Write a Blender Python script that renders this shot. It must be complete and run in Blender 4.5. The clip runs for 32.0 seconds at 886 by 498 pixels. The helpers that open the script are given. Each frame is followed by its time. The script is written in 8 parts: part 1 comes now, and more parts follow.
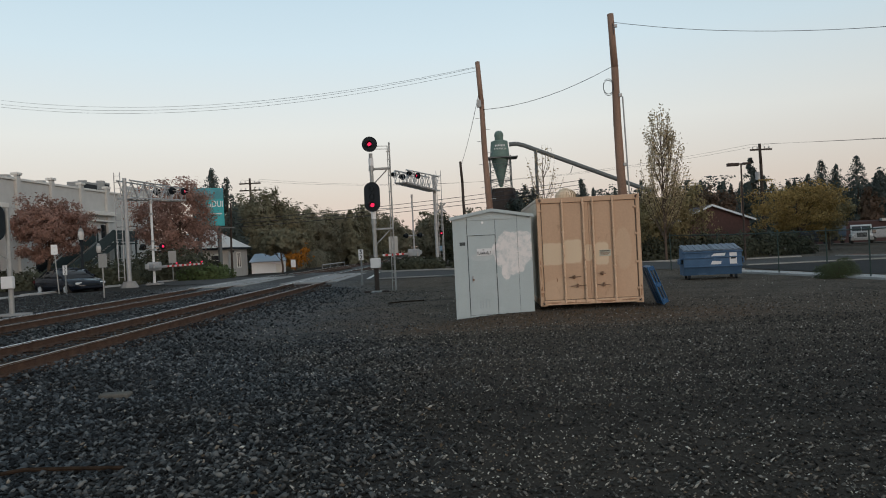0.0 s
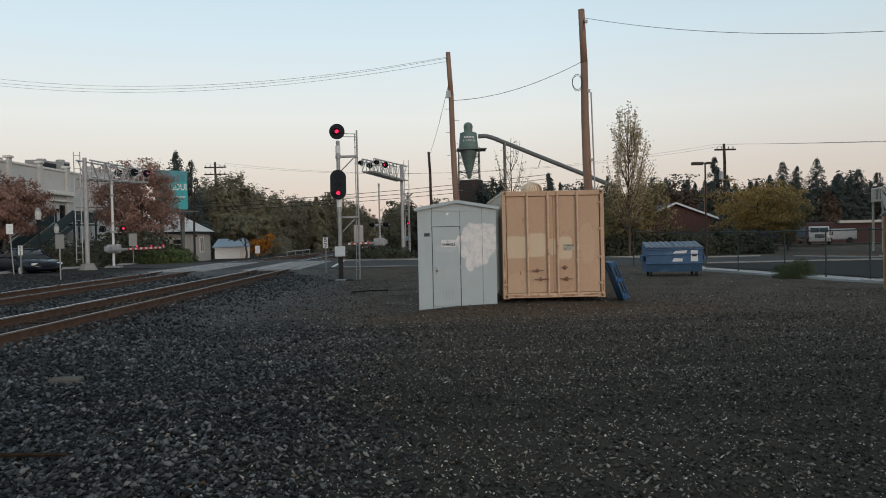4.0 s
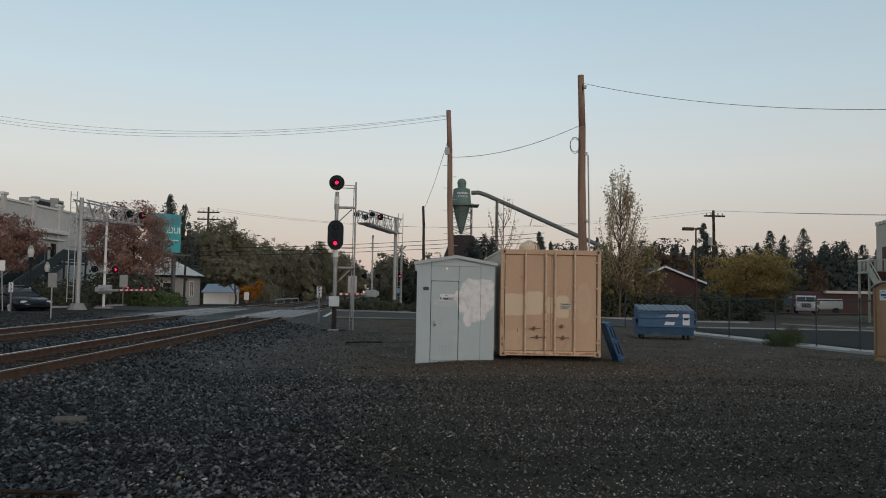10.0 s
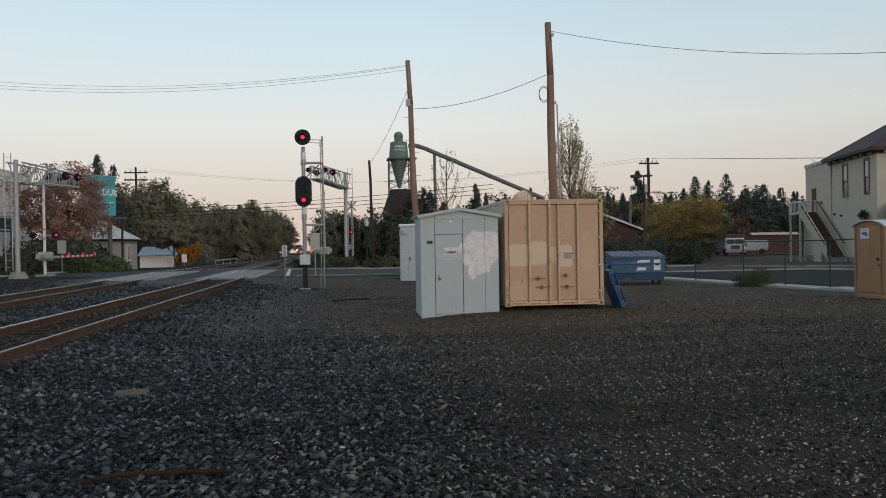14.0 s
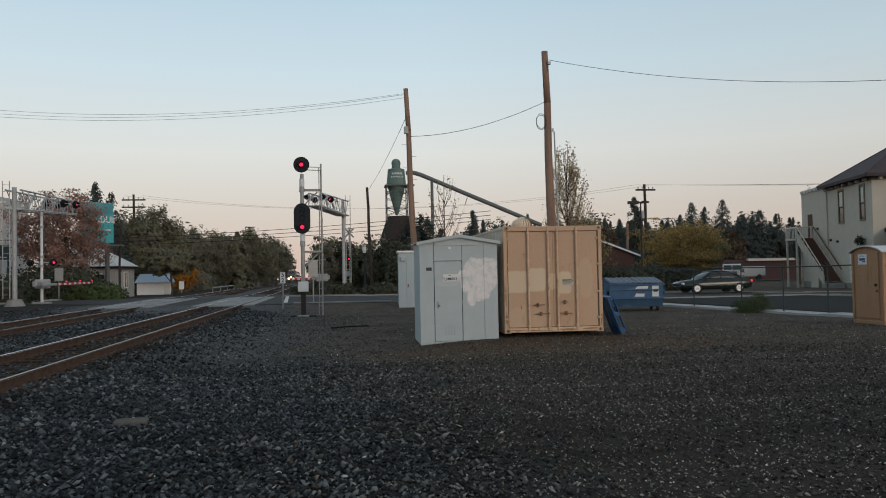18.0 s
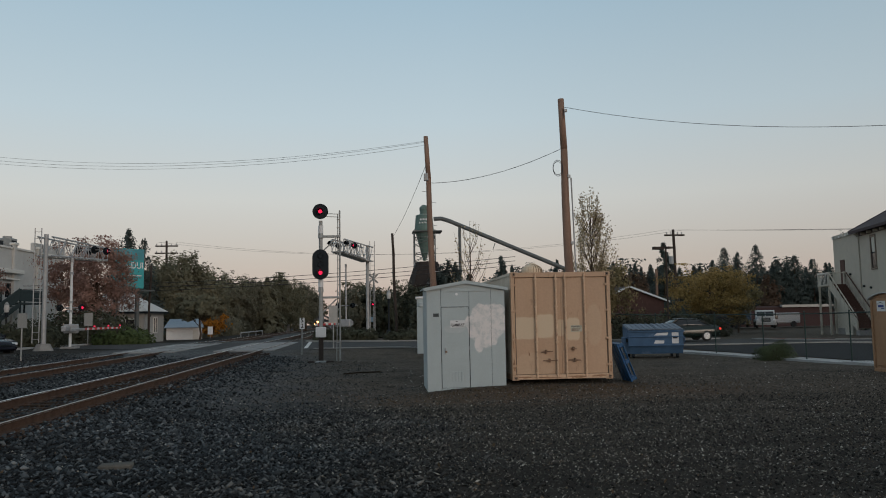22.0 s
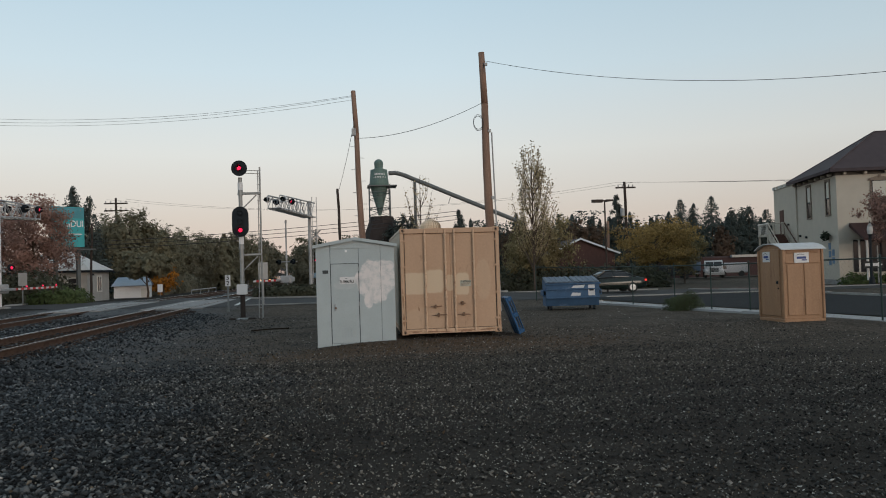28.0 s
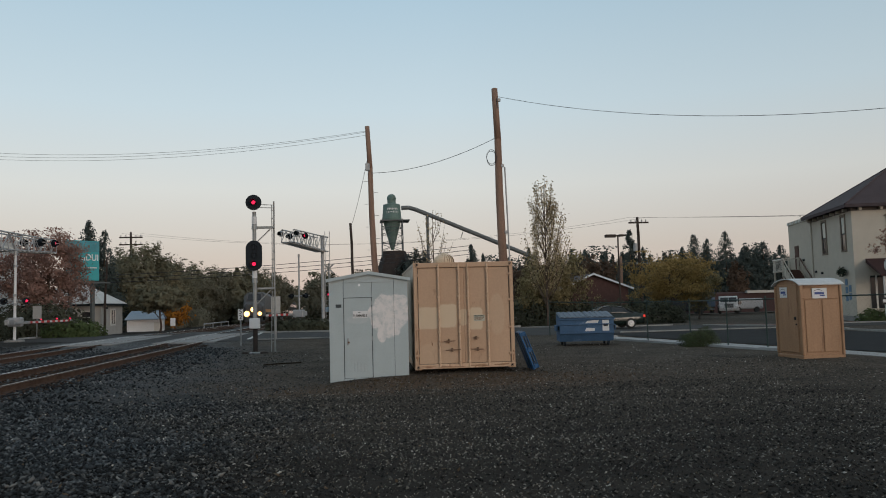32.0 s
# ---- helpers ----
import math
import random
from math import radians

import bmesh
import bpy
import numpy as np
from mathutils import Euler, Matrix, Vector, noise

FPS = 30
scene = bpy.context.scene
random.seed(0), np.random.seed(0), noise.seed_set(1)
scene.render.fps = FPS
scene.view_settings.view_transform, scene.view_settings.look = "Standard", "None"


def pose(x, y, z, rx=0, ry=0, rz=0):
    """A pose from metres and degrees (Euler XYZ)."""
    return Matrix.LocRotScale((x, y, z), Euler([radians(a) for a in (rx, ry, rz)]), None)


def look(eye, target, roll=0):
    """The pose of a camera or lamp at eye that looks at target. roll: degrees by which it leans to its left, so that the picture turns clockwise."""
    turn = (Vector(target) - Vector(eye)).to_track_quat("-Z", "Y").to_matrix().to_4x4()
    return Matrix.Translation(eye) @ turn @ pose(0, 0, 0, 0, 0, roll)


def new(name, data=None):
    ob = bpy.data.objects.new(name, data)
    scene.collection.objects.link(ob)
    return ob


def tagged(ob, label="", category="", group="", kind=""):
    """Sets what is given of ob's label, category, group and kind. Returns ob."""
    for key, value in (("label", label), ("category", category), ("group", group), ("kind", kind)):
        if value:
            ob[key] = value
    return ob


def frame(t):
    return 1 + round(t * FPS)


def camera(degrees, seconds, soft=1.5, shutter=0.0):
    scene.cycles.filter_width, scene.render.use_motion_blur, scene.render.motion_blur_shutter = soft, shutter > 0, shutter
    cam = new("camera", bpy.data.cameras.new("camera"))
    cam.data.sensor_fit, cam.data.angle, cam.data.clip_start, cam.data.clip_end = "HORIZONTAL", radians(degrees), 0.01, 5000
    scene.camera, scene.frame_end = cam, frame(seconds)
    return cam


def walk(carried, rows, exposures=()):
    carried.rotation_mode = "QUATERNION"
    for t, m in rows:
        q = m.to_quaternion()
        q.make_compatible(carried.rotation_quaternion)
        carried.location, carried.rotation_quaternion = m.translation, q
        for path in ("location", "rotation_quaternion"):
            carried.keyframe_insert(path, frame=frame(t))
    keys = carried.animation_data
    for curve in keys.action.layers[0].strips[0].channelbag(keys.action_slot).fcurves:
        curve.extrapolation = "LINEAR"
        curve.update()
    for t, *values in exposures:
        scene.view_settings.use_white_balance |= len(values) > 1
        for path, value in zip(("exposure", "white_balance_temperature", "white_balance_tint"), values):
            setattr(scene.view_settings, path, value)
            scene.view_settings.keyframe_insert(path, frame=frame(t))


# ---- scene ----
cam = camera(60.41, 32.0, soft=1.0)
# seconds, eye x, y, z, heading to the left, pitch, roll
PATH = [
    (0.0, 0.000, 0.000, 1.750, 1.97, -0.26, -2.87),
    (0.5, 0.116, 0.038, 1.748, 2.14, -0.18, -2.85),
    (1.0, 0.140, 0.083, 1.733, 1.07, -0.54, -2.57),
    (1.5, 0.095, 0.062, 1.743, 0.65, -0.95, -2.79),
    (2.0, 0.084, 0.044, 1.749, 0.70, -1.28, -2.84),
    (2.5, 0.077, 0.051, 1.738, -0.16, -1.48, -2.32),
    (3.0, 0.085, 0.075, 1.763, -0.17, -1.39, -1.83),
    (3.5, 0.055, 0.046, 1.754, -0.18, -1.27, -1.53),
    (5.5, 0.063, 0.079, 1.750, -2.10, -0.34, -1.12),
    (6.0, 0.046, 0.075, 1.741, -2.58, -0.12, -1.24),
    (6.5, 0.008, 0.075, 1.730, -3.28, 0.42, -0.86),
    (7.0, -0.078, 0.049, 1.760, -4.18, 0.56, -0.44),
    (7.5, -0.137, 0.064, 1.735, -4.52, 1.10, -0.82),
    (8.0, -0.134, 0.039, 1.747, -6.28, 1.58, -0.82),
    (8.5, -0.025, 0.042, 1.747, -5.59, 1.76, -0.49),
    (9.0, 0.081, 0.020, 1.750, -5.08, 1.86, -0.21),
    (9.5, 0.070, 0.029, 1.772, -3.30, 2.49, 0.72),
    (10.0, -0.221, -0.137, 1.754, -1.42, 3.01, 1.03),
    (10.5, -0.375, -0.131, 1.769, -1.02, 2.20, 0.08),
    (11.0, -0.505, 0.069, 1.737, 0.55, 1.28, 0.09),
    (11.5, -0.713, 0.208, 1.741, 0.96, 1.29, -0.04),
    (12.0, -1.073, 0.097, 1.727, 0.35, 1.07, -0.09),
    (12.5, -1.268, 0.201, 1.718, -0.48, -0.26, -0.46),
    (13.0, -1.499, 0.284, 1.730, -0.76, -0.48, 0.07),
    (13.5, -1.832, 0.296, 1.708, -2.14, -0.46, 0.39),
    (14.0, -2.053, 0.306, 1.739, -7.00, -0.45, -0.98),
    (14.5, -2.112, 0.275, 1.730, -8.66, -0.58, -0.77),
    (15.0, -2.113, 0.288, 1.742, -8.59, 0.17, -1.25),
    (15.5, -2.082, 0.284, 1.730, -7.61, 0.74, -1.33),
    (17.5, -2.118, 0.269, 1.751, -7.60, 1.36, -1.55),
    (18.0, -2.101, 0.289, 1.747, -7.25, 1.54, -1.10),
    (18.5, -2.147, 0.315, 1.740, -7.05, 2.26, -0.39),
    (19.0, -2.142, 0.244, 1.735, -7.79, 2.64, -0.16),
    (19.5, -2.127, 0.333, 1.737, -8.03, 2.81, 0.29),
    (20.0, -2.156, 0.252, 1.740, -8.19, 3.24, 0.24),
    (20.5, -2.122, 0.264, 1.737, -7.81, 3.30, 1.08),
    (21.0, -2.047, 0.250, 1.766, -8.42, 3.38, -0.11),
    (21.5, -1.676, 0.293, 1.730, -4.98, 3.98, -0.96),
    (22.0, -1.515, 0.145, 1.745, -4.89, 5.01, -0.98),
    (22.5, -1.276, 0.083, 1.731, -5.26, 4.77, -1.95),
    (23.0, -0.909, 0.119, 1.726, -3.48, 4.07, -2.52),
    (23.5, -0.651, 0.002, 1.708, -4.46, 4.35, -1.41),
    (24.0, -0.425, -0.135, 1.737, -4.76, 2.56, -0.43),
    (24.5, -0.282, -0.159, 1.768, -5.91, 1.58, -1.35),
    (25.0, 0.117, -0.087, 1.748, -6.21, 1.55, -0.46),
    (25.5, 0.102, -0.138, 1.764, -6.57, 1.90, 0.22),
    (27.5, 0.521, -0.176, 1.758, -6.46, 1.65, -0.97),
    (28.0, 0.415, -0.184, 1.757, -7.06, 1.48, -1.75),
    (28.5, 0.397, -0.189, 1.769, -7.07, 1.12, -1.98),
    (29.0, 0.352, -0.186, 1.754, -7.92, 1.64, -1.97),
    (29.5, 0.349, -0.184, 1.745, -8.16, 2.00, -2.06),
    (30.0, 0.379, -0.190, 1.737, -7.99, 2.45, -1.48),
    (30.5, 0.367, -0.164, 1.751, -8.32, 3.04, -1.74),
    (31.0, 0.381, -0.171, 1.749, -7.54, 3.66, -1.37),
    (31.5, 0.358, -0.196, 1.744, -7.10, 4.07, -1.60),
    (32.0, 0.387, -0.124, 1.748, -6.22, 4.12, -1.55),
]


# seconds, stops: the camera brightens its picture when it dips
EXPOSURES = ((0.0, 0.25), (3.5, 0.3), (7.0, 0.18), (8.0, 0.12), (9.5, 0.07), (10.0, 0.06), (11.0, 0.22), (12.5, 0.27), (14.0, 0.25), (15.0, 0.11), (18.0, 0.15), (19.0, 0.08), (21.0, 0.06), (22.0, -0.13), (23.0, 0.08), (24.0, 0.28), (25.0, 0.19), (28.0, 0.17), (29.0, 0.13), (30.0, 0.1), (31.0, 0.01), (32.0, 0.06))


def eye_row(x, y, z, heading, pitch, roll):
    f = Vector((-math.sin(radians(heading)) * math.cos(radians(pitch)), math.cos(radians(heading)) * math.cos(radians(pitch)), math.sin(radians(pitch))))
    return look((x, y, z), Vector((x, y, z)) + f, roll)


walk(cam, [(r[0], eye_row(*r[1:])) for r in PATH], EXPOSURES)

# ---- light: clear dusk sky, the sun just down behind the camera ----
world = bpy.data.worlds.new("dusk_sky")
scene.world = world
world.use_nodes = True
wn, wl = world.node_tree.nodes, world.node_tree.links
SUN_EL, SUN_ROT = 2.0, 150.0
sky = wn.new("ShaderNodeTexSky")
sky.sky_type = "NISHITA"
sky.sun_disc = False
sky.sun_elevation, sky.sun_rotation = radians(SUN_EL), radians(SUN_ROT)
sky.air_density, sky.dust_density, sky.ozone_density = 1.0, 0.6, 1.5
wn["Background"].inputs["Strength"].default_value = 0.12
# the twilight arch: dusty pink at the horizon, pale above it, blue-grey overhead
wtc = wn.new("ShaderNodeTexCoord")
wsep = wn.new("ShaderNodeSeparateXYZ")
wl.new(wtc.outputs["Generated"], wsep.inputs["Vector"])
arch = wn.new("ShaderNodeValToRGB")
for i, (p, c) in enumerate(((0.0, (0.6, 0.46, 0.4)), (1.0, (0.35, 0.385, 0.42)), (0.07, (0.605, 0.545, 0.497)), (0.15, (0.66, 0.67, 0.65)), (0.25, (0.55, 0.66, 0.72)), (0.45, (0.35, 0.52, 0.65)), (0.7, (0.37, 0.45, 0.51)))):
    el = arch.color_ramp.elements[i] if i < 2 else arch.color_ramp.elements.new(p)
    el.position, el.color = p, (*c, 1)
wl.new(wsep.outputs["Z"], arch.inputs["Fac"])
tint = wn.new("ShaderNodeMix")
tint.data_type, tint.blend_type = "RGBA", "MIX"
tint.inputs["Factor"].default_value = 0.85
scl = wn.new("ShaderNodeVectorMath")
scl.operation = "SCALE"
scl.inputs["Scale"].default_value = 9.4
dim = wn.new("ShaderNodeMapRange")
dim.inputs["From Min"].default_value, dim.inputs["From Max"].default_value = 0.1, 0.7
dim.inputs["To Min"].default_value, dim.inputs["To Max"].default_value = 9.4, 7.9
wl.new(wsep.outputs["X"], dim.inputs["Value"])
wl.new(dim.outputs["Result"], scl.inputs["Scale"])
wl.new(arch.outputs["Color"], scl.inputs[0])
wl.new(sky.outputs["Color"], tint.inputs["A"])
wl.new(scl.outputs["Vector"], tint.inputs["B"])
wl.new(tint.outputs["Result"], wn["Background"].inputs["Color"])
sun = new("sun", bpy.data.lights.new("sun", "SUN"))
sun.data.energy, sun.data.angle, sun.data.color = 1.0, radians(25), (1.0, 0.82, 0.68)
sun.matrix_basis = look((0, 0, 50), (50 * math.sin(radians(SUN_ROT - 180)) , 50 * math.cos(radians(SUN_ROT - 180)), 50 - 6))
scene.view_settings.exposure = 0.0

# ---- materials ----


def material(name, base, rough=0.8, metal=0.0, var=0.25, scale=6.0, fine=60.0, bump=0.15, stain=None, stain_amount=0.0, stain_scale=1.5, emit=None, emit_strength=0.0, island=0.0, spec=0.3, streak=0.0):
    m = bpy.data.materials.new(name)
    m.use_nodes = True
    n, l = m.node_tree.nodes, m.node_tree.links
    bs = n["Principled BSDF"]
    bs.inputs["Roughness"].default_value = rough
    bs.inputs["Metallic"].default_value = metal
    bs.inputs["Specular IOR Level"].default_value = spec
    tc = n.new("ShaderNodeTexCoord")
    mp = n.new("ShaderNodeMapping")
    l.new(tc.outputs["Object"], mp.inputs["Vector"])
    if streak:
        mp.inputs["Scale"].default_value = (1, 1, 1 / streak)
    a = n.new("ShaderNodeTexNoise")
    a.inputs["Scale"].default_value, a.inputs["Detail"].default_value = scale, 4
    b = n.new("ShaderNodeTexNoise")
    b.inputs["Scale"].default_value, b.inputs["Detail"].default_value = fine, 3
    l.new(mp.outputs["Vector"], a.inputs["Vector"])
    l.new(tc.outputs["Object"], b.inputs["Vector"])
    mix = n.new("ShaderNodeMix")
    mix.data_type = "RGBA"
    dark = [c * (1 - var) for c in base]
    light = [min(1, c * (1 + var)) for c in base]
    mix.inputs["A"].default_value = (*dark, 1)
    mix.inputs["B"].default_value = (*light, 1)
    ad = n.new("ShaderNodeMath")
    ad.operation = "MULTIPLY_ADD"
    ad.inputs[1].default_value, ad.inputs[2].default_value = 0.5, 0.0
    l.new(b.outputs["Fac"], ad.inputs[0])
    ad2 = n.new("ShaderNodeMath")
    ad2.operation = "MULTIPLY_ADD"
    ad2.inputs[1].default_value = 0.5
    l.new(a.outputs["Fac"], ad2.inputs[0])
    l.new(ad.outputs[0], ad2.inputs[2])
    src = ad2.outputs[0]
    if island:
        g = n.new("ShaderNodeNewGeometry")
        ad3 = n.new("ShaderNodeMath")
        ad3.operation = "MULTIPLY_ADD"
        ad3.inputs[1].default_value = island
        l.new(g.outputs["Random Per Island"], ad3.inputs[0])
        s = n.new("ShaderNodeMath")
        s.operation = "SUBTRACT"
        s.inputs[1].default_value = island / 2
        l.new(src, s.inputs[0])
        l.new(s.outputs[0], ad3.inputs[2])
        src = ad3.outputs[0]
    rmp = n.new("ShaderNodeMapRange")
    rmp.inputs["From Min"].default_value, rmp.inputs["From Max"].default_value = 0.3, 0.7
    l.new(src, rmp.inputs["Value"])
    l.new(rmp.outputs["Result"], mix.inputs["Factor"])
    out = mix.outputs["Result"]
    if stain:
        c = n.new("ShaderNodeTexNoise")
        c.inputs["Scale"].default_value, c.inputs["Detail"].default_value, c.inputs["Roughness"].default_value = stain_scale, 6, 0.7
        l.new(mp.outputs["Vector"], c.inputs["Vector"])
        r2 = n.new("ShaderNodeMapRange")
        r2.inputs["From Min"].default_value, r2.inputs["From Max"].default_value = 0.68 - stain_amount * 0.3, 0.78 - stain_amount * 0.15
        l.new(c.outputs["Fac"], r2.inputs["Value"])
        m2 = n.new("ShaderNodeMix")
        m2.data_type = "RGBA"
        l.new(r2.outputs["Result"], m2.inputs["Factor"])
        l.new(out, m2.inputs["A"])
        m2.inputs["B"].default_value = (*stain, 1)
        out = m2.outputs["Result"]
    l.new(out, bs.inputs["Base Color"])
    if bump:
        bp = n.new("ShaderNodeBump")
        bp.inputs["Strength"].default_value, bp.inputs["Distance"].default_value = bump, 0.02
        l.new(b.outputs["Fac"], bp.inputs["Height"])
        l.new(bp.outputs["Normal"], bs.inputs["Normal"])
    if emit:
        bs.inputs["Emission Color"].default_value = (*emit, 1)
        bs.inputs["Emission Strength"].default_value = emit_strength
    return m


def overpainted(mat, name, colour, coats, ragged, scale, soft, mottle=0.0):
    """A copy of a paint with later coats on it; coats: (x, z, half width, half height, power, strength) in metres of the thing."""
    m = mat.copy()
    m.name = name
    n, l = m.node_tree.nodes, m.node_tree.links
    bs = n["Principled BSDF"]
    old = bs.inputs["Base Color"].links[0].from_socket

    def op(kind, a, b=0.0, clamp=False):
        k = n.new("ShaderNodeMath")
        k.operation, k.use_clamp = kind, clamp
        for i, v in enumerate((a, b)):
            if isinstance(v, (int, float)):
                k.inputs[i].default_value = v
            else:
                l.new(v, k.inputs[i])
        return k.outputs[0]

    tc = n.new("ShaderNodeTexCoord")
    sp = n.new("ShaderNodeSeparateXYZ")
    l.new(tc.outputs["Object"], sp.inputs["Vector"])
    no = n.new("ShaderNodeTexNoise")
    no.inputs["Scale"].default_value, no.inputs["Detail"].default_value, no.inputs["Roughness"].default_value = scale, 5, 0.62
    l.new(tc.outputs["Object"], no.inputs["Vector"])
    wob = op("MULTIPLY", op("SUBTRACT", no.outputs["Fac"], 0.5), ragged)
    total = None
    for cx, cz, rx, rz, power, strength in coats:
        dx = op("POWER", op("ABSOLUTE", op("DIVIDE", op("SUBTRACT", sp.outputs["X"], cx), rx)), power)
        dz = op("POWER", op("ABSOLUTE", op("DIVIDE", op("SUBTRACT", sp.outputs["Z"], cz), rz)), power)
        d = op("ADD", op("POWER", op("ADD", dx, dz), 1.0 / power), wob)
        v = op("MULTIPLY", op("DIVIDE", op("SUBTRACT", 1.0 + soft, d), 2 * soft, True), strength)
        total = v if total is None else op("MAXIMUM", total, v)
    if mottle:
        n2 = n.new("ShaderNodeTexNoise")
        n2.inputs["Scale"].default_value, n2.inputs["Detail"].default_value, n2.inputs["Roughness"].default_value = 5.5, 6, 0.7
        l.new(tc.outputs["Object"], n2.inputs["Vector"])
        thin = op("MULTIPLY", op("DIVIDE", op("SUBTRACT", n2.outputs["Fac"], 0.46), 0.2, True), mottle)
        total = op("MULTIPLY", total, op("SUBTRACT", 1.0, thin))
    mix = n.new("ShaderNodeMix")
    mix.data_type = "RGBA"
    l.new(total, mix.inputs["Factor"])
    l.new(old, mix.inputs["A"])
    mix.inputs["B"].default_value = (*colour, 1)
    l.new(mix.outputs["Result"], bs.inputs["Base Color"])
    return m


# ---- building blocks ----


def thing(name, at=(0, 0, 0), rz=0.0, label="", category="", group="", kind=""):
    ob = new(name)
    ob.matrix_basis = pose(*at, 0, 0, rz)
    ob.empty_display_size = 0.2
    return tagged(ob, label, category, group, kind)


def part(name, bm, mat, parent=None, label="", kind="", smooth=False):
    me = bpy.data.meshes.new(name)
    if smooth:
        for f in bm.faces:
            f.smooth = True
    bm.to_mesh(me)
    bm.free()
    me.materials.append(mat)
    ob = new(name, me)
    ob.parent = parent
    return tagged(ob, label, kind=kind)


def mesh_part(name, verts, faces, mat, parent=None, label="", kind=""):
    me = bpy.data.meshes.new(name)
    me.from_pydata(verts, [], faces)
    me.materials.append(mat)
    ob = new(name, me)
    ob.parent = parent
    return tagged(ob, label, kind=kind)


def BM():
    return bmesh.new()


def box(bm, x0, x1, y0, y1, z0, z1, bevel=0.0, m=None):
    r = bmesh.ops.create_cube(bm, size=1.0)
    vs = r["verts"]
    for v in vs:
        v.co = Vector((x0 + (v.co.x + 0.5) * (x1 - x0), y0 + (v.co.y + 0.5) * (y1 - y0), z0 + (v.co.z + 0.5) * (z1 - z0)))
    if bevel:
        es = list({e for v in vs for e in v.link_edges})
        r = bmesh.ops.bevel(bm, geom=es, offset=bevel, segments=1, affect="EDGES")
        vs = list({v for f in r["faces"] for v in f.verts} | {v for v in vs if v.is_valid})
    if m is not None:
        bmesh.ops.transform(bm, matrix=m, verts=[v for v in vs if v.is_valid])
    return bm


def rod(bm, p, q, r0, r1=None, n=8, cap=True):
    p, q = Vector(p), Vector(q)
    r1 = r0 if r1 is None else r1
    d = q - p
    m = Matrix.Translation((p + q) / 2) @ d.to_track_quat("Z", "Y").to_matrix().to_4x4()
    bmesh.ops.create_cone(bm, cap_ends=cap, segments=n, radius1=r0, radius2=r1, depth=d.length, matrix=m)
    return bm


def poly(bm, pts, thick=None):
    """A flat polygon, or a prism when a thickness vector is given."""
    vs = [bm.verts.new(p) for p in pts]
    f = bm.faces.new(vs)
    if thick is not None:
        r = bmesh.ops.extrude_face_region(bm, geom=[f])
        bmesh.ops.translate(bm, vec=Vector(thick), verts=[v for v in r["geom"] if isinstance(v, bmesh.types.BMVert)])
        bmesh.ops.recalc_face_normals(bm, faces=bm.faces)
    return bm


def tube(bm, pts, r, n=5):
    """One continuous tube along the points."""
    pts = [Vector(p) for p in pts]
    rings = []
    for i, p in enumerate(pts):
        d = (pts[min(i + 1, len(pts) - 1)] - pts[max(i - 1, 0)]).normalized()
        s = d.cross(Vector((0.13, 0.07, 1)) if abs(d.z) < 0.9 else Vector((1, 0.1, 0))).normalized()
        u = s.cross(d)
        rings.append([bm.verts.new(p + (s * math.cos(2 * math.pi * k / n) + u * math.sin(2 * math.pi * k / n)) * r) for k in range(n)])
    for a, b in zip(rings[:-1], rings[1:]):
        for k in range(n):
            bm.faces.new((a[k], a[(k + 1) % n], b[(k + 1) % n], b[k]))
    bm.faces.new(rings[0][::-1])
    bm.faces.new(rings[-1])
    return bm


def sag(p, q, drop, n=14):
    p, q = Vector(p), Vector(q)
    return [p.lerp(q, i / n) - Vector((0, 0, drop * 4 * (i / n) * (1 - i / n))) for i in range(n + 1)]


def writing(text, size, mat, parent, m, name="lettering", depth=0.002):
    cu = bpy.data.curves.new(name, "FONT")
    cu.body, cu.size, cu.align_x, cu.align_y, cu.extrude = text, size, "CENTER", "CENTER", depth
    cu.offset = size * 0.012
    ob = bpy.data.objects.new(name, cu)
    scene.collection.objects.link(ob)
    dg = bpy.context.evaluated_depsgraph_get()
    me = bpy.data.meshes.new_from_object(ob.evaluated_get(dg))
    bpy.data.objects.remove(ob)
    bpy.data.curves.remove(cu)
    me.materials.clear()
    me.materials.append(mat)
    t = new(name, me)
    t.parent = parent
    t.matrix_basis = m
    return t


FACE = Matrix.Rotation(radians(90), 4, "X")  # text that faces -y


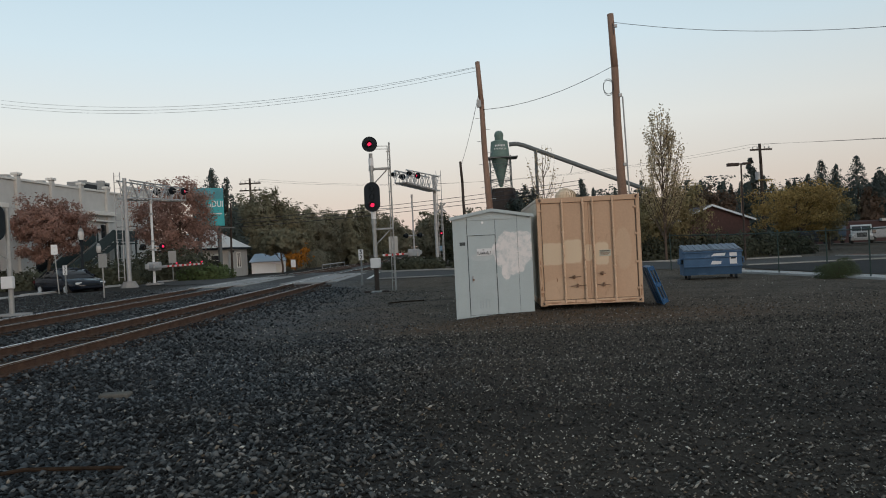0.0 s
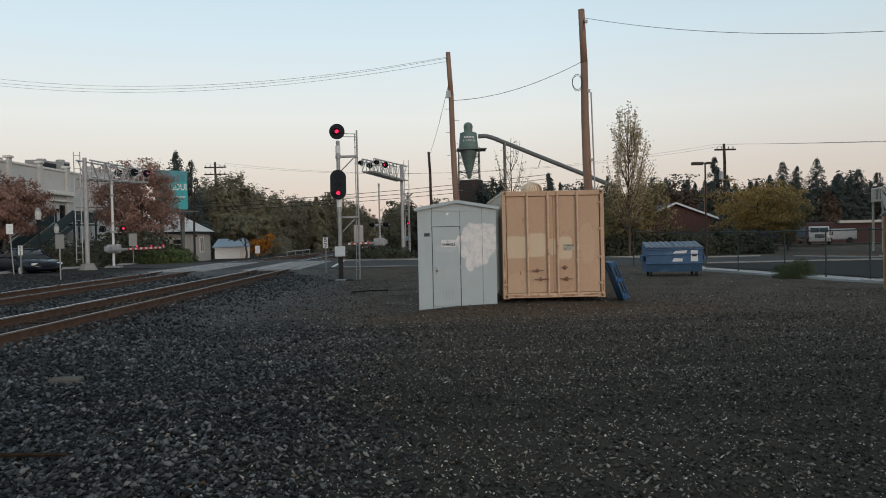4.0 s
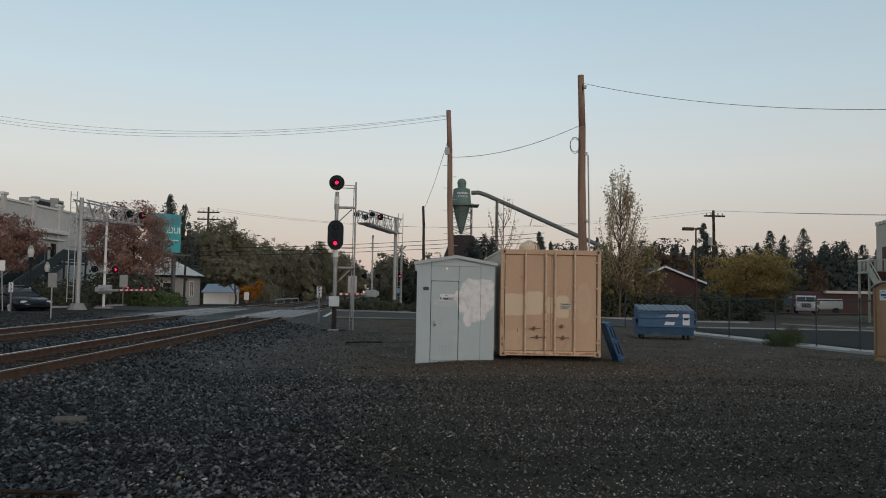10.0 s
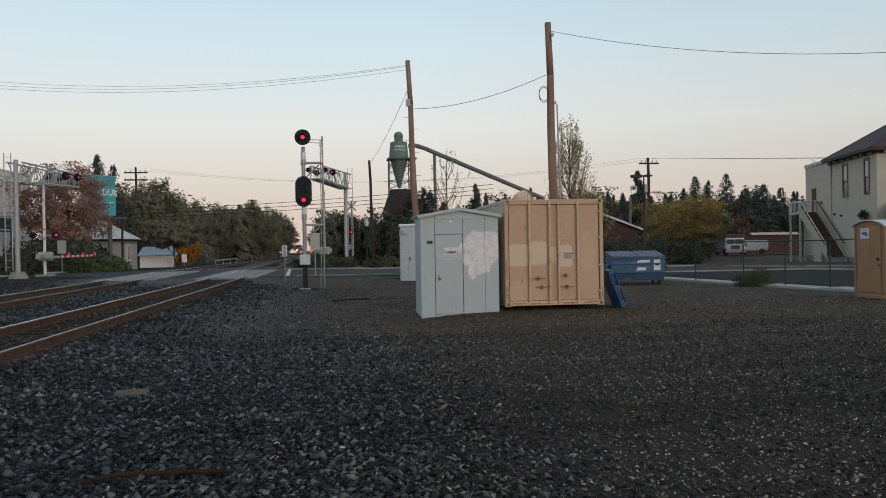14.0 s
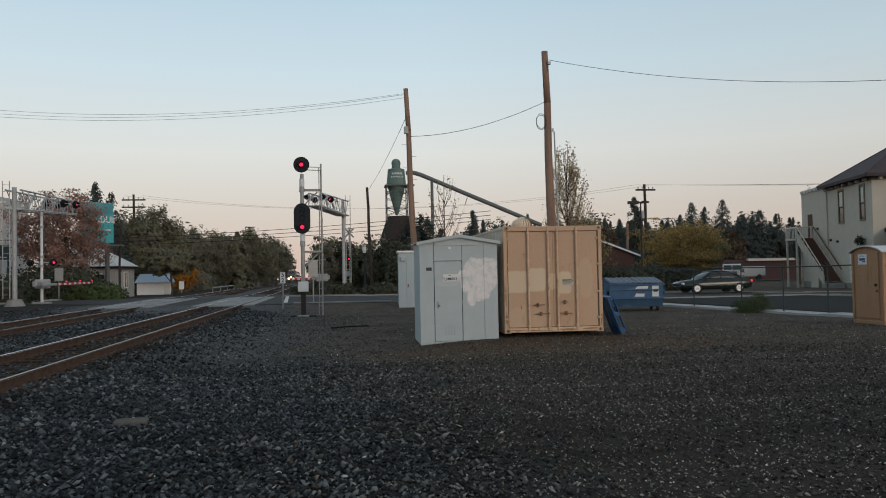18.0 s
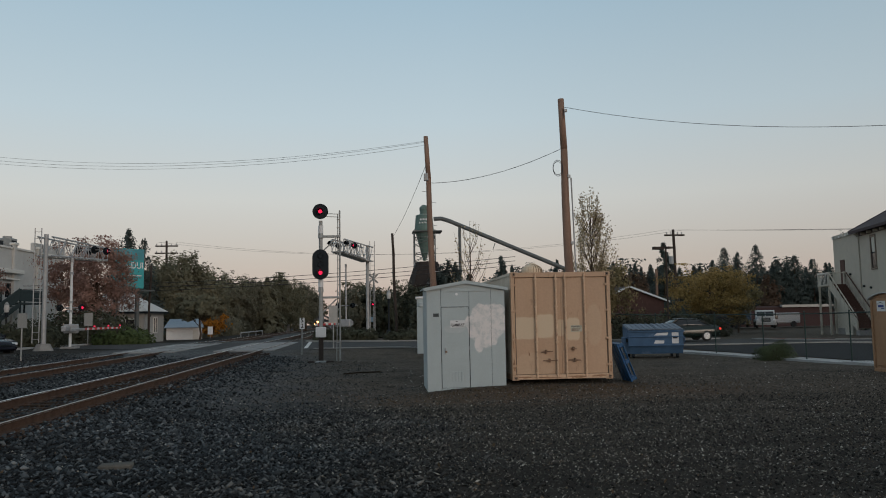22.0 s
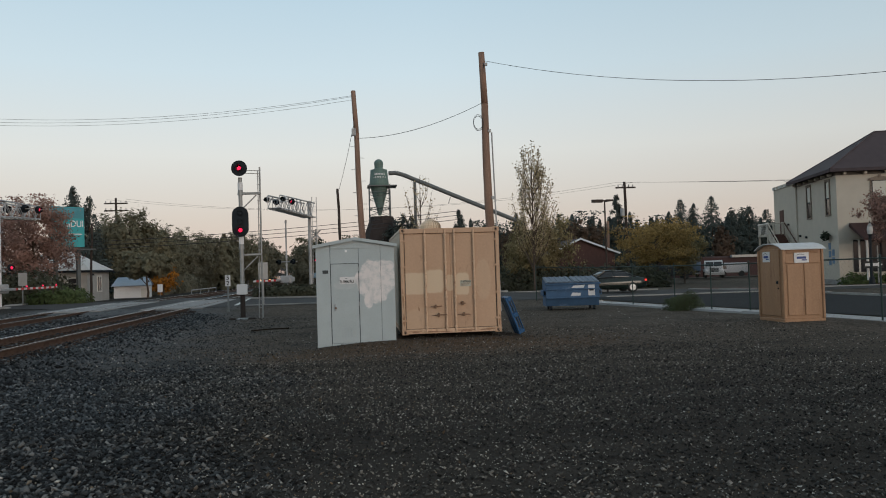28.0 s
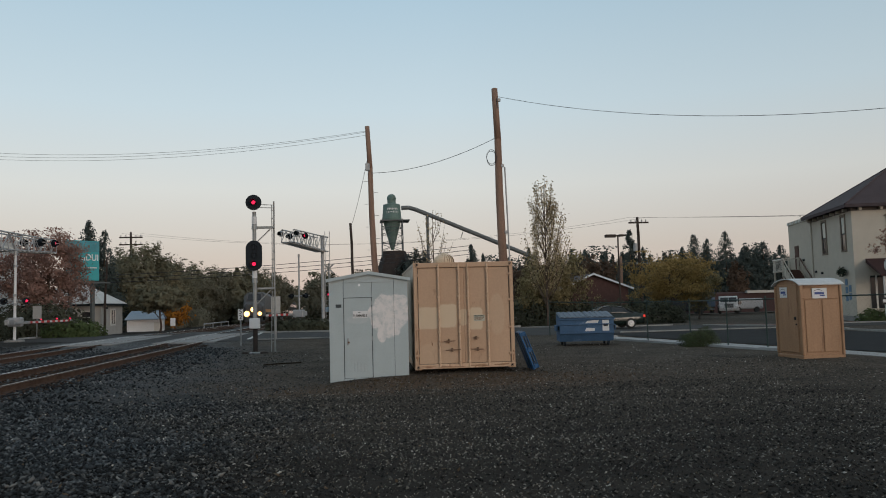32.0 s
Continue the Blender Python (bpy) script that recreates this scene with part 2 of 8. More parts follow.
def quads(name, centers, normals_seed, size, mat, parent, label="", kind="", stretch=1.6, outward=None):
    """Many small leaf blades in one mesh; with outward given they turn their faces roughly that way."""
    rs = np.random.RandomState(normals_seed)
    n = len(centers)
    a = rs.normal(size=(n, 3))
    if outward is not None:
        face = outward / (np.linalg.norm(outward, axis=1)[:, None] + 1e-6) + rs.normal(size=(n, 3)) * 0.36
        face /= np.linalg.norm(face, axis=1)[:, None]
        a -= face * (a * face).sum(1)[:, None]
    a /= np.linalg.norm(a, axis=1)[:, None]
    b = rs.normal(size=(n, 3)) if outward is None else np.cross(face, a)
    b -= a * (a * b).sum(1)[:, None]
    b /= np.linalg.norm(b, axis=1)[:, None]
    s = np.reshape(size, (-1, 1)) * rs.uniform(0.55, 1.3, size=(n, 1))
    v = np.empty((n, 4, 3))
    v[:, 0] = centers - a * s * stretch * 0.5
    v[:, 1] = centers + b * s * 0.5
    v[:, 2] = centers + a * s * stretch * 0.5
    v[:, 3] = centers - b * s * 0.5
    me = bpy.data.meshes.new(name)
    me.vertices.add(n * 4)
    me.vertices.foreach_set("co", v.reshape(-1))
    me.loops.add(n * 4)
    me.loops.foreach_set("vertex_index", np.arange(n * 4))
    me.polygons.add(n)
    me.polygons.foreach_set("loop_start", np.arange(n) * 4)
    me.update(calc_edges=True)
    me.materials.append(mat)
    ob = new(name, me)
    ob.parent = parent
    return tagged(ob, label, kind=kind)

# ---- colours ----


def ground_material():
    """Dark ballast dust beside the tracks, brown dirt with wheel-worn bands over the lot."""
    m = bpy.data.materials.new("gravel_ground")
    m.use_nodes = True
    n, l = m.node_tree.nodes, m.node_tree.links
    bs = n["Principled BSDF"]
    bs.inputs["Roughness"].default_value = 0.95
    bs.inputs["Specular IOR Level"].default_value = 0.1
    tc = n.new("ShaderNodeTexCoord")

    def noise(scale, detail, stretch=(1, 1, 1), turn=0.0):
        mp = n.new("ShaderNodeMapping")
        mp.inputs["Scale"].default_value = stretch
        mp.inputs["Rotation"].default_value = (0, 0, radians(turn))
        l.new(tc.outputs["Object"], mp.inputs["Vector"])
        t = n.new("ShaderNodeTexNoise")
        t.inputs["Scale"].default_value, t.inputs["Detail"].default_value, t.inputs["Roughness"].default_value = scale, detail, 0.65
        l.new(mp.outputs["Vector"], t.inputs["Vector"])
        return t.outputs["Fac"]

    def ranged(v, a, b):
        r = n.new("ShaderNodeMapRange")
        r.inputs["From Min"].default_value, r.inputs["From Max"].default_value = a, b
        l.new(v, r.inputs["Value"])
        return r.outputs["Result"]

    def math_node(op, a, b):
        k = n.new("ShaderNodeMath")
        k.operation = op
        for i, v in enumerate((a, b)):
            if isinstance(v, float):
                k.inputs[i].default_value = v
            else:
                l.new(v, k.inputs[i])
        return k.outputs[0]

    def mixed(f, a, b):
        k = n.new("ShaderNodeMix")
        k.data_type = "RGBA"
        l.new(f, k.inputs["Factor"])
        for key, v in (("A", a), ("B", b)):
            if isinstance(v, tuple):
                k.inputs[key].default_value = (*v, 1)
            else:
                l.new(v, k.inputs[key])
        return k.outputs["Result"]

    sp = n.new("ShaderNodeSeparateXYZ")
    l.new(tc.outputs["Object"], sp.inputs["Vector"])
    wide = noise(0.45, 4)
    drift = math_node("MULTIPLY", math_node("SUBTRACT", sp.outputs["Y"], 6.0), 0.1)
    lot = ranged(math_node("ADD", math_node("ADD", sp.outputs["X"], drift), math_node("MULTIPLY", wide, 7.0)), -0.8, 3.4)
    packed = math_node("MULTIPLY", ranged(sp.outputs["Y"], 9.0, 17.0), ranged(noise(0.8, 5), 0.22, 0.55))
    bands = ranged(noise(0.9, 4, (0.18, 1.0, 1.0), 20), 0.42, 0.64)
    grain = noise(38, 5)
    rubble = ranged(noise(13, 5), 0.36, 0.64)
    speck = ranged(noise(75, 2), 0.66, 0.74)
    stone_dust = mixed(grain, (0.0105, 0.0114, 0.0125), (0.06, 0.0635, 0.067))
    stone_dust = mixed(math_node("MULTIPLY", ranged(sp.outputs["Y"], 9.0, 20.0), ranged(wide, 0.25, 0.5)), stone_dust, mixed(rubble, (0.03, 0.0313, 0.032), (0.165, 0.168, 0.17)))
    dirt = mixed(grain, (0.011, 0.0094, 0.0078), (0.08, 0.068, 0.056))
    dirt = mixed(math_node("MULTIPLY", bands, 0.6), dirt, (0.018, 0.0155, 0.0135))
    worn = mixed(rubble, (0.034, 0.0285, 0.0225), (0.148, 0.123, 0.097))
    dirt = mixed(packed, dirt, worn)
    ex = math_node("DIVIDE", math_node("SUBTRACT", sp.outputs["X"], 2.4), 4.2)
    ey = math_node("DIVIDE", math_node("SUBTRACT", sp.outputs["Y"], 16.6), 2.0)
    heap = math_node("ADD", math_node("MULTIPLY", ex, ex), math_node("MULTIPLY", ey, ey))
    litter = math_node("MULTIPLY", ranged(heap, 1.3, 0.2), ranged(noise(2.2, 5), 0.34, 0.62))
    dirt = mixed(litter, dirt, mixed(grain, (0.05, 0.03, 0.019), (0.19, 0.125, 0.082)))
    col = mixed(lot, stone_dust, dirt)
    verge = mixed(grain, (0.01, 0.0095, 0.0085), (0.055, 0.05, 0.044))
    col = mixed(ranged(math_node("ADD", sp.outputs["X"], wide), -13.6, -15.2), col, verge)
    col = mixed(math_node("MULTIPLY", speck, 0.8), col, (0.16, 0.14, 0.115))
    l.new(col, bs.inputs["Base Color"])
    bp = n.new("ShaderNodeBump")
    bp.inputs["Strength"].default_value, bp.inputs["Distance"].default_value = 0.9, 0.03
    l.new(grain, bp.inputs["Height"])
    l.new(bp.outputs["Normal"], bs.inputs["Normal"])
    return m


M_GRAVEL = ground_material()
M_ASPHALT = material("asphalt", (0.053, 0.0515, 0.05), 0.9, var=0.3, scale=0.7, fine=40, spec=0.16, stain=(0.04, 0.039, 0.038), stain_amount=0.35, stain_scale=0.5)
M_CONC = material("concrete", (0.24, 0.23, 0.22), 0.9, var=0.25, scale=3, fine=50)
M_PANEL = material("worn_crossing_concrete", (0.25, 0.243, 0.235), 0.85, var=0.3, scale=1.2, fine=50, stain=(0.07, 0.065, 0.06), stain_amount=0.4)
M_KERB = material("pale_kerb_concrete", (0.36, 0.36, 0.355), 0.9, var=0.2, scale=2, fine=40)
M_RUST = material("rusted_steel", (0.088, 0.053, 0.038), 0.85, 0.1, var=0.45, scale=5, fine=50, spec=0.15)
# sky reflection put into the colour: left rail heads brighter, right ones darker
M_RAILTOP = material("polished_rail_head", (0.86, 0.83, 0.8), 0.42, 1.0, var=0.08, bump=0)
M_RAILDIM = material("rail_head_reflection_dimmed", (0.42, 0.37, 0.33), 0.45, 0.9, var=0.15, bump=0)
M_TIE = material("creosoted_timber", (0.04, 0.027, 0.019), 0.95, var=0.5, scale=8, fine=60, island=0.4, spec=0.08)
M_TAN = material("tan_container_paint", (0.47, 0.31, 0.205), 0.6, var=0.09, scale=1.6, fine=22, bump=0.03, stain=(0.3, 0.175, 0.11), stain_amount=0.22, stain_scale=5, streak=3)
# worn steel; paler tan holds the lock rods' highlights, the sill is paler itself
M_TANROD = material("worn_highlit_tan_steel", (0.55, 0.38, 0.26), 0.55, 0.1, var=0.25, scale=6, fine=30, bump=0.05, stain=(0.2, 0.1, 0.06), stain_amount=0.35, stain_scale=7)
M_GREY = material("grey_shed_paint", (0.38, 0.43, 0.44), 0.5, var=0.08, scale=3, fine=30, bump=0.04)
M_WOOD = material("weathered_pole", (0.24, 0.15, 0.11), 0.9, var=0.45, scale=3, fine=40, streak=8, bump=0.4)
M_ALU = material("galvanised_steel", (0.36, 0.36, 0.36), 0.55, 0.4, var=0.2, scale=4)
M_BLACK = material("black_paint", (0.008, 0.012, 0.016), 0.6, var=0.3, spec=0.25)
M_BLUE = material("blue_dumpster_paint", (0.05, 0.105, 0.19), 0.65, var=0.25, scale=3, stain=(0.15, 0.2, 0.28), stain_amount=0.3, stain_scale=3)
M_PORTA = material("tan_plastic", (0.325, 0.187, 0.105), 0.5, var=0.16, scale=5, fine=24, bump=0.05, stain=(0.2, 0.105, 0.06), stain_amount=0.25, stain_scale=3, streak=5)
M_WHITE = material("white_paint", (0.72, 0.72, 0.72), 0.6, var=0.08)
M_HOUSE = material("grey_house_stucco", (0.37, 0.355, 0.33), 0.9, var=0.12, scale=1.5)
M_DARKWOOD = material("dark_tarred_pole", (0.05, 0.038, 0.032), 0.9, var=0.4, scale=3, fine=40, streak=8)
M_STUCCO = material("grey_stucco", (0.48, 0.47, 0.45), 0.9, var=0.1, scale=1.5)
M_CREAM = material("cream_clapboard", (0.46, 0.42, 0.355), 0.8, var=0.08, scale=1.5)
M_ROOF = material("dark_red_roof", (0.062, 0.047, 0.05), 0.85, var=0.2, scale=2)
M_BARK = material("bark", (0.09, 0.065, 0.05), 0.95, var=0.4)
M_TEAL = material("teal_billboard", (0.06, 0.36, 0.38), 0.6, var=0.06)
M_CARG = material("dark_green_car_paint", (0.009, 0.016, 0.013), 0.22, 0.0, var=0.1, bump=0, spec=0.5)
M_RED = material("lit_red_lens", (0.3, 0.01, 0.02), 0.4, emit=(1.0, 0.02, 0.09), emit_strength=1.25)

RAIL_Z = 0.336


def fall(y):
    return -0.009 * max(0.0, y - 48.0)


def bend(y):
    """How far the tracks swing to the left past the crossing."""
    if y < 40:
        return 0.0
    if y < 60:
        return -0.045 * (y - 40) ** 2 / 40
    return -0.045 * (y - 50)


def street_near(x):
    return 36.0 if x > -6 else 36.0 - (x + 6) * 0.58


def smooth(a, b, x):
    t = min(1.0, max(0.0, (x - a) / (b - a)))
    return t * t * (3 - 2 * t)


def gz(x, y):
    """Height of the ground."""
    u = x - bend(y)
    z = 0.125 * (smooth(-4.2, -6.2, u) if u > -10 else 1.0)
    z += 0.045 * math.exp(-(((u + 6.4) / 0.35) ** 2))
    z += 0.1 * math.exp(-(((x - 2.5) / 4) ** 2 + ((y - 21) / 5) ** 2))
    z += 0.13 * math.exp(-(((x - 12.2) / 2.6) ** 2 + ((y - 18.4) / 3.5) ** 2))
    s = smooth(31, 36.5, y)
    road = 0.28 if u < -4 else 0.28 - 0.2 * smooth(-4, 14, u)
    z = z * (1 - s) + (road if y < 56 else z * smooth(56, 60, y) + road * (1 - smooth(56, 60, y))) * s
    z -= 0.12 * math.exp(-(((x + 1.0) / 1.3) ** 2 + ((y - 18) / 3) ** 2))
    z -= 0.25 * smooth(8, 18, x) * smooth(38, 46, y)
    return z + fall(y)


def sheet(name, xs, ys, z, mat, label, lift=0.0):
    nx = len(xs)
    verts = [(x, y, z(x, y) + lift) for y in ys for x in xs]
    faces = [(j * nx + i, j * nx + i + 1, (j + 1) * nx + i + 1, (j + 1) * nx + i) for j in range(len(ys) - 1) for i in range(nx - 1)]
    ob = mesh_part(name, verts, faces, mat)
    for f in ob.data.polygons:
        f.use_smooth = True
    return tagged(ob, label, name.replace("_", " "), kind="structure")


xs = sorted(set([-2500, -900, -400, -200, -120, -80] + [-60 + 2 * i for i in range(20)] + [-20 + 0.4 * i for i in range(100)] + [20 + 2.5 * i for i in range(25)] + [120, 200, 400, 900, 2500]))
ys = sorted(set([-600, -100, -40, -20, -10] + [-5 + 0.5 * i for i in range(130)] + [60 + 5 * i for i in range(30)] + [240, 300, 400, 600, 1000, 3000]))
sheet("ground", xs, ys, gz, M_GRAVEL, "dark crushed-stone ground with patches of brown dirt")

# ---- street, crossing and tracks ----
xs = sorted(set([-70 + 4 * i for i in range(12)] + [-24 + 1.5 * i for i in range(30)] + [22 + 4 * i for i in range(20)]))


def street_sheet():
    verts, faces, n = [], [], 9
    for x in xs:
        a = street_near(x)
        for k in range(n):
            y = a + (10.4 + 4.6 * smooth(3, 9, x) - 6.5 * smooth(24, 33, x)) * k / (n - 1)
            verts.append((x, y, gz(x, y) + 0.02))
    for i in range(len(xs) - 1):
        for k in range(n - 1):
            faces.append((i * n + k, (i + 1) * n + k, (i + 1) * n + k + 1, i * n + k + 1))
    ob = mesh_part("road", verts, faces, M_ASPHALT)
    tagged(ob, "grey asphalt street crossing the two railway tracks", "road", kind="structure")


street_sheet()


def rail_line(name, x0, y0, y1, group):
    t = thing("railway_track", label="rusty steel rails on dark wooden ties in stone ballast", category="railway track", group=group, kind="structure")
    prof = [(-0.07, 0), (0.07, 0), (0.07, 0.012), (0.012, 0.03), (0.012, 0.125), (0.036, 0.135), (0.036, 0.162), (-0.036, 0.162), (-0.036, 0.135), (-0.012, 0.125), (-0.012, 0.03), (-0.07, 0.012)]
    ys = [y0] + [y for y in range(int(y0) + 2, int(y1), 3)] + [y1]
    for off in (-0.752, 0.752):
        verts, faces, k = [], [], len(prof)
        for y in ys:
            b = bend(y) + x0 + off
            for px, pz in prof:
                verts.append((b + px, y, RAIL_Z - 0.172 + pz + fall(y)))
        for i in range(len(ys) - 1):
            for j in range(k):
                faces.append((i * k + j, i * k + (j + 1) % k, (i + 1) * k + (j + 1) % k, (i + 1) * k + j))
        rail = mesh_part("rail", verts, faces, M_RUST, t)
        crown = [(-0.0366, -0.022), (-0.034, -0.009), (-0.026, -0.0035), (-0.012, -0.0006), (0.0, 0.0), (0.012, -0.0006), (0.026, -0.0035), (0.034, -0.009), (0.0366, -0.022)]
        verts, faces, k = [], [], len(crown)
        for y in ys:
            b, z = bend(y) + x0 + off, RAIL_Z - 0.007 + fall(y)
            verts += [(b + px, y, z + pz) for px, pz in crown]
        for i in range(len(ys) - 1):
            for j in range(k - 1):
                faces.append((i * k + j, i * k + j + 1, (i + 1) * k + j + 1, (i + 1) * k + j))
        mesh_part("rail_head", verts, faces, M_RAILTOP if off < 0 else M_RAILDIM, rail, "worn top of the rail")
    return t


track_near = rail_line("near", -7.66, -30, 620, "railway tracks")
track_far = rail_line("far", -12.2, -30, 620, "railway tracks")


def crossing_panels(x0, track):
    for k in range(5):
        for a, b in ((-1.35, -0.86), (-0.66, 0.66), (0.86, 1.35)):
            y = 35.6 + k * 2.2 + (0.0 if x0 > -10 else 0.4)
            bm = box(BM(), x0 + a + bend(y), x0 + b + bend(y), y, y + 2.18, 0.1, RAIL_Z - 0.008 + fall(y), 0.02)
            part("crossing_panel", bm, M_PANEL, track)


crossing_panels(-7.66, track_near)
crossing_panels(-12.2, track_far)

# ---- the tan shipping container ----
M_SEAL = material("door_gasket", (0.1, 0.08, 0.06), 0.8, var=0.2)
M_TANLIGHT = material("faded_overpaint", (0.6, 0.48, 0.35), 0.65, var=0.06, scale=4, bump=0.03)
M_RUSTSTAIN = material("rust_stain", (0.3, 0.175, 0.105), 0.85, var=0.4, scale=9, fine=60)
M_PLATE = material("dark_plate", (0.05, 0.058, 0.062), 0.6, var=0.2)
M_STICK = material("faded_sticker", (0.42, 0.42, 0.35), 0.6, var=0.1, bump=0)
M_SIGNW = material("white_sign_face", (0.62, 0.62, 0.62), 0.5, var=0.04, bump=0)
M_INK = material("black_ink", (0.02, 0.02, 0.02), 0.6, var=0.1, bump=0)
M_DARKMETAL = material("dark_worn_metal", (0.2, 0.125, 0.085), 0.6, 0.5, var=0.3)


def patch(cx, cz, rx, rz, y, seed, power=2.0, n=40, rough=0.12):
    """A ragged, slightly proud coat of paint in the plane of y, facing -y."""
    rnd = random.Random(seed)
    ph = [rnd.uniform(0, 6.28) for _ in range(7)]
    pts = []
    for i in range(n):
        a = 2 * math.pi * i / n
        k = 1 + rough * sum(math.sin((j + 2) * a + ph[j]) / (1 + j * 0.5) for j in range(7)) * 0.6
        c, s = math.cos(a), math.sin(a)
        e = (abs(c) ** power + abs(s) ** power) ** (-1 / power)
        pts.append((cx + rx * e * c * k, y, cz + rz * e * s * k))
    bm = BM()
    poly(bm, pts, (0, 0.003, 0))
    return bm


M_TANDOOR = overpainted(M_TAN, "overpainted_tan_door", (0.62, 0.5, 0.36), ((-0.91, 1.24, 0.27, 0.26, 7, 0.68), (-0.4, 1.28, 0.21, 0.28, 7, 0.78), (-0.02, 1.24, 0.09, 0.2, 4, 0.55), (0.28, 1.2, 0.17, 0.27, 5, 0.75), (0.8, 1.3, 0.2, 0.5, 2, 0.18), (-0.7, 0.35, 0.5, 0.3, 2, 0.15), (0.85, 0.62, 0.17, 0.1, 8, 0.0)), 0.3, 9, 0.07)
M_TANFADE = material("bleached_tan_paint", (0.5, 0.43, 0.35), 0.7, var=0.12, scale=2, fine=30, bump=0.05, stain=(0.3, 0.2, 0.13), stain_amount=0.25, stain_scale=4)


def container():
    t = thing("shipping_container", (2.87, 18.26, 0.17), -0.6, "tan steel shipping container with closed double doors on gravel", "shipping container")
    w, h, L = 1.22, 2.59, 6.06
    M = M_TAN
    # frame
    for sx in (-1, 1):
        a, b = sorted((sx * w, sx * (w - 0.09)))
        part("corner_post", box(BM(), a, b, 0.0, 0.16, 0.12, h - 0.12, 0.008), M, t)
        part("corner_post", box(BM(), a, b, L - 0.12, L, 0.12, h - 0.12, 0.008), M, t)
        for yy in (0.0, L - 0.17):
            for zz in (0.0, h - 0.12):
                a2, b2 = sorted((sx * (w + 0.005), sx * (w - 0.16)))
                bm = box(BM(), a2, b2, yy - 0.006, yy + 0.17, zz, zz + 0.118, 0.01)
                c = part("corner_casting", bm, M, t)
                if yy == 0.0:
                    part("casting_hole", box(BM(), (a2 + b2) / 2 - 0.034, (a2 + b2) / 2 + 0.034, yy - 0.008, yy + 0.005, zz + 0.022, zz + 0.098, 0.02), M_BLACK, c)
        a, b = sorted((sx * w, sx * (w - 0.06)))
        part("side_rail", box(BM(), a, b, 0.17, L - 0.17, 0.0, 0.14, 0.006), M, t)
        part("side_rail", box(BM(), a, b, 0.17, L - 0.17, h - 0.07, h - 0.005, 0.006), M_TANFADE, t)
        # corrugated side
        verts, faces, y, k = [], [], 0.17, 0
        pts = []
        while y < L - 0.13:
            for dy, o in ((0, 0), (0.07, 0), (0.105, 0.036), (0.175, 0.036)):
                pts.append((y + dy, o))
            y += 0.21
        for yy, o in pts:
            for zz in (0.14, h - 0.07):
                verts.append((sx * (w - 0.01 - o), min(yy, L - 0.12), zz))
        for i in range(len(pts) - 1):
            faces.append((2 * i, 2 * i + 1, 2 * i + 3, 2 * i + 2))
        mesh_part("side_panel", verts, faces, M_TANFADE, t, "sun-bleached corrugated side")
    part("door_header", box(BM(), -w + 0.09, w - 0.09, 0.0, 0.12, h - 0.13, h - 0.01, 0.008), M, t)
    part("door_sill", box(BM(), -w + 0.09, w - 0.09, 0.0, 0.12, 0.02, 0.13, 0.008), M_TANROD, t)
    part("roof_panel", box(BM(), -w + 0.06, w - 0.06, 0.1, L - 0.1, h - 0.05, h - 0.02, 0.005), M, t)
    part("end_panel", box(BM(), -w + 0.09, w - 0.09, L - 0.06, L - 0.02, 0.0, h - 0.02), M, t)
    part("floor_panel", box(BM(), -w + 0.06, w - 0.06, 0.12, L - 0.1, 0.1, 0.15), M, t)
    for sx in (-1, 1):
        a, b = sorted((sx * 0.002, sx * (w - 0.1)))
        d = part("door", box(BM(), a, b, 0.035, 0.075, 0.14, h - 0.14, 0.006), M_TANDOOR, t, "tan door with paler overpainted patches")
        part("gasket", box(BM(), b - 0.012 if sx > 0 else a, b if sx > 0 else a + 0.012, 0.028, 0.036, 0.14, h - 0.14), M_SEAL, d)
        for zz in (0.32, 0.95, 1.62, 2.25):
            xh = sx * (w - 0.07)
            part("hinge", box(BM(), xh - 0.07, xh + 0.05, -0.004, 0.034, zz, zz + 0.055, 0.006), M, d)
        for q, xb in enumerate((0.125, 0.62) if sx < 0 else (0.1, 0.575)):
            xb *= sx
            r = part("lock_rod", rod(BM(), (xb, -0.01, 0.06), (xb, -0.012, h - 0.05), 0.024, n=10), M_TANROD, d)
            for zz in (0.17, 0.9, 1.75, h - 0.17):
                part("rod_bracket", box(BM(), xb - 0.034, xb + 0.034, -0.033, 0.035, zz - 0.024, zz + 0.024, 0.006), M_TANROD, r)
        for zz in (0.13, h - 0.13):
            part("door_seam", box(BM(), a, b, 0.031, 0.0345, zz - 0.008, zz + 0.008), M_SEAL, d)
        for xh, zz, ln in ((0.12, 0.47, 0.36), (0.24, 0.68, 0.28)) if sx < 0 else ((0.14, 0.47, 0.3), (0.2, 0.74, 0.14)):
            xa = sx * xh
            hnd = part("handle", rod(BM(), (xa, -0.035, zz), (xa + sx * ln, -0.035, zz - 0.01), 0.011, n=6), M_DARKMETAL, d, "worn rusty lock handle")
            part("handle_catch", box(BM(), xa + sx * ln * 0.55 - 0.02, xa + sx * ln * 0.55 + 0.02, -0.045, 0.034, zz - 0.05, zz + 0.04, 0.005), M_DARKMETAL, hnd)
    for k, (cx, cz, rx, rz) in enumerate(((-0.95, 0.075, 0.2, 0.018), (-0.4, 0.06, 0.3, 0.016), (0.35, 0.07, 0.25, 0.02), (0.9, 0.08, 0.16, 0.022))):
        part("rust_stain", patch(cx, cz, rx, rz, -0.003, 40 + k, 2.2, rough=0.35), M_RUSTSTAIN, t, "rust stain along the sill")
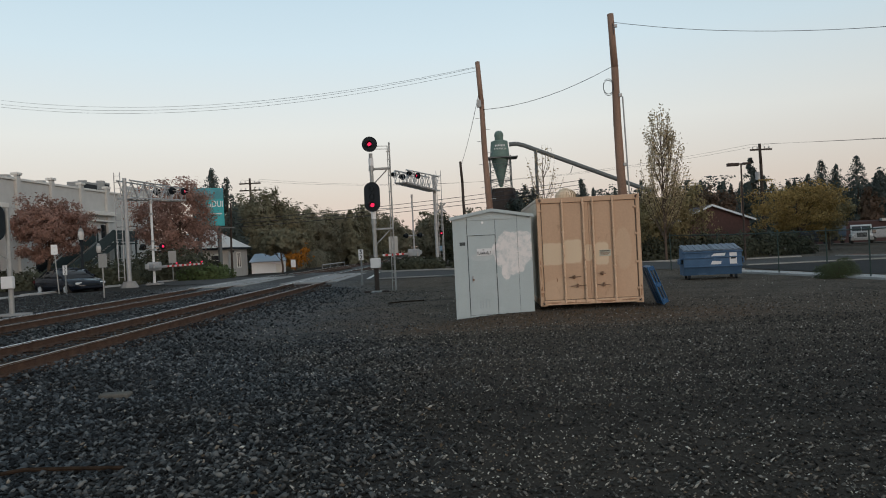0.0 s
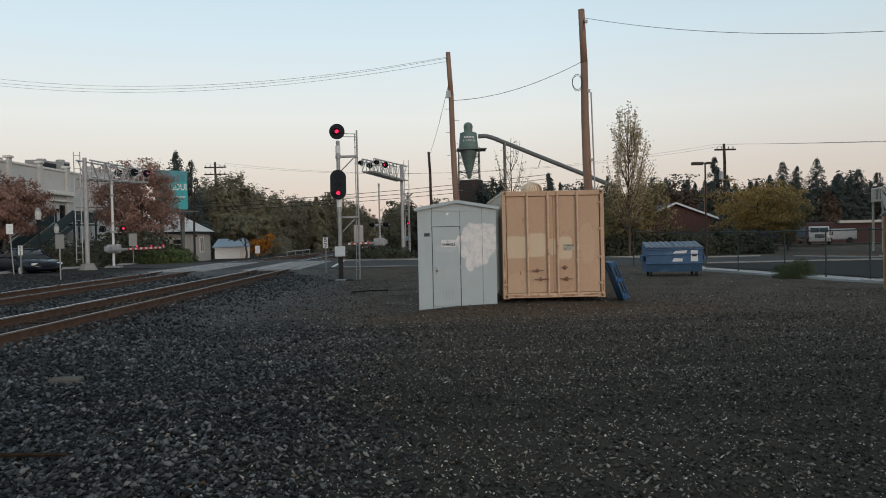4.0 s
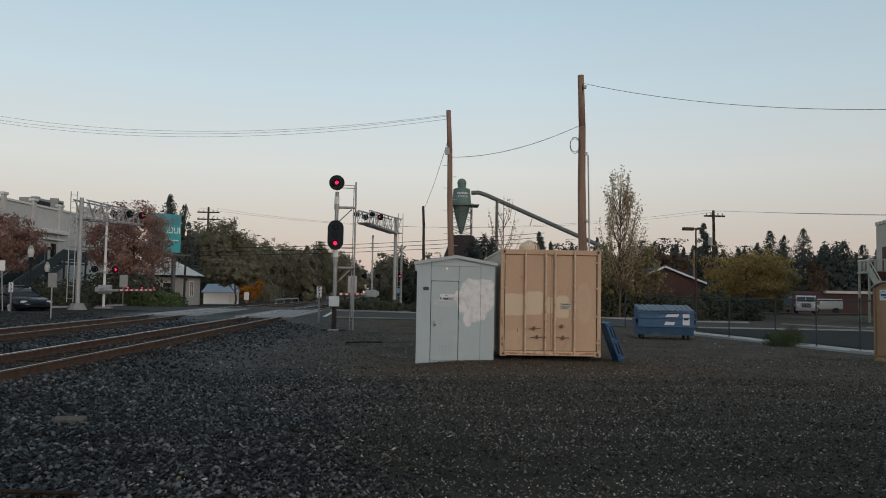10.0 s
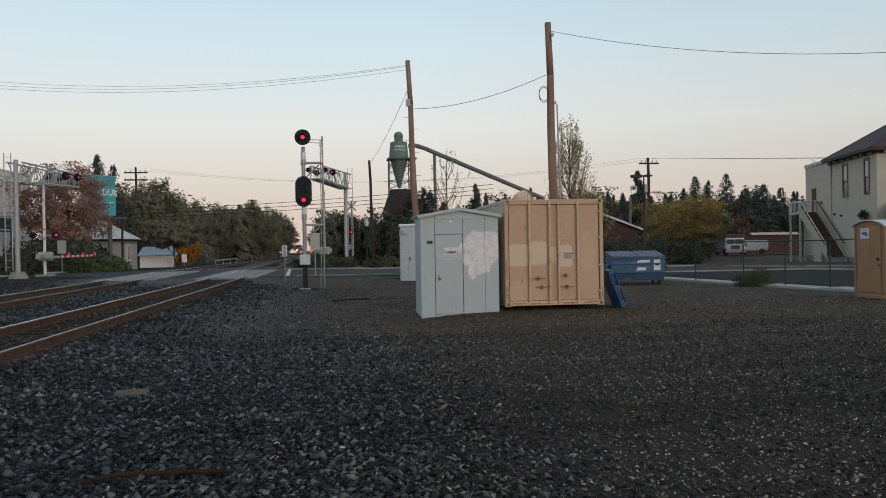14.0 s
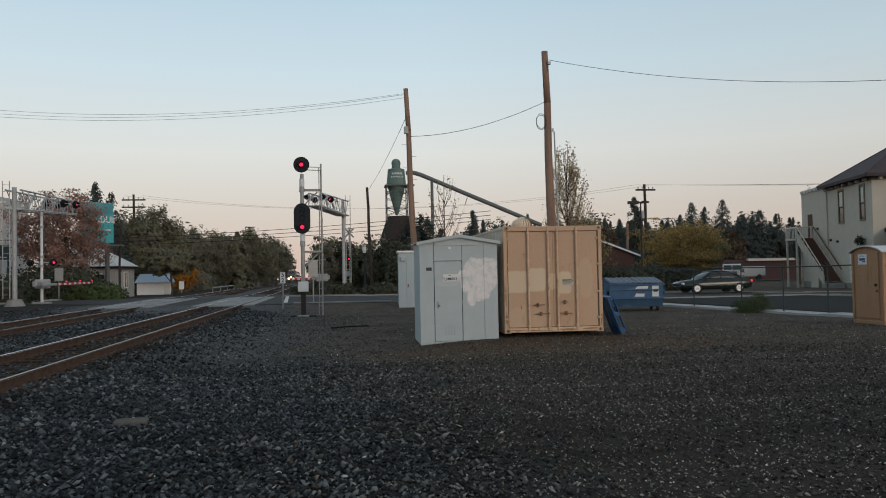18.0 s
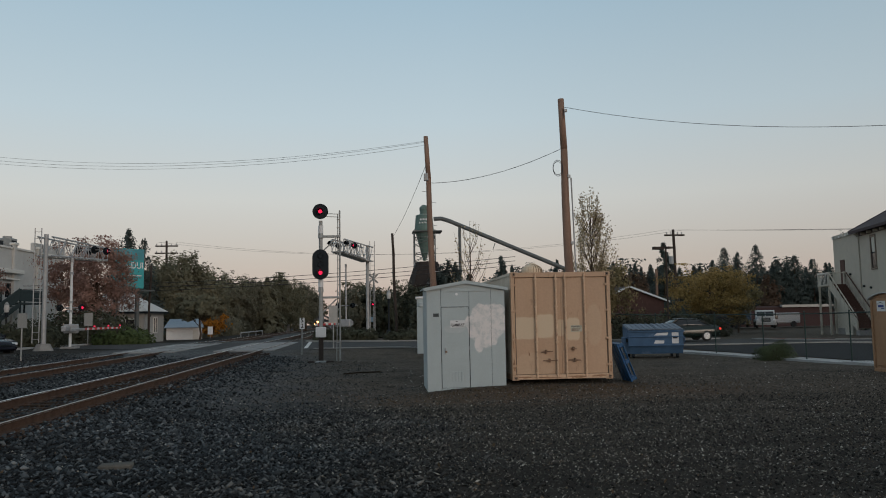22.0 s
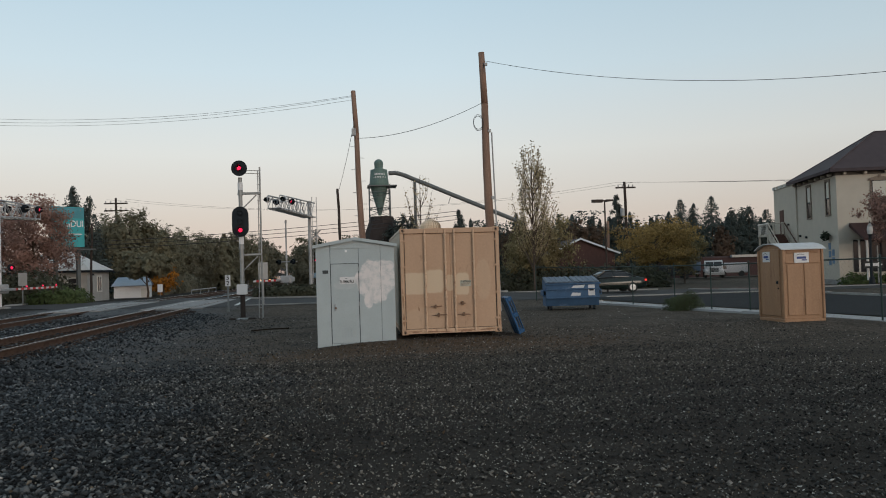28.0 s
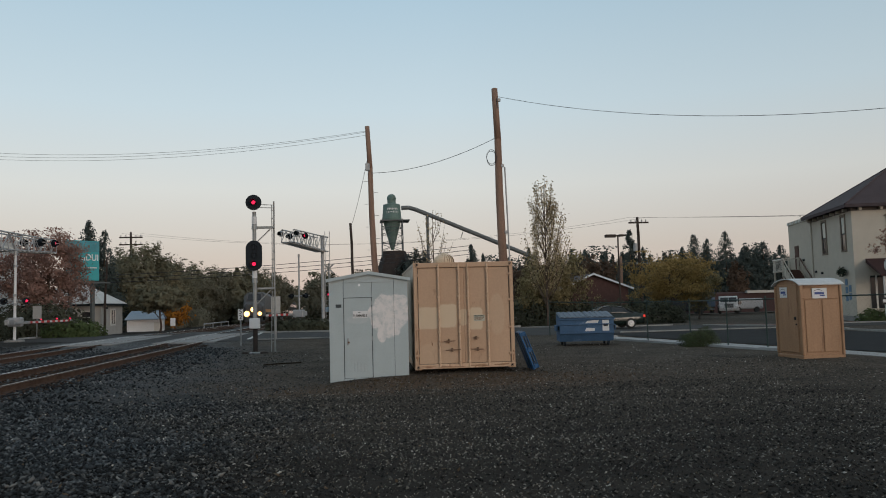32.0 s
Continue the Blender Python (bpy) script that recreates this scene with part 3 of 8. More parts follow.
    for k, (cx, cz, rx, rz) in enumerate(((-1.17, 0.35, 0.022, 0.16), (-1.18, 0.9, 0.016, 0.2), (1.18, 0.3, 0.02, 0.12), (-0.8, 0.62, 0.015, 0.05))):
        part("rust_stain", patch(cx, cz, rx, rz, -0.003 if abs(cx) > 1.1 else 0.029, 60 + k, 2.2, rough=0.35), M_RUSTSTAIN, t, "rust streak")
    s = part("warning_label", box(BM(), 0.23, 0.5, 0.024, 0.03, 1.14, 1.29, 0.001), M_STICK, t, "pale grey-green warning sticker")
    writing("WARNING", 0.052, M_INK, s, Matrix.Translation((0.365, 0.022, 1.262)) @ FACE)
    for i in range(3):
        part("text_bar", box(BM(), 0.25, 0.48 - 0.03 * i, 0.0215, 0.0235, 1.215 - 0.026 * i, 1.227 - 0.026 * i), M_DARKMETAL, s)
    return t


container()


def roof_vent():
    t = thing("turbine_vent", (2.66, 20.6, 2.6), 0, "pale metal turbine vent on the container roof", "roof vent")
    part("collar", rod(BM(), (0, 0, 0), (0, 0, 0.12), 0.16, n=20), M_TANLIGHT, t)
    bm = BM()
    n = 24
    for i in range(n):
        a0, a1 = 2 * math.pi * i / n, 2 * math.pi * (i + 0.8) / n
        prev = None
        for k in range(8):
            ph = math.pi * (0.08 + 0.84 * k / 7)
            r, z = 0.29 * math.sin(ph), 0.31 - 0.2 * math.cos(ph)
            cur = [bm.verts.new((r * math.cos(a0), r * math.sin(a0), z)), bm.verts.new((r * 0.94 * math.cos(a1), r * 0.94 * math.sin(a1), z))]
            if prev:
                bm.faces.new((prev[0], prev[1], cur[1], cur[0]))
            prev = cur
    part("vane_ball", bm, M_TANLIGHT, t)
    part("cap", rod(BM(), (0, 0, 0.49), (0, 0, 0.53), 0.12, 0.06, n=16), M_TANLIGHT, t)


roof_vent()


M_GREYFRONT = overpainted(M_GREY, "overpainted_grey_front", (0.68, 0.645, 0.63), ((1.38, 1.72, 0.34, 0.33, 2, 1.0), (1.2, 1.5, 0.24, 0.3, 2, 1.0), (1.62, 1.62, 0.26, 0.4, 2.5, 1.0), (1.42, 1.3, 0.3, 0.3, 2, 1.0), (1.25, 1.08, 0.11, 0.2, 2, 1.0), (1.04, 1.6, 0.13, 0.16, 2, 1.0), (1.72, 1.9, 0.16, 0.13, 2, 0.9), (0.68, 1.46, 0.3, 0.1, 2, 0.16)), 0.75, 6, 0.06, 0.75)


def shed():
    t = thing("storage_shed", (-0.38, 18.3, -0.03), 0.0, "pale grey metal shed with a white overpainted patch and FLAMMABLE sign", "storage shed")
    w, d, h = 1.88, 1.5, 2.42
    M = M_GREY
    # front skin in panels, with a seam between them
    part("side_wall", box(BM(), 0.0, 0.03, 0.02, d, 0.0, h, 0.004), M, t)
    part("side_wall", box(BM(), w - 0.03, w, 0.02, d, 0.0, h, 0.004), M, t)
    part("back_wall", box(BM(), 0.03, w - 0.03, d - 0.03, d, 0.0, h), M, t)
    for a, b, z0, z1 in ((0.0, 0.336, 0.0, h), (0.344, 1.016, 1.99, h), (1.024, 1.544, 0.0, h), (1.55, w, 0.0, h)):
        part("front_panel", box(BM(), a, b, 0.0, 0.022, z0, z1, 0.004), M_GREYFRONT, t)
    part("seam_backing", box(BM(), 0.02, w - 0.03, 0.03, 0.04, 0.0, h), M_PLATE, t)
    part("header_strip", box(BM(), 0.36, 1.46, -0.018, 0.0, 2.34, 2.43, 0.004), M, t)
    part("gable", poly(BM(), [(0, 0.004, h), (w, 0.004, h), (w / 2, 0.004, h + 0.16)], (0, 0.02, 0)), M, t)
    part("gable", poly(BM(), [(0, d - 0.03, h), (w, d - 0.03, h), (w / 2, d - 0.03, h + 0.16)], (0, 0.02, 0)), M, t)
    for s in (-1, 1):
        e = w / 2 + s * (w / 2 + 0.07)
        part("roof_sheet", poly(BM(), [(w / 2, -0.07, h + 0.165), (e, -0.07, h - 0.01), (e, d + 0.06, h - 0.01), (w / 2, d + 0.06, h + 0.165)], (0, 0, 0.025)), M, t)
        part("eave_trim", poly(BM(), [(w / 2, -0.085, h + 0.19), (e, -0.085, h + 0.015), (e, -0.085, h - 0.06), (w / 2, -0.085, h + 0.115)], (0, 0.014, 0)), M, t)
    door = part("door", box(BM(), 0.352, 1.008, 0.004, 0.026, 0.07, 1.972, 0.004), M_GREYFRONT, t)
    part("door_drip", box(BM(), 0.33, 1.03, -0.016, 0.0, 1.984, 2.0, 0.003), M, t)
    for z in (0.95, 1.8):
        part("hinge", rod(BM(), (1.018, -0.006, z), (1.018, -0.006, z + 0.1), 0.01, n=6), M_ALU, door)
    hd = part("handle", box(BM(), 0.42, 0.455, -0.03, 0.004, 0.86, 1.02, 0.008), M_ALU, door, "small steel handle")
    part("hasp", box(BM(), 0.425, 0.475, -0.045, -0.03, 0.9, 0.94, 0.004), M_DARKMETAL, hd)
    for i in range(4):
        part("louvre", box(BM(), 0.58 + 0.075 * i, 0.63 + 0.075 * i, -0.008, 0.004, 0.22, 0.45, 0.004), M, door)
    sg = part("flammable_sign", box(BM(), 0.56, 0.91, -0.004, 0.004, 1.49, 1.66, 0.001), M_SIGNW, door, "white sign with black lettering")
    writing("FLAMMABLE", 0.068, M_INK, sg, Matrix.Translation((0.735, -0.0055, 1.545)) @ FACE @ Matrix.Diagonal((0.9, 1.5, 1, 1)))
    part("text_bar", box(BM(), 0.69, 0.74, -0.006, -0.004, 1.62, 1.635), M_INK, sg)
    part("name_plate", box(BM(), 0.155, 0.29, -0.008, 0.0, 1.75, 1.83, 0.002), M_PLATE, t, "small dark metal plate")
    part("lamp", rod(BM(), (0.72, -0.03, 2.28), (0.72, 0.0, 2.28), 0.03, n=12), M_WHITE, t, "round white reflector")
    part("door_sill", box(BM(), 0.344, 1.016, 0.0, 0.03, 0.0, 0.062, 0.004), M, t)
    part("base_skirt", box(BM(), 0.0, w, 0.004, 0.024, -0.12, -0.002), M, t)
    for x in (0.1, 0.9, 1.7):
        part("skid", box(BM(), x - 0.06, x + 0.06, 0.05, d - 0.05, -0.12, 0.0), M_TIE, t)
    return t


shed()


def shed_far():
    t = thing("storage_shed", (0.15, 33.6, 0.05), -3, "small white metal equipment shed with notices on its door", "storage shed")
    w, d, h = 1.7, 1.9, 2.45
    part("body", box(BM(), 0, w, 0, d, 0, h, 0.01), M_GREY, t)
    part("roof", box(BM(), -0.06, w + 0.06, -0.06, d + 0.06, h, h + 0.1, 0.03), M_WHITE, t)
    door = part("door", box(BM(), 0.35, 1.15, -0.02, 0.0, 0.08, 2.05, 0.005), M_GREY, t)
    part("handle", box(BM(), 0.4, 0.45, -0.05, -0.02, 0.95, 1.1, 0.005), M_DARKMETAL, door)
    part("vent_hood", box(BM(), 0.1, 0.3, -0.12, 0.0, 2.1, 2.3, 0.02), M_GREY, t)
    s = part("notice", box(BM(), 0.7, 1.0, -0.03, -0.02, 1.3, 2.1), M_SIGNW, t, "white notice board")
    for i in range(4):
        part("text_bar", box(BM(), 0.75, 0.95, -0.034, -0.03, 1.45 + 0.16 * i, 1.5 + 0.16 * i), M_INK, s)


shed_far()

# ---- poles and wires ----


def pole(at, top, r0, r1, label, name="utility_pole", mat=None):
    t = thing(name, at, 0, label, "utility pole", "wooden utility poles")
    d = Vector(top) - Vector(at)
    bm = BM()
    pts = [Vector((0, 0, -0.3))] + [d * (i / 5) + Vector((0.03 * math.sin(i * 1.9), 0, 0)) for i in range(1, 6)]
    for i in range(5):
        rod(bm, pts[i], pts[i + 1], r0 + (r1 - r0) * i / 5, r0 + (r1 - r0) * (i + 1) / 5, 12, cap=i == 4)
    part("shaft", bm, mat or M_WOOD, t, smooth=True)
    return t, d


M_WIRE = material("dark_cable", (0.03, 0.03, 0.035), 0.6, var=0.1, bump=0)
p1, d1 = pole((1.2, 36.3, 0.1), (0.83, 36.26, 10.39), 0.17, 0.11, "weathered brown wooden utility pole with climbing steps")
for i in range(9):
    z = 3.2 + 0.55 * i
    q = d1 * (z / d1.z)
    part("step", rod(BM(), (q.x - 0.02, -0.1, z), (q.x + (0.32 if i % 2 else -0.32), -0.1, z), 0.012, n=5), M_ALU, p1)
part("junction_box", box(BM(), d1.x - 0.13, d1.x + 0.08, -0.26, -0.1, 8.1, 8.45, 0.02), M_ALU, p1, "grey metal junction box")
p2, d2 = pole((6.18, 30.05, 0.0), (5.96, 30.0, 10.46), 0.2, 0.125, "tall weathered brown wooden utility pole")
for z in (1.9, 4.5, 7.2, 9.9):
    q = d2 * (z / d2.z)
    part("bracket", box(BM(), q.x + 0.08, q.x + 0.2, -0.2, -0.08, z, z + 0.12, 0.01), M_ALU, p2)
part("conduit", rod(BM(), (0.24, -0.12, 0.0), (0.24 + d2.x * 0.7, -0.12, 7.2), 0.03, n=8), M_ALU, p2, "thin grey conduit")
bm = BM()
q = d2 * (8.0 / d2.z)
for k in range(2):
    ring = [Vector((q.x - 0.28 + 0.2 * math.cos(a * math.pi / 7), -0.15, 7.62 - 0.06 * k + 0.3 * math.sin(a * math.pi / 7))) for a in range(15)]
    tube(bm, ring, 0.012)
part("cable_coil", bm, M_WIRE, p2, "coil of spare cable")


def wire(p, q, drop, r=0.012, name="overhead_wire", label="thin dark overhead wire between poles"):
    bm = BM()
    tube(bm, sag(p, q, drop, 18), r, 4)
    ob = part(name, bm, M_WIRE)
    return tagged(ob, label, "overhead wire", "overhead wires")


wire((0.95, 36.2, 8.1), (6.02, 29.95, 8.45), 0.35)
# wires that leave the picture on both sides
for z, dz in ((10.15, 0.0), (10.1, -0.25), (9.95, -0.42)):
    wire((0.8, 36.2, z), (-28.35, 46.0, 12.05 + dz), 1.05, 0.007)
wire((6.05, 29.9, 10.1), (16.0, 20.0, 7.08), 0.5, 0.009)
wire((16.0, 20.0, 7.08), (26.0, 10.1, 6.6), 0.08, 0.009)
wire((6.0, 29.9, 10.1), (6.02, 29.8, 9.6), -0.05, 0.012)

# ---- signals and signs beside the tracks ----
M_ALU2 = material("dull_aluminium", (0.3, 0.3, 0.29), 0.55, 0.35, var=0.2, scale=5)
M_LENS = material("dark_signal_lens", (0.01, 0.008, 0.009), 0.65, var=0.1, bump=0, spec=0.15)
M_REDW = material("red_reflective", (0.5, 0.03, 0.03), 0.5, var=0.1, bump=0)
M_SIGNBACK = material("bare_sign_back", (0.19, 0.2, 0.2), 0.5, 0.3, var=0.1)


def oval(w, h, n=28):
    """Outline of a stadium shape in x and z."""
    r = w / 2
    pts = []
    for i in range(n + 1):
        a = math.pi * i / n
        pts.append((r * math.cos(a), h / 2 - r + r * math.sin(a)))
    for i in range(n + 1):
        a = math.pi + math.pi * i / n
        pts.append((r * math.cos(a), -(h / 2 - r) + r * math.sin(a)))
    return pts


def signal_head(parent, x, z, w, h, lit_z, lit, others=()):
    hd = part("signal_head", poly(BM(), [(x + u, -0.2, z + v) for u, v in oval(w, h)], (0, 0.02, 0)), M_BLACK, parent, "black oval signal backplate")
    part("housing", box(BM(), x - 0.17, x + 0.17, -0.18, 0.05, z - h / 2 + 0.15, z + h / 2 - 0.15, 0.03), M_BLACK, hd)
    for zz, mat in [(lit_z, M_RED if lit else M_LENS)] + [(o, M_LENS) for o in others]:
        part("hood", rod(BM(), (x, -0.42 if mat is M_RED else -0.23, zz + 0.01), (x, -0.2, zz + 0.01), 0.115, 0.11, 18, cap=False), M_BLACK, hd)
        part("lens", rod(BM(), (x, -0.225, zz), (x, -0.2, zz), 0.072, 0.08, 18), mat if mat is M_RED else M_BLACK, hd, "glowing red signal lens" if mat is M_RED else "dark unlit lens")
    return hd


M_SLEEVE = material("dark_brown_sleeve", (0.045, 0.036, 0.032), 0.8, var=0.3, spec=0.15)


def signal_mast():
    t = thing("railway_signal", (-3.8, 30.74, 0.02), 0, "tall grey railway signal mast showing two red lights beside the track", "railway signal", "railway signals")
    part("foundation", box(BM(), -0.24, 0.24, -0.24, 0.24, -0.3, 0.02, 0.04), M_SIGNBACK, t)
    part("mast", rod(BM(), (0, 0, 0.05), (0, 0, 5.6), 0.085, 0.075, 14), M_ALU2, t)
    part("mast_sleeve", rod(BM(), (0, 0, 0.05), (0, 0, 0.95), 0.098, n=14), M_SLEEVE, t, "dark brown lower sleeve")
    for x, y, w in ((-0.5, -0.25, 0.42), (0.22, -0.35, 0.5)):
        part("base_slab", box(BM(), x, x + w * 0.6, y, y + 0.22, -0.05, 0.05, 0.03), M_SLEEVE, t)
    for z in (5.1, 2.95):
        part("mast_collar", rod(BM(), (0, 0, z), (0, 0, z + 0.3), 0.1, n=14), M_SIGNW, t, "pale collar")
        part("mast_fitting", rod(BM(), (0, 0, z - 0.2), (0, 0, z), 0.115, 0.095, 14), M_ALU2, t)
    signal_head(t, 0, 5.95, 0.62, 0.62, 5.95, True)
    signal_head(t, 0, 3.83, 0.64, 1.2, 3.5, True, (3.83, 4.16))
    part("relay_box", box(BM(), -0.19, 0.21, -0.3, -0.1, 0.96, 1.36, 0.02), M_SIGNW, t, "white metal relay box")
    lad = part("ladder", rod(BM(), (0.74, 0.26, 0.0), (0.74, 0.26, 6.05), 0.034, n=8), M_ALU2, t)
    part("ladder_rail", rod(BM(), (0.66, 0.26, 3.0), (0.66, 0.26, 5.9), 0.02, n=6), M_ALU2, lad)
    part("ladder_rail", rod(BM(), (0.6, 0.2, 0.0), (0.66, 0.26, 3.3), 0.018, n=6), M_ALU2, lad)
    for i in range(17):
        part("rung", rod(BM(), (0.62, 0.24, 0.4 + 0.33 * i), (0.74, 0.26, 0.4 + 0.33 * i), 0.012, n=5), M_ALU2, lad)
    for z in (4.97, 2.52):
        part("platform_arm", box(BM(), 0.05, 0.76, 0.05, 0.25, z - 0.03, z + 0.05, 0.01), M_ALU2, t)
        part("brace", rod(BM(), (0.06, 0.1, z - 0.6), (0.6, 0.15, z - 0.06), 0.025, n=6), M_ALU2, t)
    for z in (5.9, 5.78, 3.35):
        part("guard_rail", rod(BM(), (0.2, 0.1, z), (0.74, 0.26, z), 0.015, n=6), M_ALU2, t)


signal_mast()


def milepost(at, face_y=-1):
    t = thing("milepost", at, 0 if face_y < 0 else 180, "small white railway milepost with black numerals on a thin post", "milepost", "mileposts")
    part("post", box(BM(), -0.035, 0.035, 0.0, 0.05, -0.3, 1.3, 0.006), M_SIGNBACK, t)
    pl = part("plate", box(BM(), -0.11, 0.11, -0.012, 0.0, 1.0, 1.48, 0.003), M_SIGNW, t)
    writing("5", 0.26, M_INK, pl, Matrix.Translation((0, -0.014, 1.36)) @ FACE)
    writing("2", 0.26, M_INK, pl, Matrix.Translation((0, -0.014, 1.12)) @ FACE)


milepost((-4.85, 33.9, 0.28))
milepost((-20.35, 37.6, 0.22))


M_PALEBACK = material("pale_bare_sign_back", (0.34, 0.335, 0.32), 0.5, 0.3, var=0.12)


def plain_sign(at, h, w, hh, rz, mat, label, lean=0.0):
    t = thing("road_sign", at, rz, label, "sign", "signs beside the tracks")
    part("post", rod(BM(), (lean, 0.03, -0.2), (0, 0.03, h), 0.03, n=8), M_ALU2, t)
    pl = part("plate", box(BM(), -w / 2, w / 2, -0.012, 0.0, h - hh, h, 0.004), mat, t)
    for z in (h - hh * 0.25, h - hh * 0.75):
        part("bolt", rod(BM(), (0, -0.018, z), (0, -0.01, z), 0.015, n=8), M_ALU2, pl)


plain_sign((-16.25, 33.2, 0.1), 2.05, 0.36, 0.62, 38, M_SIGNBACK, "bare metal back of a square road sign on a post")
plain_sign((-20.85, 37.6, 0.22), 2.55, 0.32, 0.5, 48, M_WHITE, "bright white rectangular sign on a thin leaning post", 0.16)
plain_sign((-3.68, 37.0, 0.22), 2.1, 0.44, 0.82, 5, M_PALEBACK, "bare metal back of a tall road sign on a post")
plain_sign((-19.75, 50.0, 0.2), 2.1, 0.5, 0.82, 30, M_SIGNBACK, "bare metal back of a road sign before the hedge")


def signal_near_left():
    t = thing("railway_signal", (-15.1, 24.5, 0.1), 0, "grey railway signal mast with a black head on a concrete base", "railway signal", "railway signals")
    part("foundation", box(BM(), -0.4, 0.5, -0.4, 0.4, -0.2, 0.12, 0.04), M_CONC, t)
    part("mast", rod(BM(), (0, 0, 0.1), (0, 0, 3.6), 0.085, 0.075, 14), M_ALU2, t)
    part("relay_box", box(BM(), -0.18, 0.22, -0.26, -0.1, 0.95, 1.35, 0.02), M_SIGNW, t, "white metal relay box")
    signal_head(t, -0.3, 3.12, 0.68, 1.2, 3.4, False, (3.1, 2.8))
    part("brace", rod(BM(), (-0.8, 0.1, 2.3), (0.0, 0.0, 1.9), 0.025, n=6), M_ALU2, t)


signal_near_left()


def flasher(parent, at, lit, out=(0, -1, 0), r=0.24, shell=None):
    x, y, z = at
    o = Vector(out).normalized()
    a = Vector(at)
    f = part("flasher", rod(BM(), a, a + o * 0.03, r, n=20), shell or M_BLACK, parent, "round warning light, its back towards the tracks" if shell else "round black warning light")
    part("lens", rod(BM(), a + o * 0.03, a + o * 0.06, r * 0.42, n=16), M_RED if lit else M_LENS, f)
    part("hood", rod(BM(), a + o * 0.03, a + o * 0.25, r * 0.62, n=16, cap=False), M_BLACK, f)


def cantilever(at, arm, length, height, label, lamps, face, rise=0.0, lit_side=0, pale=False):
    """A mast with a lattice arm that reaches over the street. arm: heading of the arm in degrees from +y to the left."""
    t = thing("crossing_cantilever", at, arm, label, "crossing signal", "crossing cantilevers")
    part("foundation", rod(BM(), (0, 0, -0.1), (0, 0, 0.35), 0.55, 0.32, 10), M_CONC, t)
    part("mast", rod(BM(), (0, 0, 0.2), (0, 0, height), 0.125, 0.11, 14), M_ALU, t)
    lad = part("ladder", rod(BM(), (-0.45, -0.3, 0.4), (-0.45, -0.3, height + 0.3), 0.025, n=6), M_ALU, t)
    part("ladder_rail", rod(BM(), (-0.12, -0.3, 0.4), (-0.12, -0.3, height + 0.3), 0.025, n=6), M_ALU, lad)
    for i in range(int(height / 0.35)):
        part("rung", rod(BM(), (-0.45, -0.3, 0.6 + 0.35 * i), (-0.12, -0.3, 0.6 + 0.35 * i), 0.012, n=5), M_ALU, lad)
    z0, z1 = height - 1.15, height - 0.15
    arm_part = part("arm", poly(BM(), [(-0.35, 0.0, z0 - 0.03), (0.35, 0.0, z0 - 0.03), (0.35, length, z0 - 0.03 + rise), (-0.35, length, z0 - 0.03 + rise)], (0, 0, 0.05)), M_ALU, t, "grey walkway grating")
    for i in range(int(length / 0.6)):
        y = 0.3 + 0.6 * i
        part("grating_bar", box(BM(), -0.4, 0.4, y, y + 0.16, z0 - 0.075 + rise * y / length, z0 - 0.03 + rise * y / length), M_SIGNW, arm_part)
    for sx in (-0.36, 0.36):
        part("chord", rod(BM(), (sx, -0.2, z0), (sx, length, z0 + rise), 0.045, n=6), M_ALU, arm_part)
        part("chord", rod(BM(), (sx, -0.2, z1), (sx, length * 0.98, z1 - 0.25 + rise), 0.045, n=6), M_ALU, arm_part)
        n = int(length / 0.9)
        for i in range(n):
            y0, y1 = i * length / n, (i + 1) * length / n
            zt0, zt1 = z1 - (0.25 - rise) * i / n, z1 - (0.25 - rise) * (i + 1) / n
            zb0, zb1 = z0 + rise * i / n, z0 + rise * (i + 1) / n
            part("lattice_bar", rod(BM(), (sx, y0, zb0 if i % 2 else zt0), (sx, y1, zt1 if i % 2 else zb1), 0.025, n=5), M_ALU, arm_part)
            part("lattice_bar", rod(BM(), (sx, y1, zb1), (sx, y1, zt1), 0.02, n=5), M_ALU, arm_part)
    for y, lit in lamps:
        zl = z0 + 0.55 + rise * y / length
        part("crossarm", rod(BM(), (-0.8, y, zl), (0.8, y, zl), 0.03, n=6), M_ALU, arm_part)
        for k, sx in enumerate((-0.5, 0.5)):
            flasher(t, (sx, y, zl), lit and k == lit_side, face, 0.2 if pale else 0.24, M_SIGNW if pale and not lit else None)
    return t


cantilever((-18.95, 41.7, 0.28), 2, 9.0, 6.1, "galvanised crossing signal mast with a lattice arm over the street", ((8.2, True), (6.0, False)), (1, -0.6, 0), 0.45, 1)
cantilever((-2.28, 54.2, 0.22), 169, 8.6, 6.6, "galvanised crossing signal mast with a lattice arm over the street", ((8.1, False), (6.3, True)), (0.4, 1, 0), pale=True)


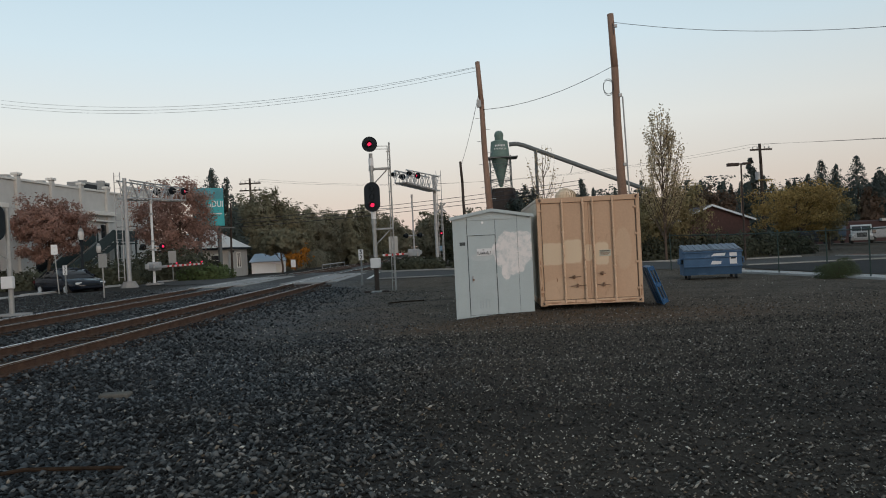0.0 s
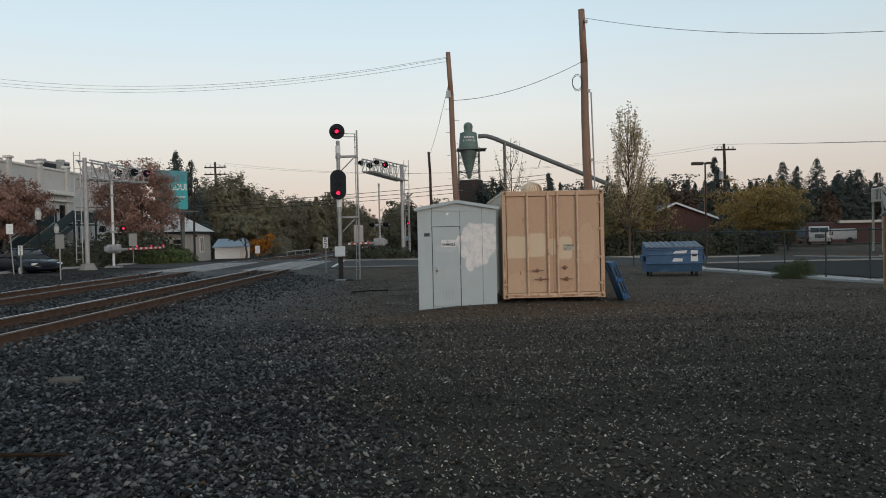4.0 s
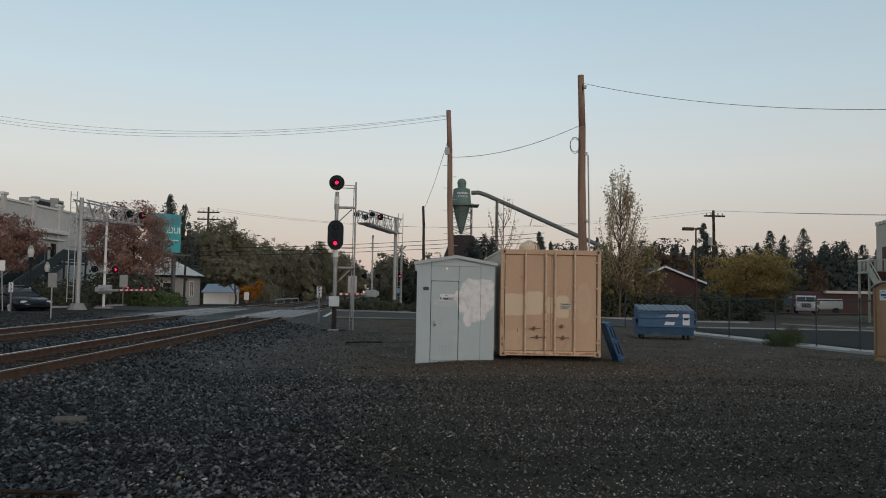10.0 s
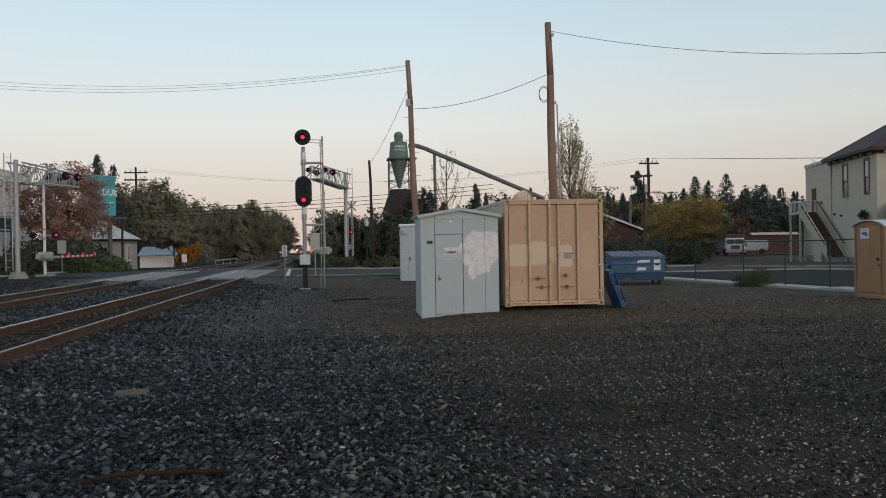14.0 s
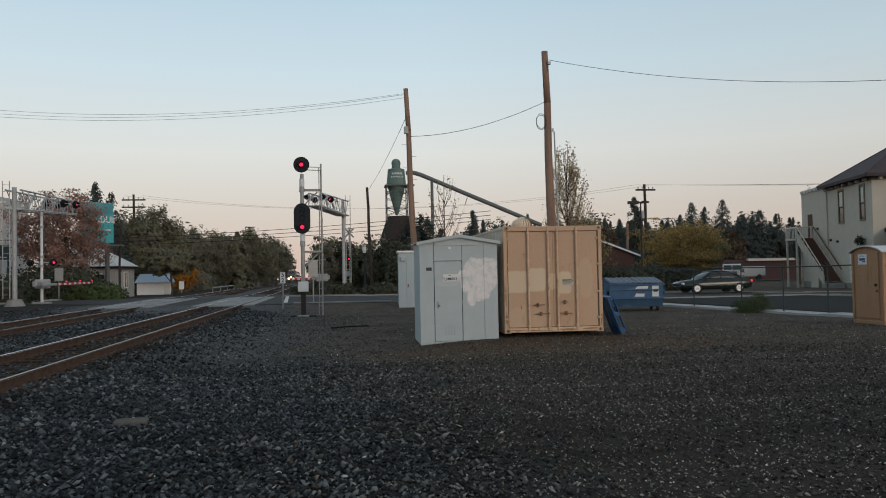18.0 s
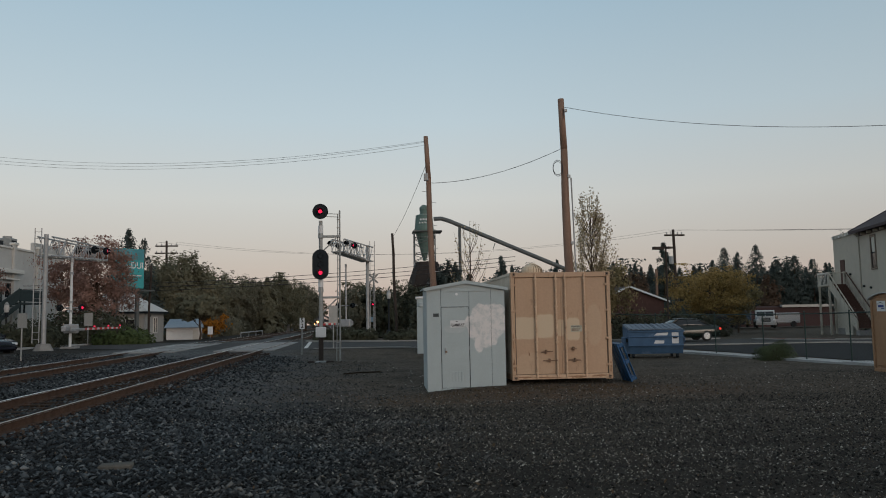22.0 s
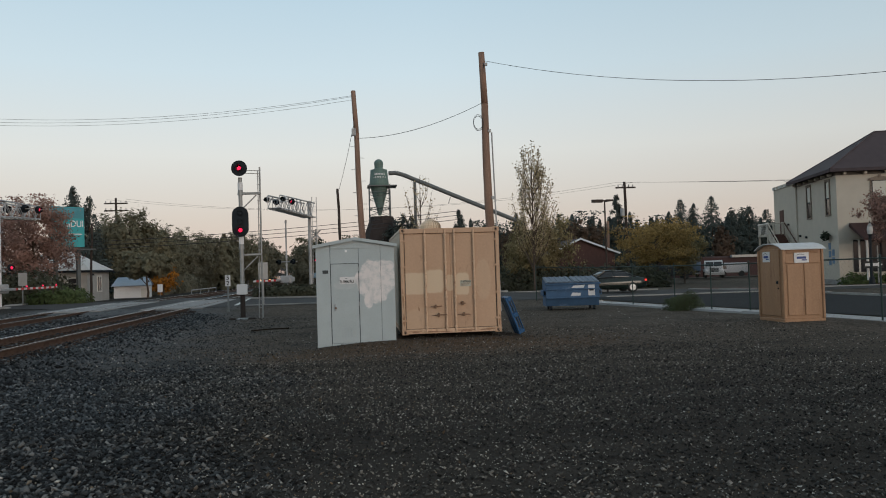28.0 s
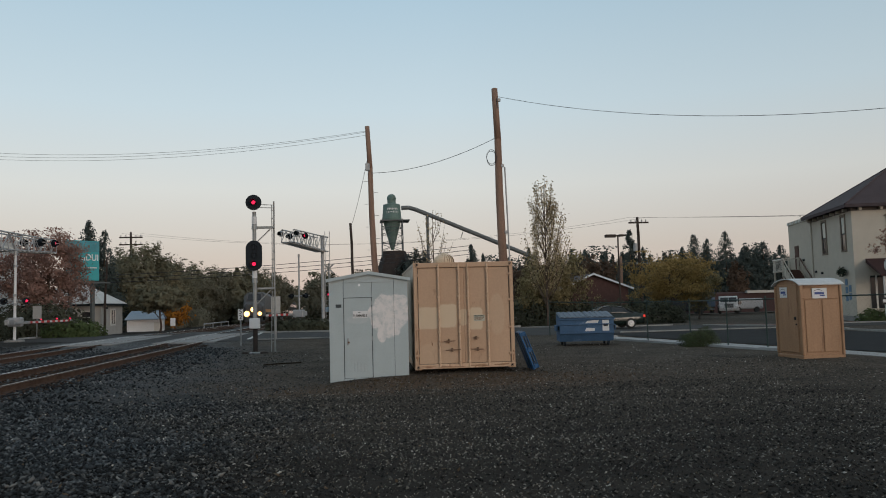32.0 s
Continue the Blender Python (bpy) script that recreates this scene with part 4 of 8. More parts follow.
def gate(at, arm, length, label, lit=True, girth=1.0):
    t = thing("crossing_gate", at, arm, label, "crossing gate", "crossing gates")
    part("foundation", box(BM(), -0.4, 0.4, -0.4, 0.4, -0.2, 0.12, 0.04), M_CONC, t)
    part("mast", rod(BM(), (0, 0, 0.1), (0, 0, 4.9), 0.075 * girth, 0.065 * girth, 12), M_SIGNW if girth == 1.0 else M_ALU, t)
    for z in (2.0, 2.5, 4.1):
        part("mast_band", rod(BM(), (0, 0, z), (0, 0, z + 0.14), 0.1 * girth, n=12), M_ALU, t)
    part("mast_cap", rod(BM(), (0, 0, 4.78), (0, 0, 4.98), 0.1 * girth, 0.09 * girth, 12), M_ALU, t)
    mc = part("mechanism", box(BM(), -0.32, 0.4, -0.2, 0.2, 0.85, 1.35, 0.05), M_ALU, t, "grey gate mechanism case")
    part("counterweight", box(BM(), -0.12, 0.12, -1.0, -0.3, 0.95, 1.25, 0.04), M_ALU, mc)
    part("pivot_arm", box(BM(), 0.36, 0.46, -1.0, 0.9, 0.98, 1.12, 0.02), M_ALU, mc)
    a = part("gate_arm", box(BM(), 0.38, 0.43, 0.6, length, 1.0, 1.12, 0.01), M_SIGNW, t, "lowered red and white striped arm")
    n = int(length / 0.8)
    for i in range(n):
        y = 0.8 + i * 0.8
        part("red_stripe", box(BM(), 0.374, 0.436, y, y + 0.4, 0.996, 1.124), M_REDW, a)
    for y in (length * 0.35, length * 0.68, length - 0.1):
        part("arm_lamp", rod(BM(), (0.4, y - 0.04, 1.2), (0.4, y + 0.04, 1.2), 0.04, n=10), M_RED if lit else M_LENS, a, "small red lamp")
    part("crossarm", rod(BM(), (-0.75, 0, 2.25), (0.75, 0, 2.25), 0.03, n=6), M_ALU, t)
    return t


g = gate((-18.5, 44.0, 0.28), 0, 7.0, "lowered red and white crossing gate with flashing lights")
flasher(g, (0.58, -0.05, 2.25), True, (0.7, -0.7, 0), 0.19)
flasher(g, (-0.58, -0.05, 2.25), False, (0.7, -0.7, 0), 0.19)
g = gate((-3.65, 50.6, 0.27), 160, 3.9, "lowered red and white crossing gate beyond the street", False, 0.75)
flasher(g, (0.5, 0.05, 2.25), False, (0.2, 1, 0), 0.17)
flasher(g, (-0.5, 0.05, 2.25), False, (0.2, 1, 0), 0.17)
M_POSTBLUE = material("pale_blue_notice", (0.16, 0.27, 0.36), 0.6, var=0.1)
t = thing("crossing_gate", (-1.87, 54.6, 0.25), 180, "crossing signal post with a red light", "crossing gate", "crossing gates")
part("mast", rod(BM(), (0, 0, -0.1), (0, 0, 4.6), 0.05, n=10), M_ALU2, t)
flasher(t, (0.05, 0.06, 2.38), True, (0, 1, 0), 0.15)
for k in (-1, 1):
    part("crossbuck_board", box(BM(), -0.45, 0.45, -0.05 - 0.015 * k, -0.03 - 0.015 * k, -0.06, 0.06, 0.005, pose(0, 0, 4.22, 0, 45 * k, 0)), M_ALU2, t, "weathered crossed board")
part("blue_notice", box(BM(), 0.04, 0.5, -0.02, 0.02, 1.15, 1.5), M_POSTBLUE, t, "small pale blue notice")

# a relay cabinet, bollards and the thin dark pole beyond the street
t, dd = pole((-0.1, 61.5, 0.2), (-0.37, 61.5, 8.45), 0.13, 0.1, "slender dark wooden pole beyond the street", mat=M_DARKWOOD)
t, dd = pole((-28.1, 98.3, -0.3), (-28.1, 98.3, 11.75), 0.2, 0.13, "distant wooden utility pole with crossarms", mat=M_DARKWOOD)
for z in (11.3, 10.4):
    part("crossarm", box(BM(), -1.4, 1.4, -0.1, 0.1, z, z + 0.16), M_DARKWOOD, t)
    for x in (-1.2, -0.6, 0.6, 1.2):
        part("insulator", rod(BM(), (x, 0, z + 0.16), (x, 0, z + 0.4), 0.06, n=6), M_ALU, t)
t, dd = pole((33.1, 86.3, -0.3), (32.97, 86.3, 11.35), 0.22, 0.15, "distant wooden utility pole with crossarms", mat=M_DARKWOOD)
for z, w in ((10.9, 1.2), (5.9, 1.6)):
    part("crossarm", box(BM(), -w, w, -0.1, 0.1, z, z + 0.18), M_DARKWOOD, t)
    for x in (-0.9, -0.4, 0.4, 0.9):
        part("insulator", rod(BM(), (x, 0, z + 0.18), (x, 0, z + 0.45), 0.06, n=6), M_ALU, t)
part("transformer", rod(BM(), (-0.6, -0.3, 7.6), (-0.6, -0.3, 8.5), 0.25, n=12), M_ALU, t)
t, dd = pole((31.0, 87.0, -0.3), (31.0, 87.0, 6.8), 0.18, 0.14, "short wooden pole carrying one crossarm")
for dx in (-1.1, -0.5, 0.5, 1.1):
    wire((33.0 + dx, 86.3, 11.3), (120, 70 + dx * 2, 13.0), 1.2, 0.009)
    if abs(dx) > 1:
        wire((33.0 + dx, 86.3, 11.3), (-28.1 + dx, 98.3, 11.6), 2.2, 0.01)
for k in range(3):
    wire((-30, 64, 4.7 - 0.28 * k), (9.0, 58, 6.2 - 0.33 * k), 0.5, 0.02)
wire((-0.3, 61.5, 8.2), (0.9, 36.3, 9.2), 0.25, 0.012)


def street_lamp():
    t = thing("street_lamp", (17.75, 49.7, 0.0), 0, "dark parking-lot lamp post with two flat box heads before the hedge", "street lamp")
    part("post", rod(BM(), (0, 0, -0.2), (0, 0, 6.02), 0.065, 0.05, 10), M_DARKWOOD, t)
    part("head", box(BM(), -0.88, -0.15, -0.16, 0.16, 5.92, 6.12, 0.02), M_DARKWOOD, t)
    part("head", poly(BM(), [(0.1, -0.16, 5.96), (0.55, -0.16, 6.0), (0.55, -0.16, 6.1), (0.1, -0.16, 6.12)], (0, 0.32, 0)), M_DARKWOOD, t)
    part("arm", box(BM(), -0.17, 0.12, -0.04, 0.04, 6.0, 6.08), M_DARKWOOD, t)


street_lamp()
M_GLOBE = material("white_globe", (0.5, 0.48, 0.46), 0.4, var=0.05, bump=0)


def ornate_lamp(at, h):
    t = thing("street_lamp", at, 0, "black ornate lamp post with a white acorn globe", "street lamp", "ornate lamps")
    bm = BM()
    for z0, z1, r0, r1 in ((0, 0.5, 0.2, 0.15), (0.5, 0.6, 0.18, 0.12), (0.6, h - 0.9, 0.09, 0.06), (h - 0.9, h - 0.8, 0.12, 0.12), (h - 0.8, h - 0.6, 0.07, 0.12)):
        rod(bm, (0, 0, z0), (0, 0, z1), r0, r1, 12)
    part("post", bm, M_BLACK, t)
    bm = BM()
    for z0, z1, r0, r1 in ((-0.6, -0.35, 0.12, 0.17), (-0.35, -0.15, 0.17, 0.14)):
        rod(bm, (0, 0, h + z0), (0, 0, h + z1), r0, r1, 14)
    part("globe", bm, M_GLOBE, t, "white acorn globe")
    part("cap", rod(BM(), (0, 0, h - 0.15), (0, 0, h + 0.05), 0.16, 0.05, 14), M_ALU2, t)
    part("finial", rod(BM(), (0, 0, h + 0.05), (0, 0, h + 0.2), 0.04, 0.01, 8), M_BLACK, t)


ornate_lamp((-21.35, 41.3, 0.12), 3.55)
ornate_lamp((-24.7, 50.0, 0.12), 2.9)
ornate_lamp((-0.75, 58.0, 0.15), 3.55)
t = thing("marker_lamp", (-17.5, 51.9, 0.2), 0, "small amber marker lamp on a short post", "lamp")
part("post", rod(BM(), (0, 0, -0.1), (0, 0, 0.2), 0.03, n=8), M_BLACK, t)
part("lens", rod(BM(), (0, 0, 0.2), (0, 0, 0.42), 0.07, 0.06, 10), material("lit_amber_lens", (0.5, 0.25, 0.03), 0.4, emit=(1.0, 0.5, 0.06), emit_strength=0.9, bump=0), t, "glowing amber lens")
plain_sign((-18.67, 80.0, -0.35), 1.4, 0.5, 0.8, 0, M_WHITE, "small white sign with a dark mark before the orange tree")

# ---- cyclone, bin and duct of the lumber yard ----
M_CYC = material("green_painted_sheet", (0.115, 0.175, 0.155), 0.6, 0.1, var=0.25, scale=2, stain=(0.1, 0.08, 0.06), stain_amount=0.2)
M_BIN = material("rusty_brown_sheet", (0.042, 0.032, 0.028), 0.85, 0.2, var=0.4, scale=2)
M_DUCT = material("grey_duct", (0.13, 0.14, 0.14), 0.6, 0.3, var=0.2)


def cyclone():
    Y = 102.0
    t = thing("dust_cyclone", (4.7, Y, -0.6), 0, "green sheet-metal dust cyclone on a lattice tower", "dust cyclone")
    bm = BM()
    for z0, z1, r0, r1 in ((9.75, 13.75, 0.2, 1.24), (13.75, 13.95, 1.3, 1.32), (13.95, 15.85, 1.3, 1.12)):
        rod(bm, (0, 0, z0), (0, 0, z1), r0, r1, 24)
    body = part("body", bm, M_CYC, t, smooth=False)
    bm = BM()
    rod(bm, (0, 0, 15.85), (0, 0, 16.05), 1.12, 0.55, 24)
    rod(bm, (0, 0, 16.0), (0, 0, 16.6), 0.56, 0.58, 20)
    bmesh.ops.create_uvsphere(bm, u_segments=20, v_segments=10, radius=0.62, matrix=Matrix.Translation((0, 0, 16.7)))
    part("outlet_dome", bm, M_CYC, t)
    for row, n, w in ((15.2, 7, 0.13), (14.75, 8, 0.14)):
        for i in range(n):
            x = (i - (n - 1) / 2) * 0.2 + 0.05
            y = -math.sqrt(1.16 ** 2 - min(1.1, x * x)) - 0.06
            part("letter_bar", box(BM(), x - w / 2, x + w / 2, y, y + 0.1, row - 0.12, row + 0.12), M_SIGNW, body, "white painted bar")
    for sx in (-1, 1):
        for sy in (-1, 1):
            part("tower_leg", rod(BM(), (sx * 1.45, sy * 1.45, 0), (sx * 1.35, sy * 1.35, 13.8), 0.065, n=6), M_DUCT, t)
    for k in range(7):
        z = 6.5 + k * 1.05
        for a, b in (((-1, -1), (1, -1)), ((1, -1), (1, 1)), ((1, 1), (-1, 1)), ((-1, 1), (-1, -1))):
            part("tower_brace", rod(BM(), (a[0] * 1.4, a[1] * 1.4, z + 1.05), (b[0] * 1.4, b[1] * 1.4, z), 0.03, n=5), M_DUCT, t)
            part("tower_brace", rod(BM(), (a[0] * 1.4, a[1] * 1.4, z), (b[0] * 1.4, b[1] * 1.4, z + (1.0 if k % 2 else 0)), 0.045, n=5), M_DUCT, t)
    part("platform", box(BM(), -1.6, 2.3, -1.6, 1.6, 13.55, 13.68), M_DUCT, t)
    b = thing("storage_bin", (4.9, Y - 1, -0.4), 0, "dark brown faceted sheet-metal sawdust bin under the cyclone", "storage bin")
    bm = BM()
    rod(bm, (0, 0, 6.2), (0, 0, 9.3), 2.6, 1.5, 8)
    rod(bm, (0, 0, 3.2), (0, 0, 6.2), 1.9, 2.6, 8)
    part("shell", bm, M_BIN, b)
    for i in range(4):
        a = math.pi / 4 + i * math.pi / 2
        part("leg", rod(BM(), (1.9 * math.cos(a), 1.9 * math.sin(a), 0), (1.9 * math.cos(a), 1.9 * math.sin(a), 3.4), 0.15, n=8), M_BIN, b)
    d = thing("duct", (0, Y, -0.75), 0, "long grey sheet-metal duct sloping down from the cyclone", "duct")
    pts = [(6.0, 0, 15.55), (7.0, 0, 15.6), (8.0, 0, 15.3), (9.3, 0, 14.75), (24.5, 0, 8.3)]
    bm = BM()
    for p, q in zip(pts[:-1], pts[1:]):
        rod(bm, p, q, 0.29, n=14)
    part("pipe", bm, M_DUCT, d)
    part("support_post", rod(BM(), (9.5, 0, 0), (9.5, 0, 14.5), 0.2, n=8), M_DUCT, d)
    for x, z in ((14.3, 12.2), (22, 8.9)):
        part("hanger", rod(BM(), (x - 0.3, 0, z - 0.9), (x, 0, z), 0.05, n=5), M_DUCT, d)


cyclone()

# ---- dumpster, board, portable toilet ----


def dumpster():
    t = thing("dumpster", (7.97, 28.7, 0.0), -8, "blue steel dumpster with closed black lids and white stickers", "dumpster")
    t.matrix_basis = t.matrix_basis @ Matrix.Diagonal((0.97, 0.97, 0.92, 1))
    w, d = 2.12, 1.2
    bm = BM()
    poly(bm, [(0, 0.1, 0.18), (0, d, 0.18), (0, d, 1.3), (0, -0.05, 1.12), (0, -0.05, 0.55)], (w, 0, 0))
    body = part("body", bm, M_BLUE, t)
    for z in (0.5, 0.86):
        part("rib", box(BM(), -0.02, w + 0.02, -0.1, -0.04, z, z + 0.05, 0.01), M_BLUE, body)
    part("rim", box(BM(), -0.05, w + 0.05, -0.1, -0.03, 1.07, 1.14, 0.015), M_BLUE, body)
    for sx in (0, w):
        pk = part("fork_pocket", box(BM(), sx - 0.12, sx + 0.12, 0.1, 0.9, 0.62, 0.86, 0.02), M_BLUE, body)
        part("pocket_opening", box(BM(), sx - 0.08, sx + 0.08, 0.09, 0.1, 0.66, 0.82), M_BLACK, pk)
    for x0, x1 in ((0.0, w / 2 - 0.02), (w / 2 + 0.02, w)):
        lid = part("lid", poly(BM(), [(x0, -0.1, 1.16), (x1, -0.1, 1.16), (x1, d + 0.04, 1.36), (x0, d + 0.04, 1.36)], (0, 0, 0.03)), M_LID, t, "closed dark plastic lid")
        for i in range(5):
            x = x0 + (i + 0.5) * (x1 - x0) / 5
            part("lid_rib", poly(BM(), [(x - 0.05, -0.1, 1.19), (x + 0.05, -0.1, 1.19), (x + 0.05, d + 0.02, 1.39), (x - 0.05, d + 0.02, 1.39)], (0, 0, 0.022)), M_LID, lid)
    for x in (0.2, w - 0.2):
        for y in (0.15, d - 0.1):
            part("caster", rod(BM(), (x - 0.04, y, 0.09), (x + 0.04, y, 0.09), 0.09, n=12), M_BLACK, t)
            part("caster_fork", box(BM(), x - 0.05, x + 0.05, y - 0.05, y + 0.05, 0.1, 0.2), M_BLACK, t)
    part("sticker", poly(BM(), [(1.0, -0.056, 0.93), (1.5, -0.056, 0.93), (1.55, -0.056, 1.05), (1.1, -0.056, 1.03)], (0, 0.004, 0)), M_SIGNW, body, "torn white sticker")
    part("sticker", poly(BM(), [(0.98, -0.056, 0.6), (1.36, -0.056, 0.6), (1.38, -0.056, 0.72), (1.04, -0.056, 0.74)], (0, 0.004, 0)), M_SIGNW, body, "torn white sticker")
    s = part("sticker", box(BM(), 1.68, 1.94, -0.058, -0.052, 0.6, 1.05), M_SIGNW, body, "white sticker with a small mark")
    part("text_bar", box(BM(), 1.72, 1.9, -0.0605, -0.058, 0.8, 0.86), M_INK, s)


M_LID = material("blue_grey_plastic", (0.1, 0.13, 0.17), 0.5, var=0.15)
dumpster()


def pallet():
    t = thing("plastic_pallet", (4.3, 18.25, -0.02), 0, "dark blue plastic pallet leaning on the container side", "pallet")
    m = pose(0, 0, 0, 0, -21, 0)
    M = material("blue_plastic", (0.014, 0.075, 0.18), 0.45, var=0.2)
    for y in (0.0, 0.25, 0.5):
        part("deck_board", box(BM(), 0.26, 0.3, y, y + 0.2, 0.0, 0.98, 0.01, m), M, t)
    for z in (0.02, 0.44, 0.86):
        part("runner", box(BM(), 0.3, 0.4, 0.0, 0.7, z, z + 0.1, 0.01, m), M, t)
    for y in (0.0, 0.3, 0.6):
        part("block", box(BM(), 0.4, 0.42, y, y + 0.1, 0.02, 0.96, 0.006, m), M, t)


pallet()


def portable_toilet():
    t = thing("portable_toilet", (11.44, 18.1, 0.1), 0.7, "tan plastic portable toilet with a white roof and white stickers", "portable toilet")
    w, d, h = 1.08, 1.13, 1.87
    base = part("skid_base", box(BM(), -0.03, w + 0.03, -0.03, d + 0.03, 0.0, 0.1, 0.015), M_PORTA, t)
    # front-right wall and its pressed panels
    part("wall", box(BM(), 0.02, w - 0.02, 0.0, 0.03, 0.1, h, 0.004), M_PORTA, t)
    part("wall", box(BM(), 0.02, w - 0.02, d - 0.03, d, 0.1, h, 0.004), M_PORTA, t)
    part("wall", box(BM(), w - 0.03, w, 0.03, d - 0.03, 0.1, h, 0.004), M_PORTA, t)
    part("door_frame", box(BM(), 0.0, 0.03, 0.03, d - 0.03, 0.1, h, 0.004), M_PORTA, t)
    for x in (0.0, w):
        for y in (0.0, d):
            part("corner_post", box(BM(), x - 0.035, x + 0.035, y - 0.035, y + 0.035, 0.1, h, 0.015), M_PORTA, t)
    for x0, x1 in ((0.09, 0.5), (0.56, 0.97)):
        part("panel_rib", box(BM(), x0, x1, -0.02, 0.0, 0.18, 1.5, 0.012), M_PORTA, t)
        for i in range(5):
            part("vent_slat", box(BM(), x0, x1, -0.025, 0.0, 1.78 + 0.03 * i, 1.795 + 0.03 * i, 0.004), M_PORTA, t)
    part("belt_rib", box(BM(), 0.05, w - 0.05, -0.025, 0.0, 1.52, 1.56, 0.008), M_PORTA, t)
    door = part("door", box(BM(), -0.025, 0.0, 0.14, d - 0.12, 0.16, 1.9, 0.012), M_PORTA, t)
    part("latch", box(BM(), -0.06, -0.025, 0.2, 0.27, 1.0, 1.07, 0.01), M_BLACK, door, "black latch")
    part("latch", box(BM(), -0.05, -0.025, 0.18, 0.22, 0.86, 0.9, 0.008), M_BLACK, door, "black latch")
    for (m, x, z, ww, hh) in ((Matrix.Translation((0.5, -0.004, 1.66)), 0, 0, 0.4, 0.26), (Matrix.Translation((-0.029, 0.72, 1.7)) @ Matrix.Rotation(radians(-90), 4, "Z"), 0, 0, 0.34, 0.27)):
        s = part("sticker", box(BM(), -ww / 2, ww / 2, -0.024 if ww > 0.35 else -0.003, 0.0, -hh / 2, hh / 2, 0.002, m), M_SIGNW, t, "white sticker with a blue mark")
        y = -0.026 if ww > 0.35 else -0.005
        bm = BM()
        box(bm, -ww * 0.34, ww * 0.3, y, y + 0.002, -0.03, 0.03, 0, m)
        box(bm, ww * 0.0, ww * 0.36, y, y + 0.002, -0.075, -0.045, 0, m)
        part("text_bar", bm, M_BLUEINK, s)
        bm = BM()
        for i in range(10):
            a0, a1 = math.pi * (0.2 + 0.07 * i), math.pi * (0.2 + 0.07 * (i + 1))
            poly(bm, [m @ Vector((ww * 0.36 * math.cos(a) * 1.0 - ww * 0.08, y, r * math.sin(a) - 0.0)) for a, r in ((a0, 0.085), (a1, 0.085), (a1, 0.1), (a0, 0.1))])
        part("arc_mark", bm, M_INK, s)
    rows = [(-0.07 + u * (d + 0.14), h + 0.16 * (1 - (2 * u - 1) ** 2) ** 0.8) for u in (i / 10 for i in range(11))]
    verts = [(x, y, z + up) for y, z in rows for x, up in ((-0.08, 0.0), (w + 0.08, 0.0), (w + 0.08, 0.025), (-0.08, 0.025))]
    faces = [(0, 1, 2, 3), (43, 42, 41, 40)]
    for i in range(10):
        for j in range(4):
            faces.append((4 * i + j, 4 * i + 4 + j, 4 * i + 4 + (j + 1) % 4, 4 * i + (j + 1) % 4))
    mesh_part("roof", verts, faces, M_DULLROOF, t, "translucent white vaulted roof")
    for y in (0.02, d - 0.04):
        poly_bm = BM()
        poly(poly_bm, [(0, y, h), (w, y, h), (w, y, h + 0.02), (0, y, h + 0.02)], (0, 0.02, 0))
        part("roof_curb", poly_bm, M_PORTA, t)
    for x in (0.0, w - 0.02):
        part("gable", poly(BM(), [(x, 0.0, h)] + [(x, u * d, h + 0.16 * (1 - (2 * u - 1) ** 2) ** 0.8) for u in (0.1, 0.25, 0.5, 0.75, 0.9)] + [(x, d, h)], (0.02, 0, 0)), M_PORTA, t)


M_DULLROOF = material("dull_white_plastic", (0.52, 0.53, 0.53), 0.6, var=0.15, scale=5)
M_BLUEINK = material("blue_ink", (0.03, 0.06, 0.22), 0.5, var=0.1, bump=0)
portable_toilet()

# ---- fence, kerbs and the side road ----
KERB = [(10.6, 36.0), (11.4, 32.8), (12.3, 29.2), (13.0, 26.1), (13.5, 23.1), (13.95, 19.7), (14.9, 14.0), (18.0, 6.0), (22.0, -6.0)]


def strip(name, line, w0, w1, z0, z1, mat, label, group=""):
    t = thing(name, label=label, category="kerb", group=group, kind="structure")
    for (xa, ya), (xb, yb) in zip(line[:-1], line[1:]):
        n = max(1, int(math.hypot(xb - xa, yb - ya) / 3))
        for k in range(n):
            p = Vector((xa + (xb - xa) * k / n, ya + (yb - ya) * k / n, 0))
            q = Vector((xa + (xb - xa) * (k + 1) / n, ya + (yb - ya) * (k + 1) / n, 0))
            d = (q - p).normalized()
            s = Vector((-d.y, d.x, 0))
            e = d * 0.01
            za, zb = gz(p.x, p.y), gz(q.x, q.y)
            z = (za + zb) / 2
            part("slab", poly(BM(), [p + s * w0 + e + Vector((0, 0, z + z0)), q + s * w0 - e + Vector((0, 0, z + z0)), q + s * w1 - e + Vector((0, 0, z + z0)), p + s * w1 + e + Vector((0, 0, z + z0))], (0, 0, z1 - z0)), mat, t)
    return t


M_PALEKERB = material("pale_street_kerb", (0.27, 0.265, 0.25), 0.9, var=0.22, scale=2, fine=40, spec=0.15)
M_REDPAVE = material("red_brown_paving", (0.15, 0.075, 0.058), 0.9, var=0.25, scale=3, fine=40, spec=0.15)
strip("pavement", KERB, -0.6, 0.3, -0.1, 0.07, M_KERB, "pale concrete pavement strip along the side road")
M_ASPH2 = material("dark_new_asphalt", (0.024, 0.024, 0.025), 0.9, var=0.25, scale=1.5, fine=40, spec=0.1)
verts, faces = [], []
for x, y in KERB:
    k = max(0.0, min(1.0, (y - 10) / 26))
    for u in (1.3, 4, 7, 10.5):
        px, py = x + u * 0.97, y + u * 0.2
        verts.append((px, min(py, 36.2), gz(px, py) + 0.025))
for i in range(len(KERB) - 1):
    for j in range(3):
        faces.append((i * 4 + j, (i + 1) * 4 + j, (i + 1) * 4 + j + 1, i * 4 + j + 1))
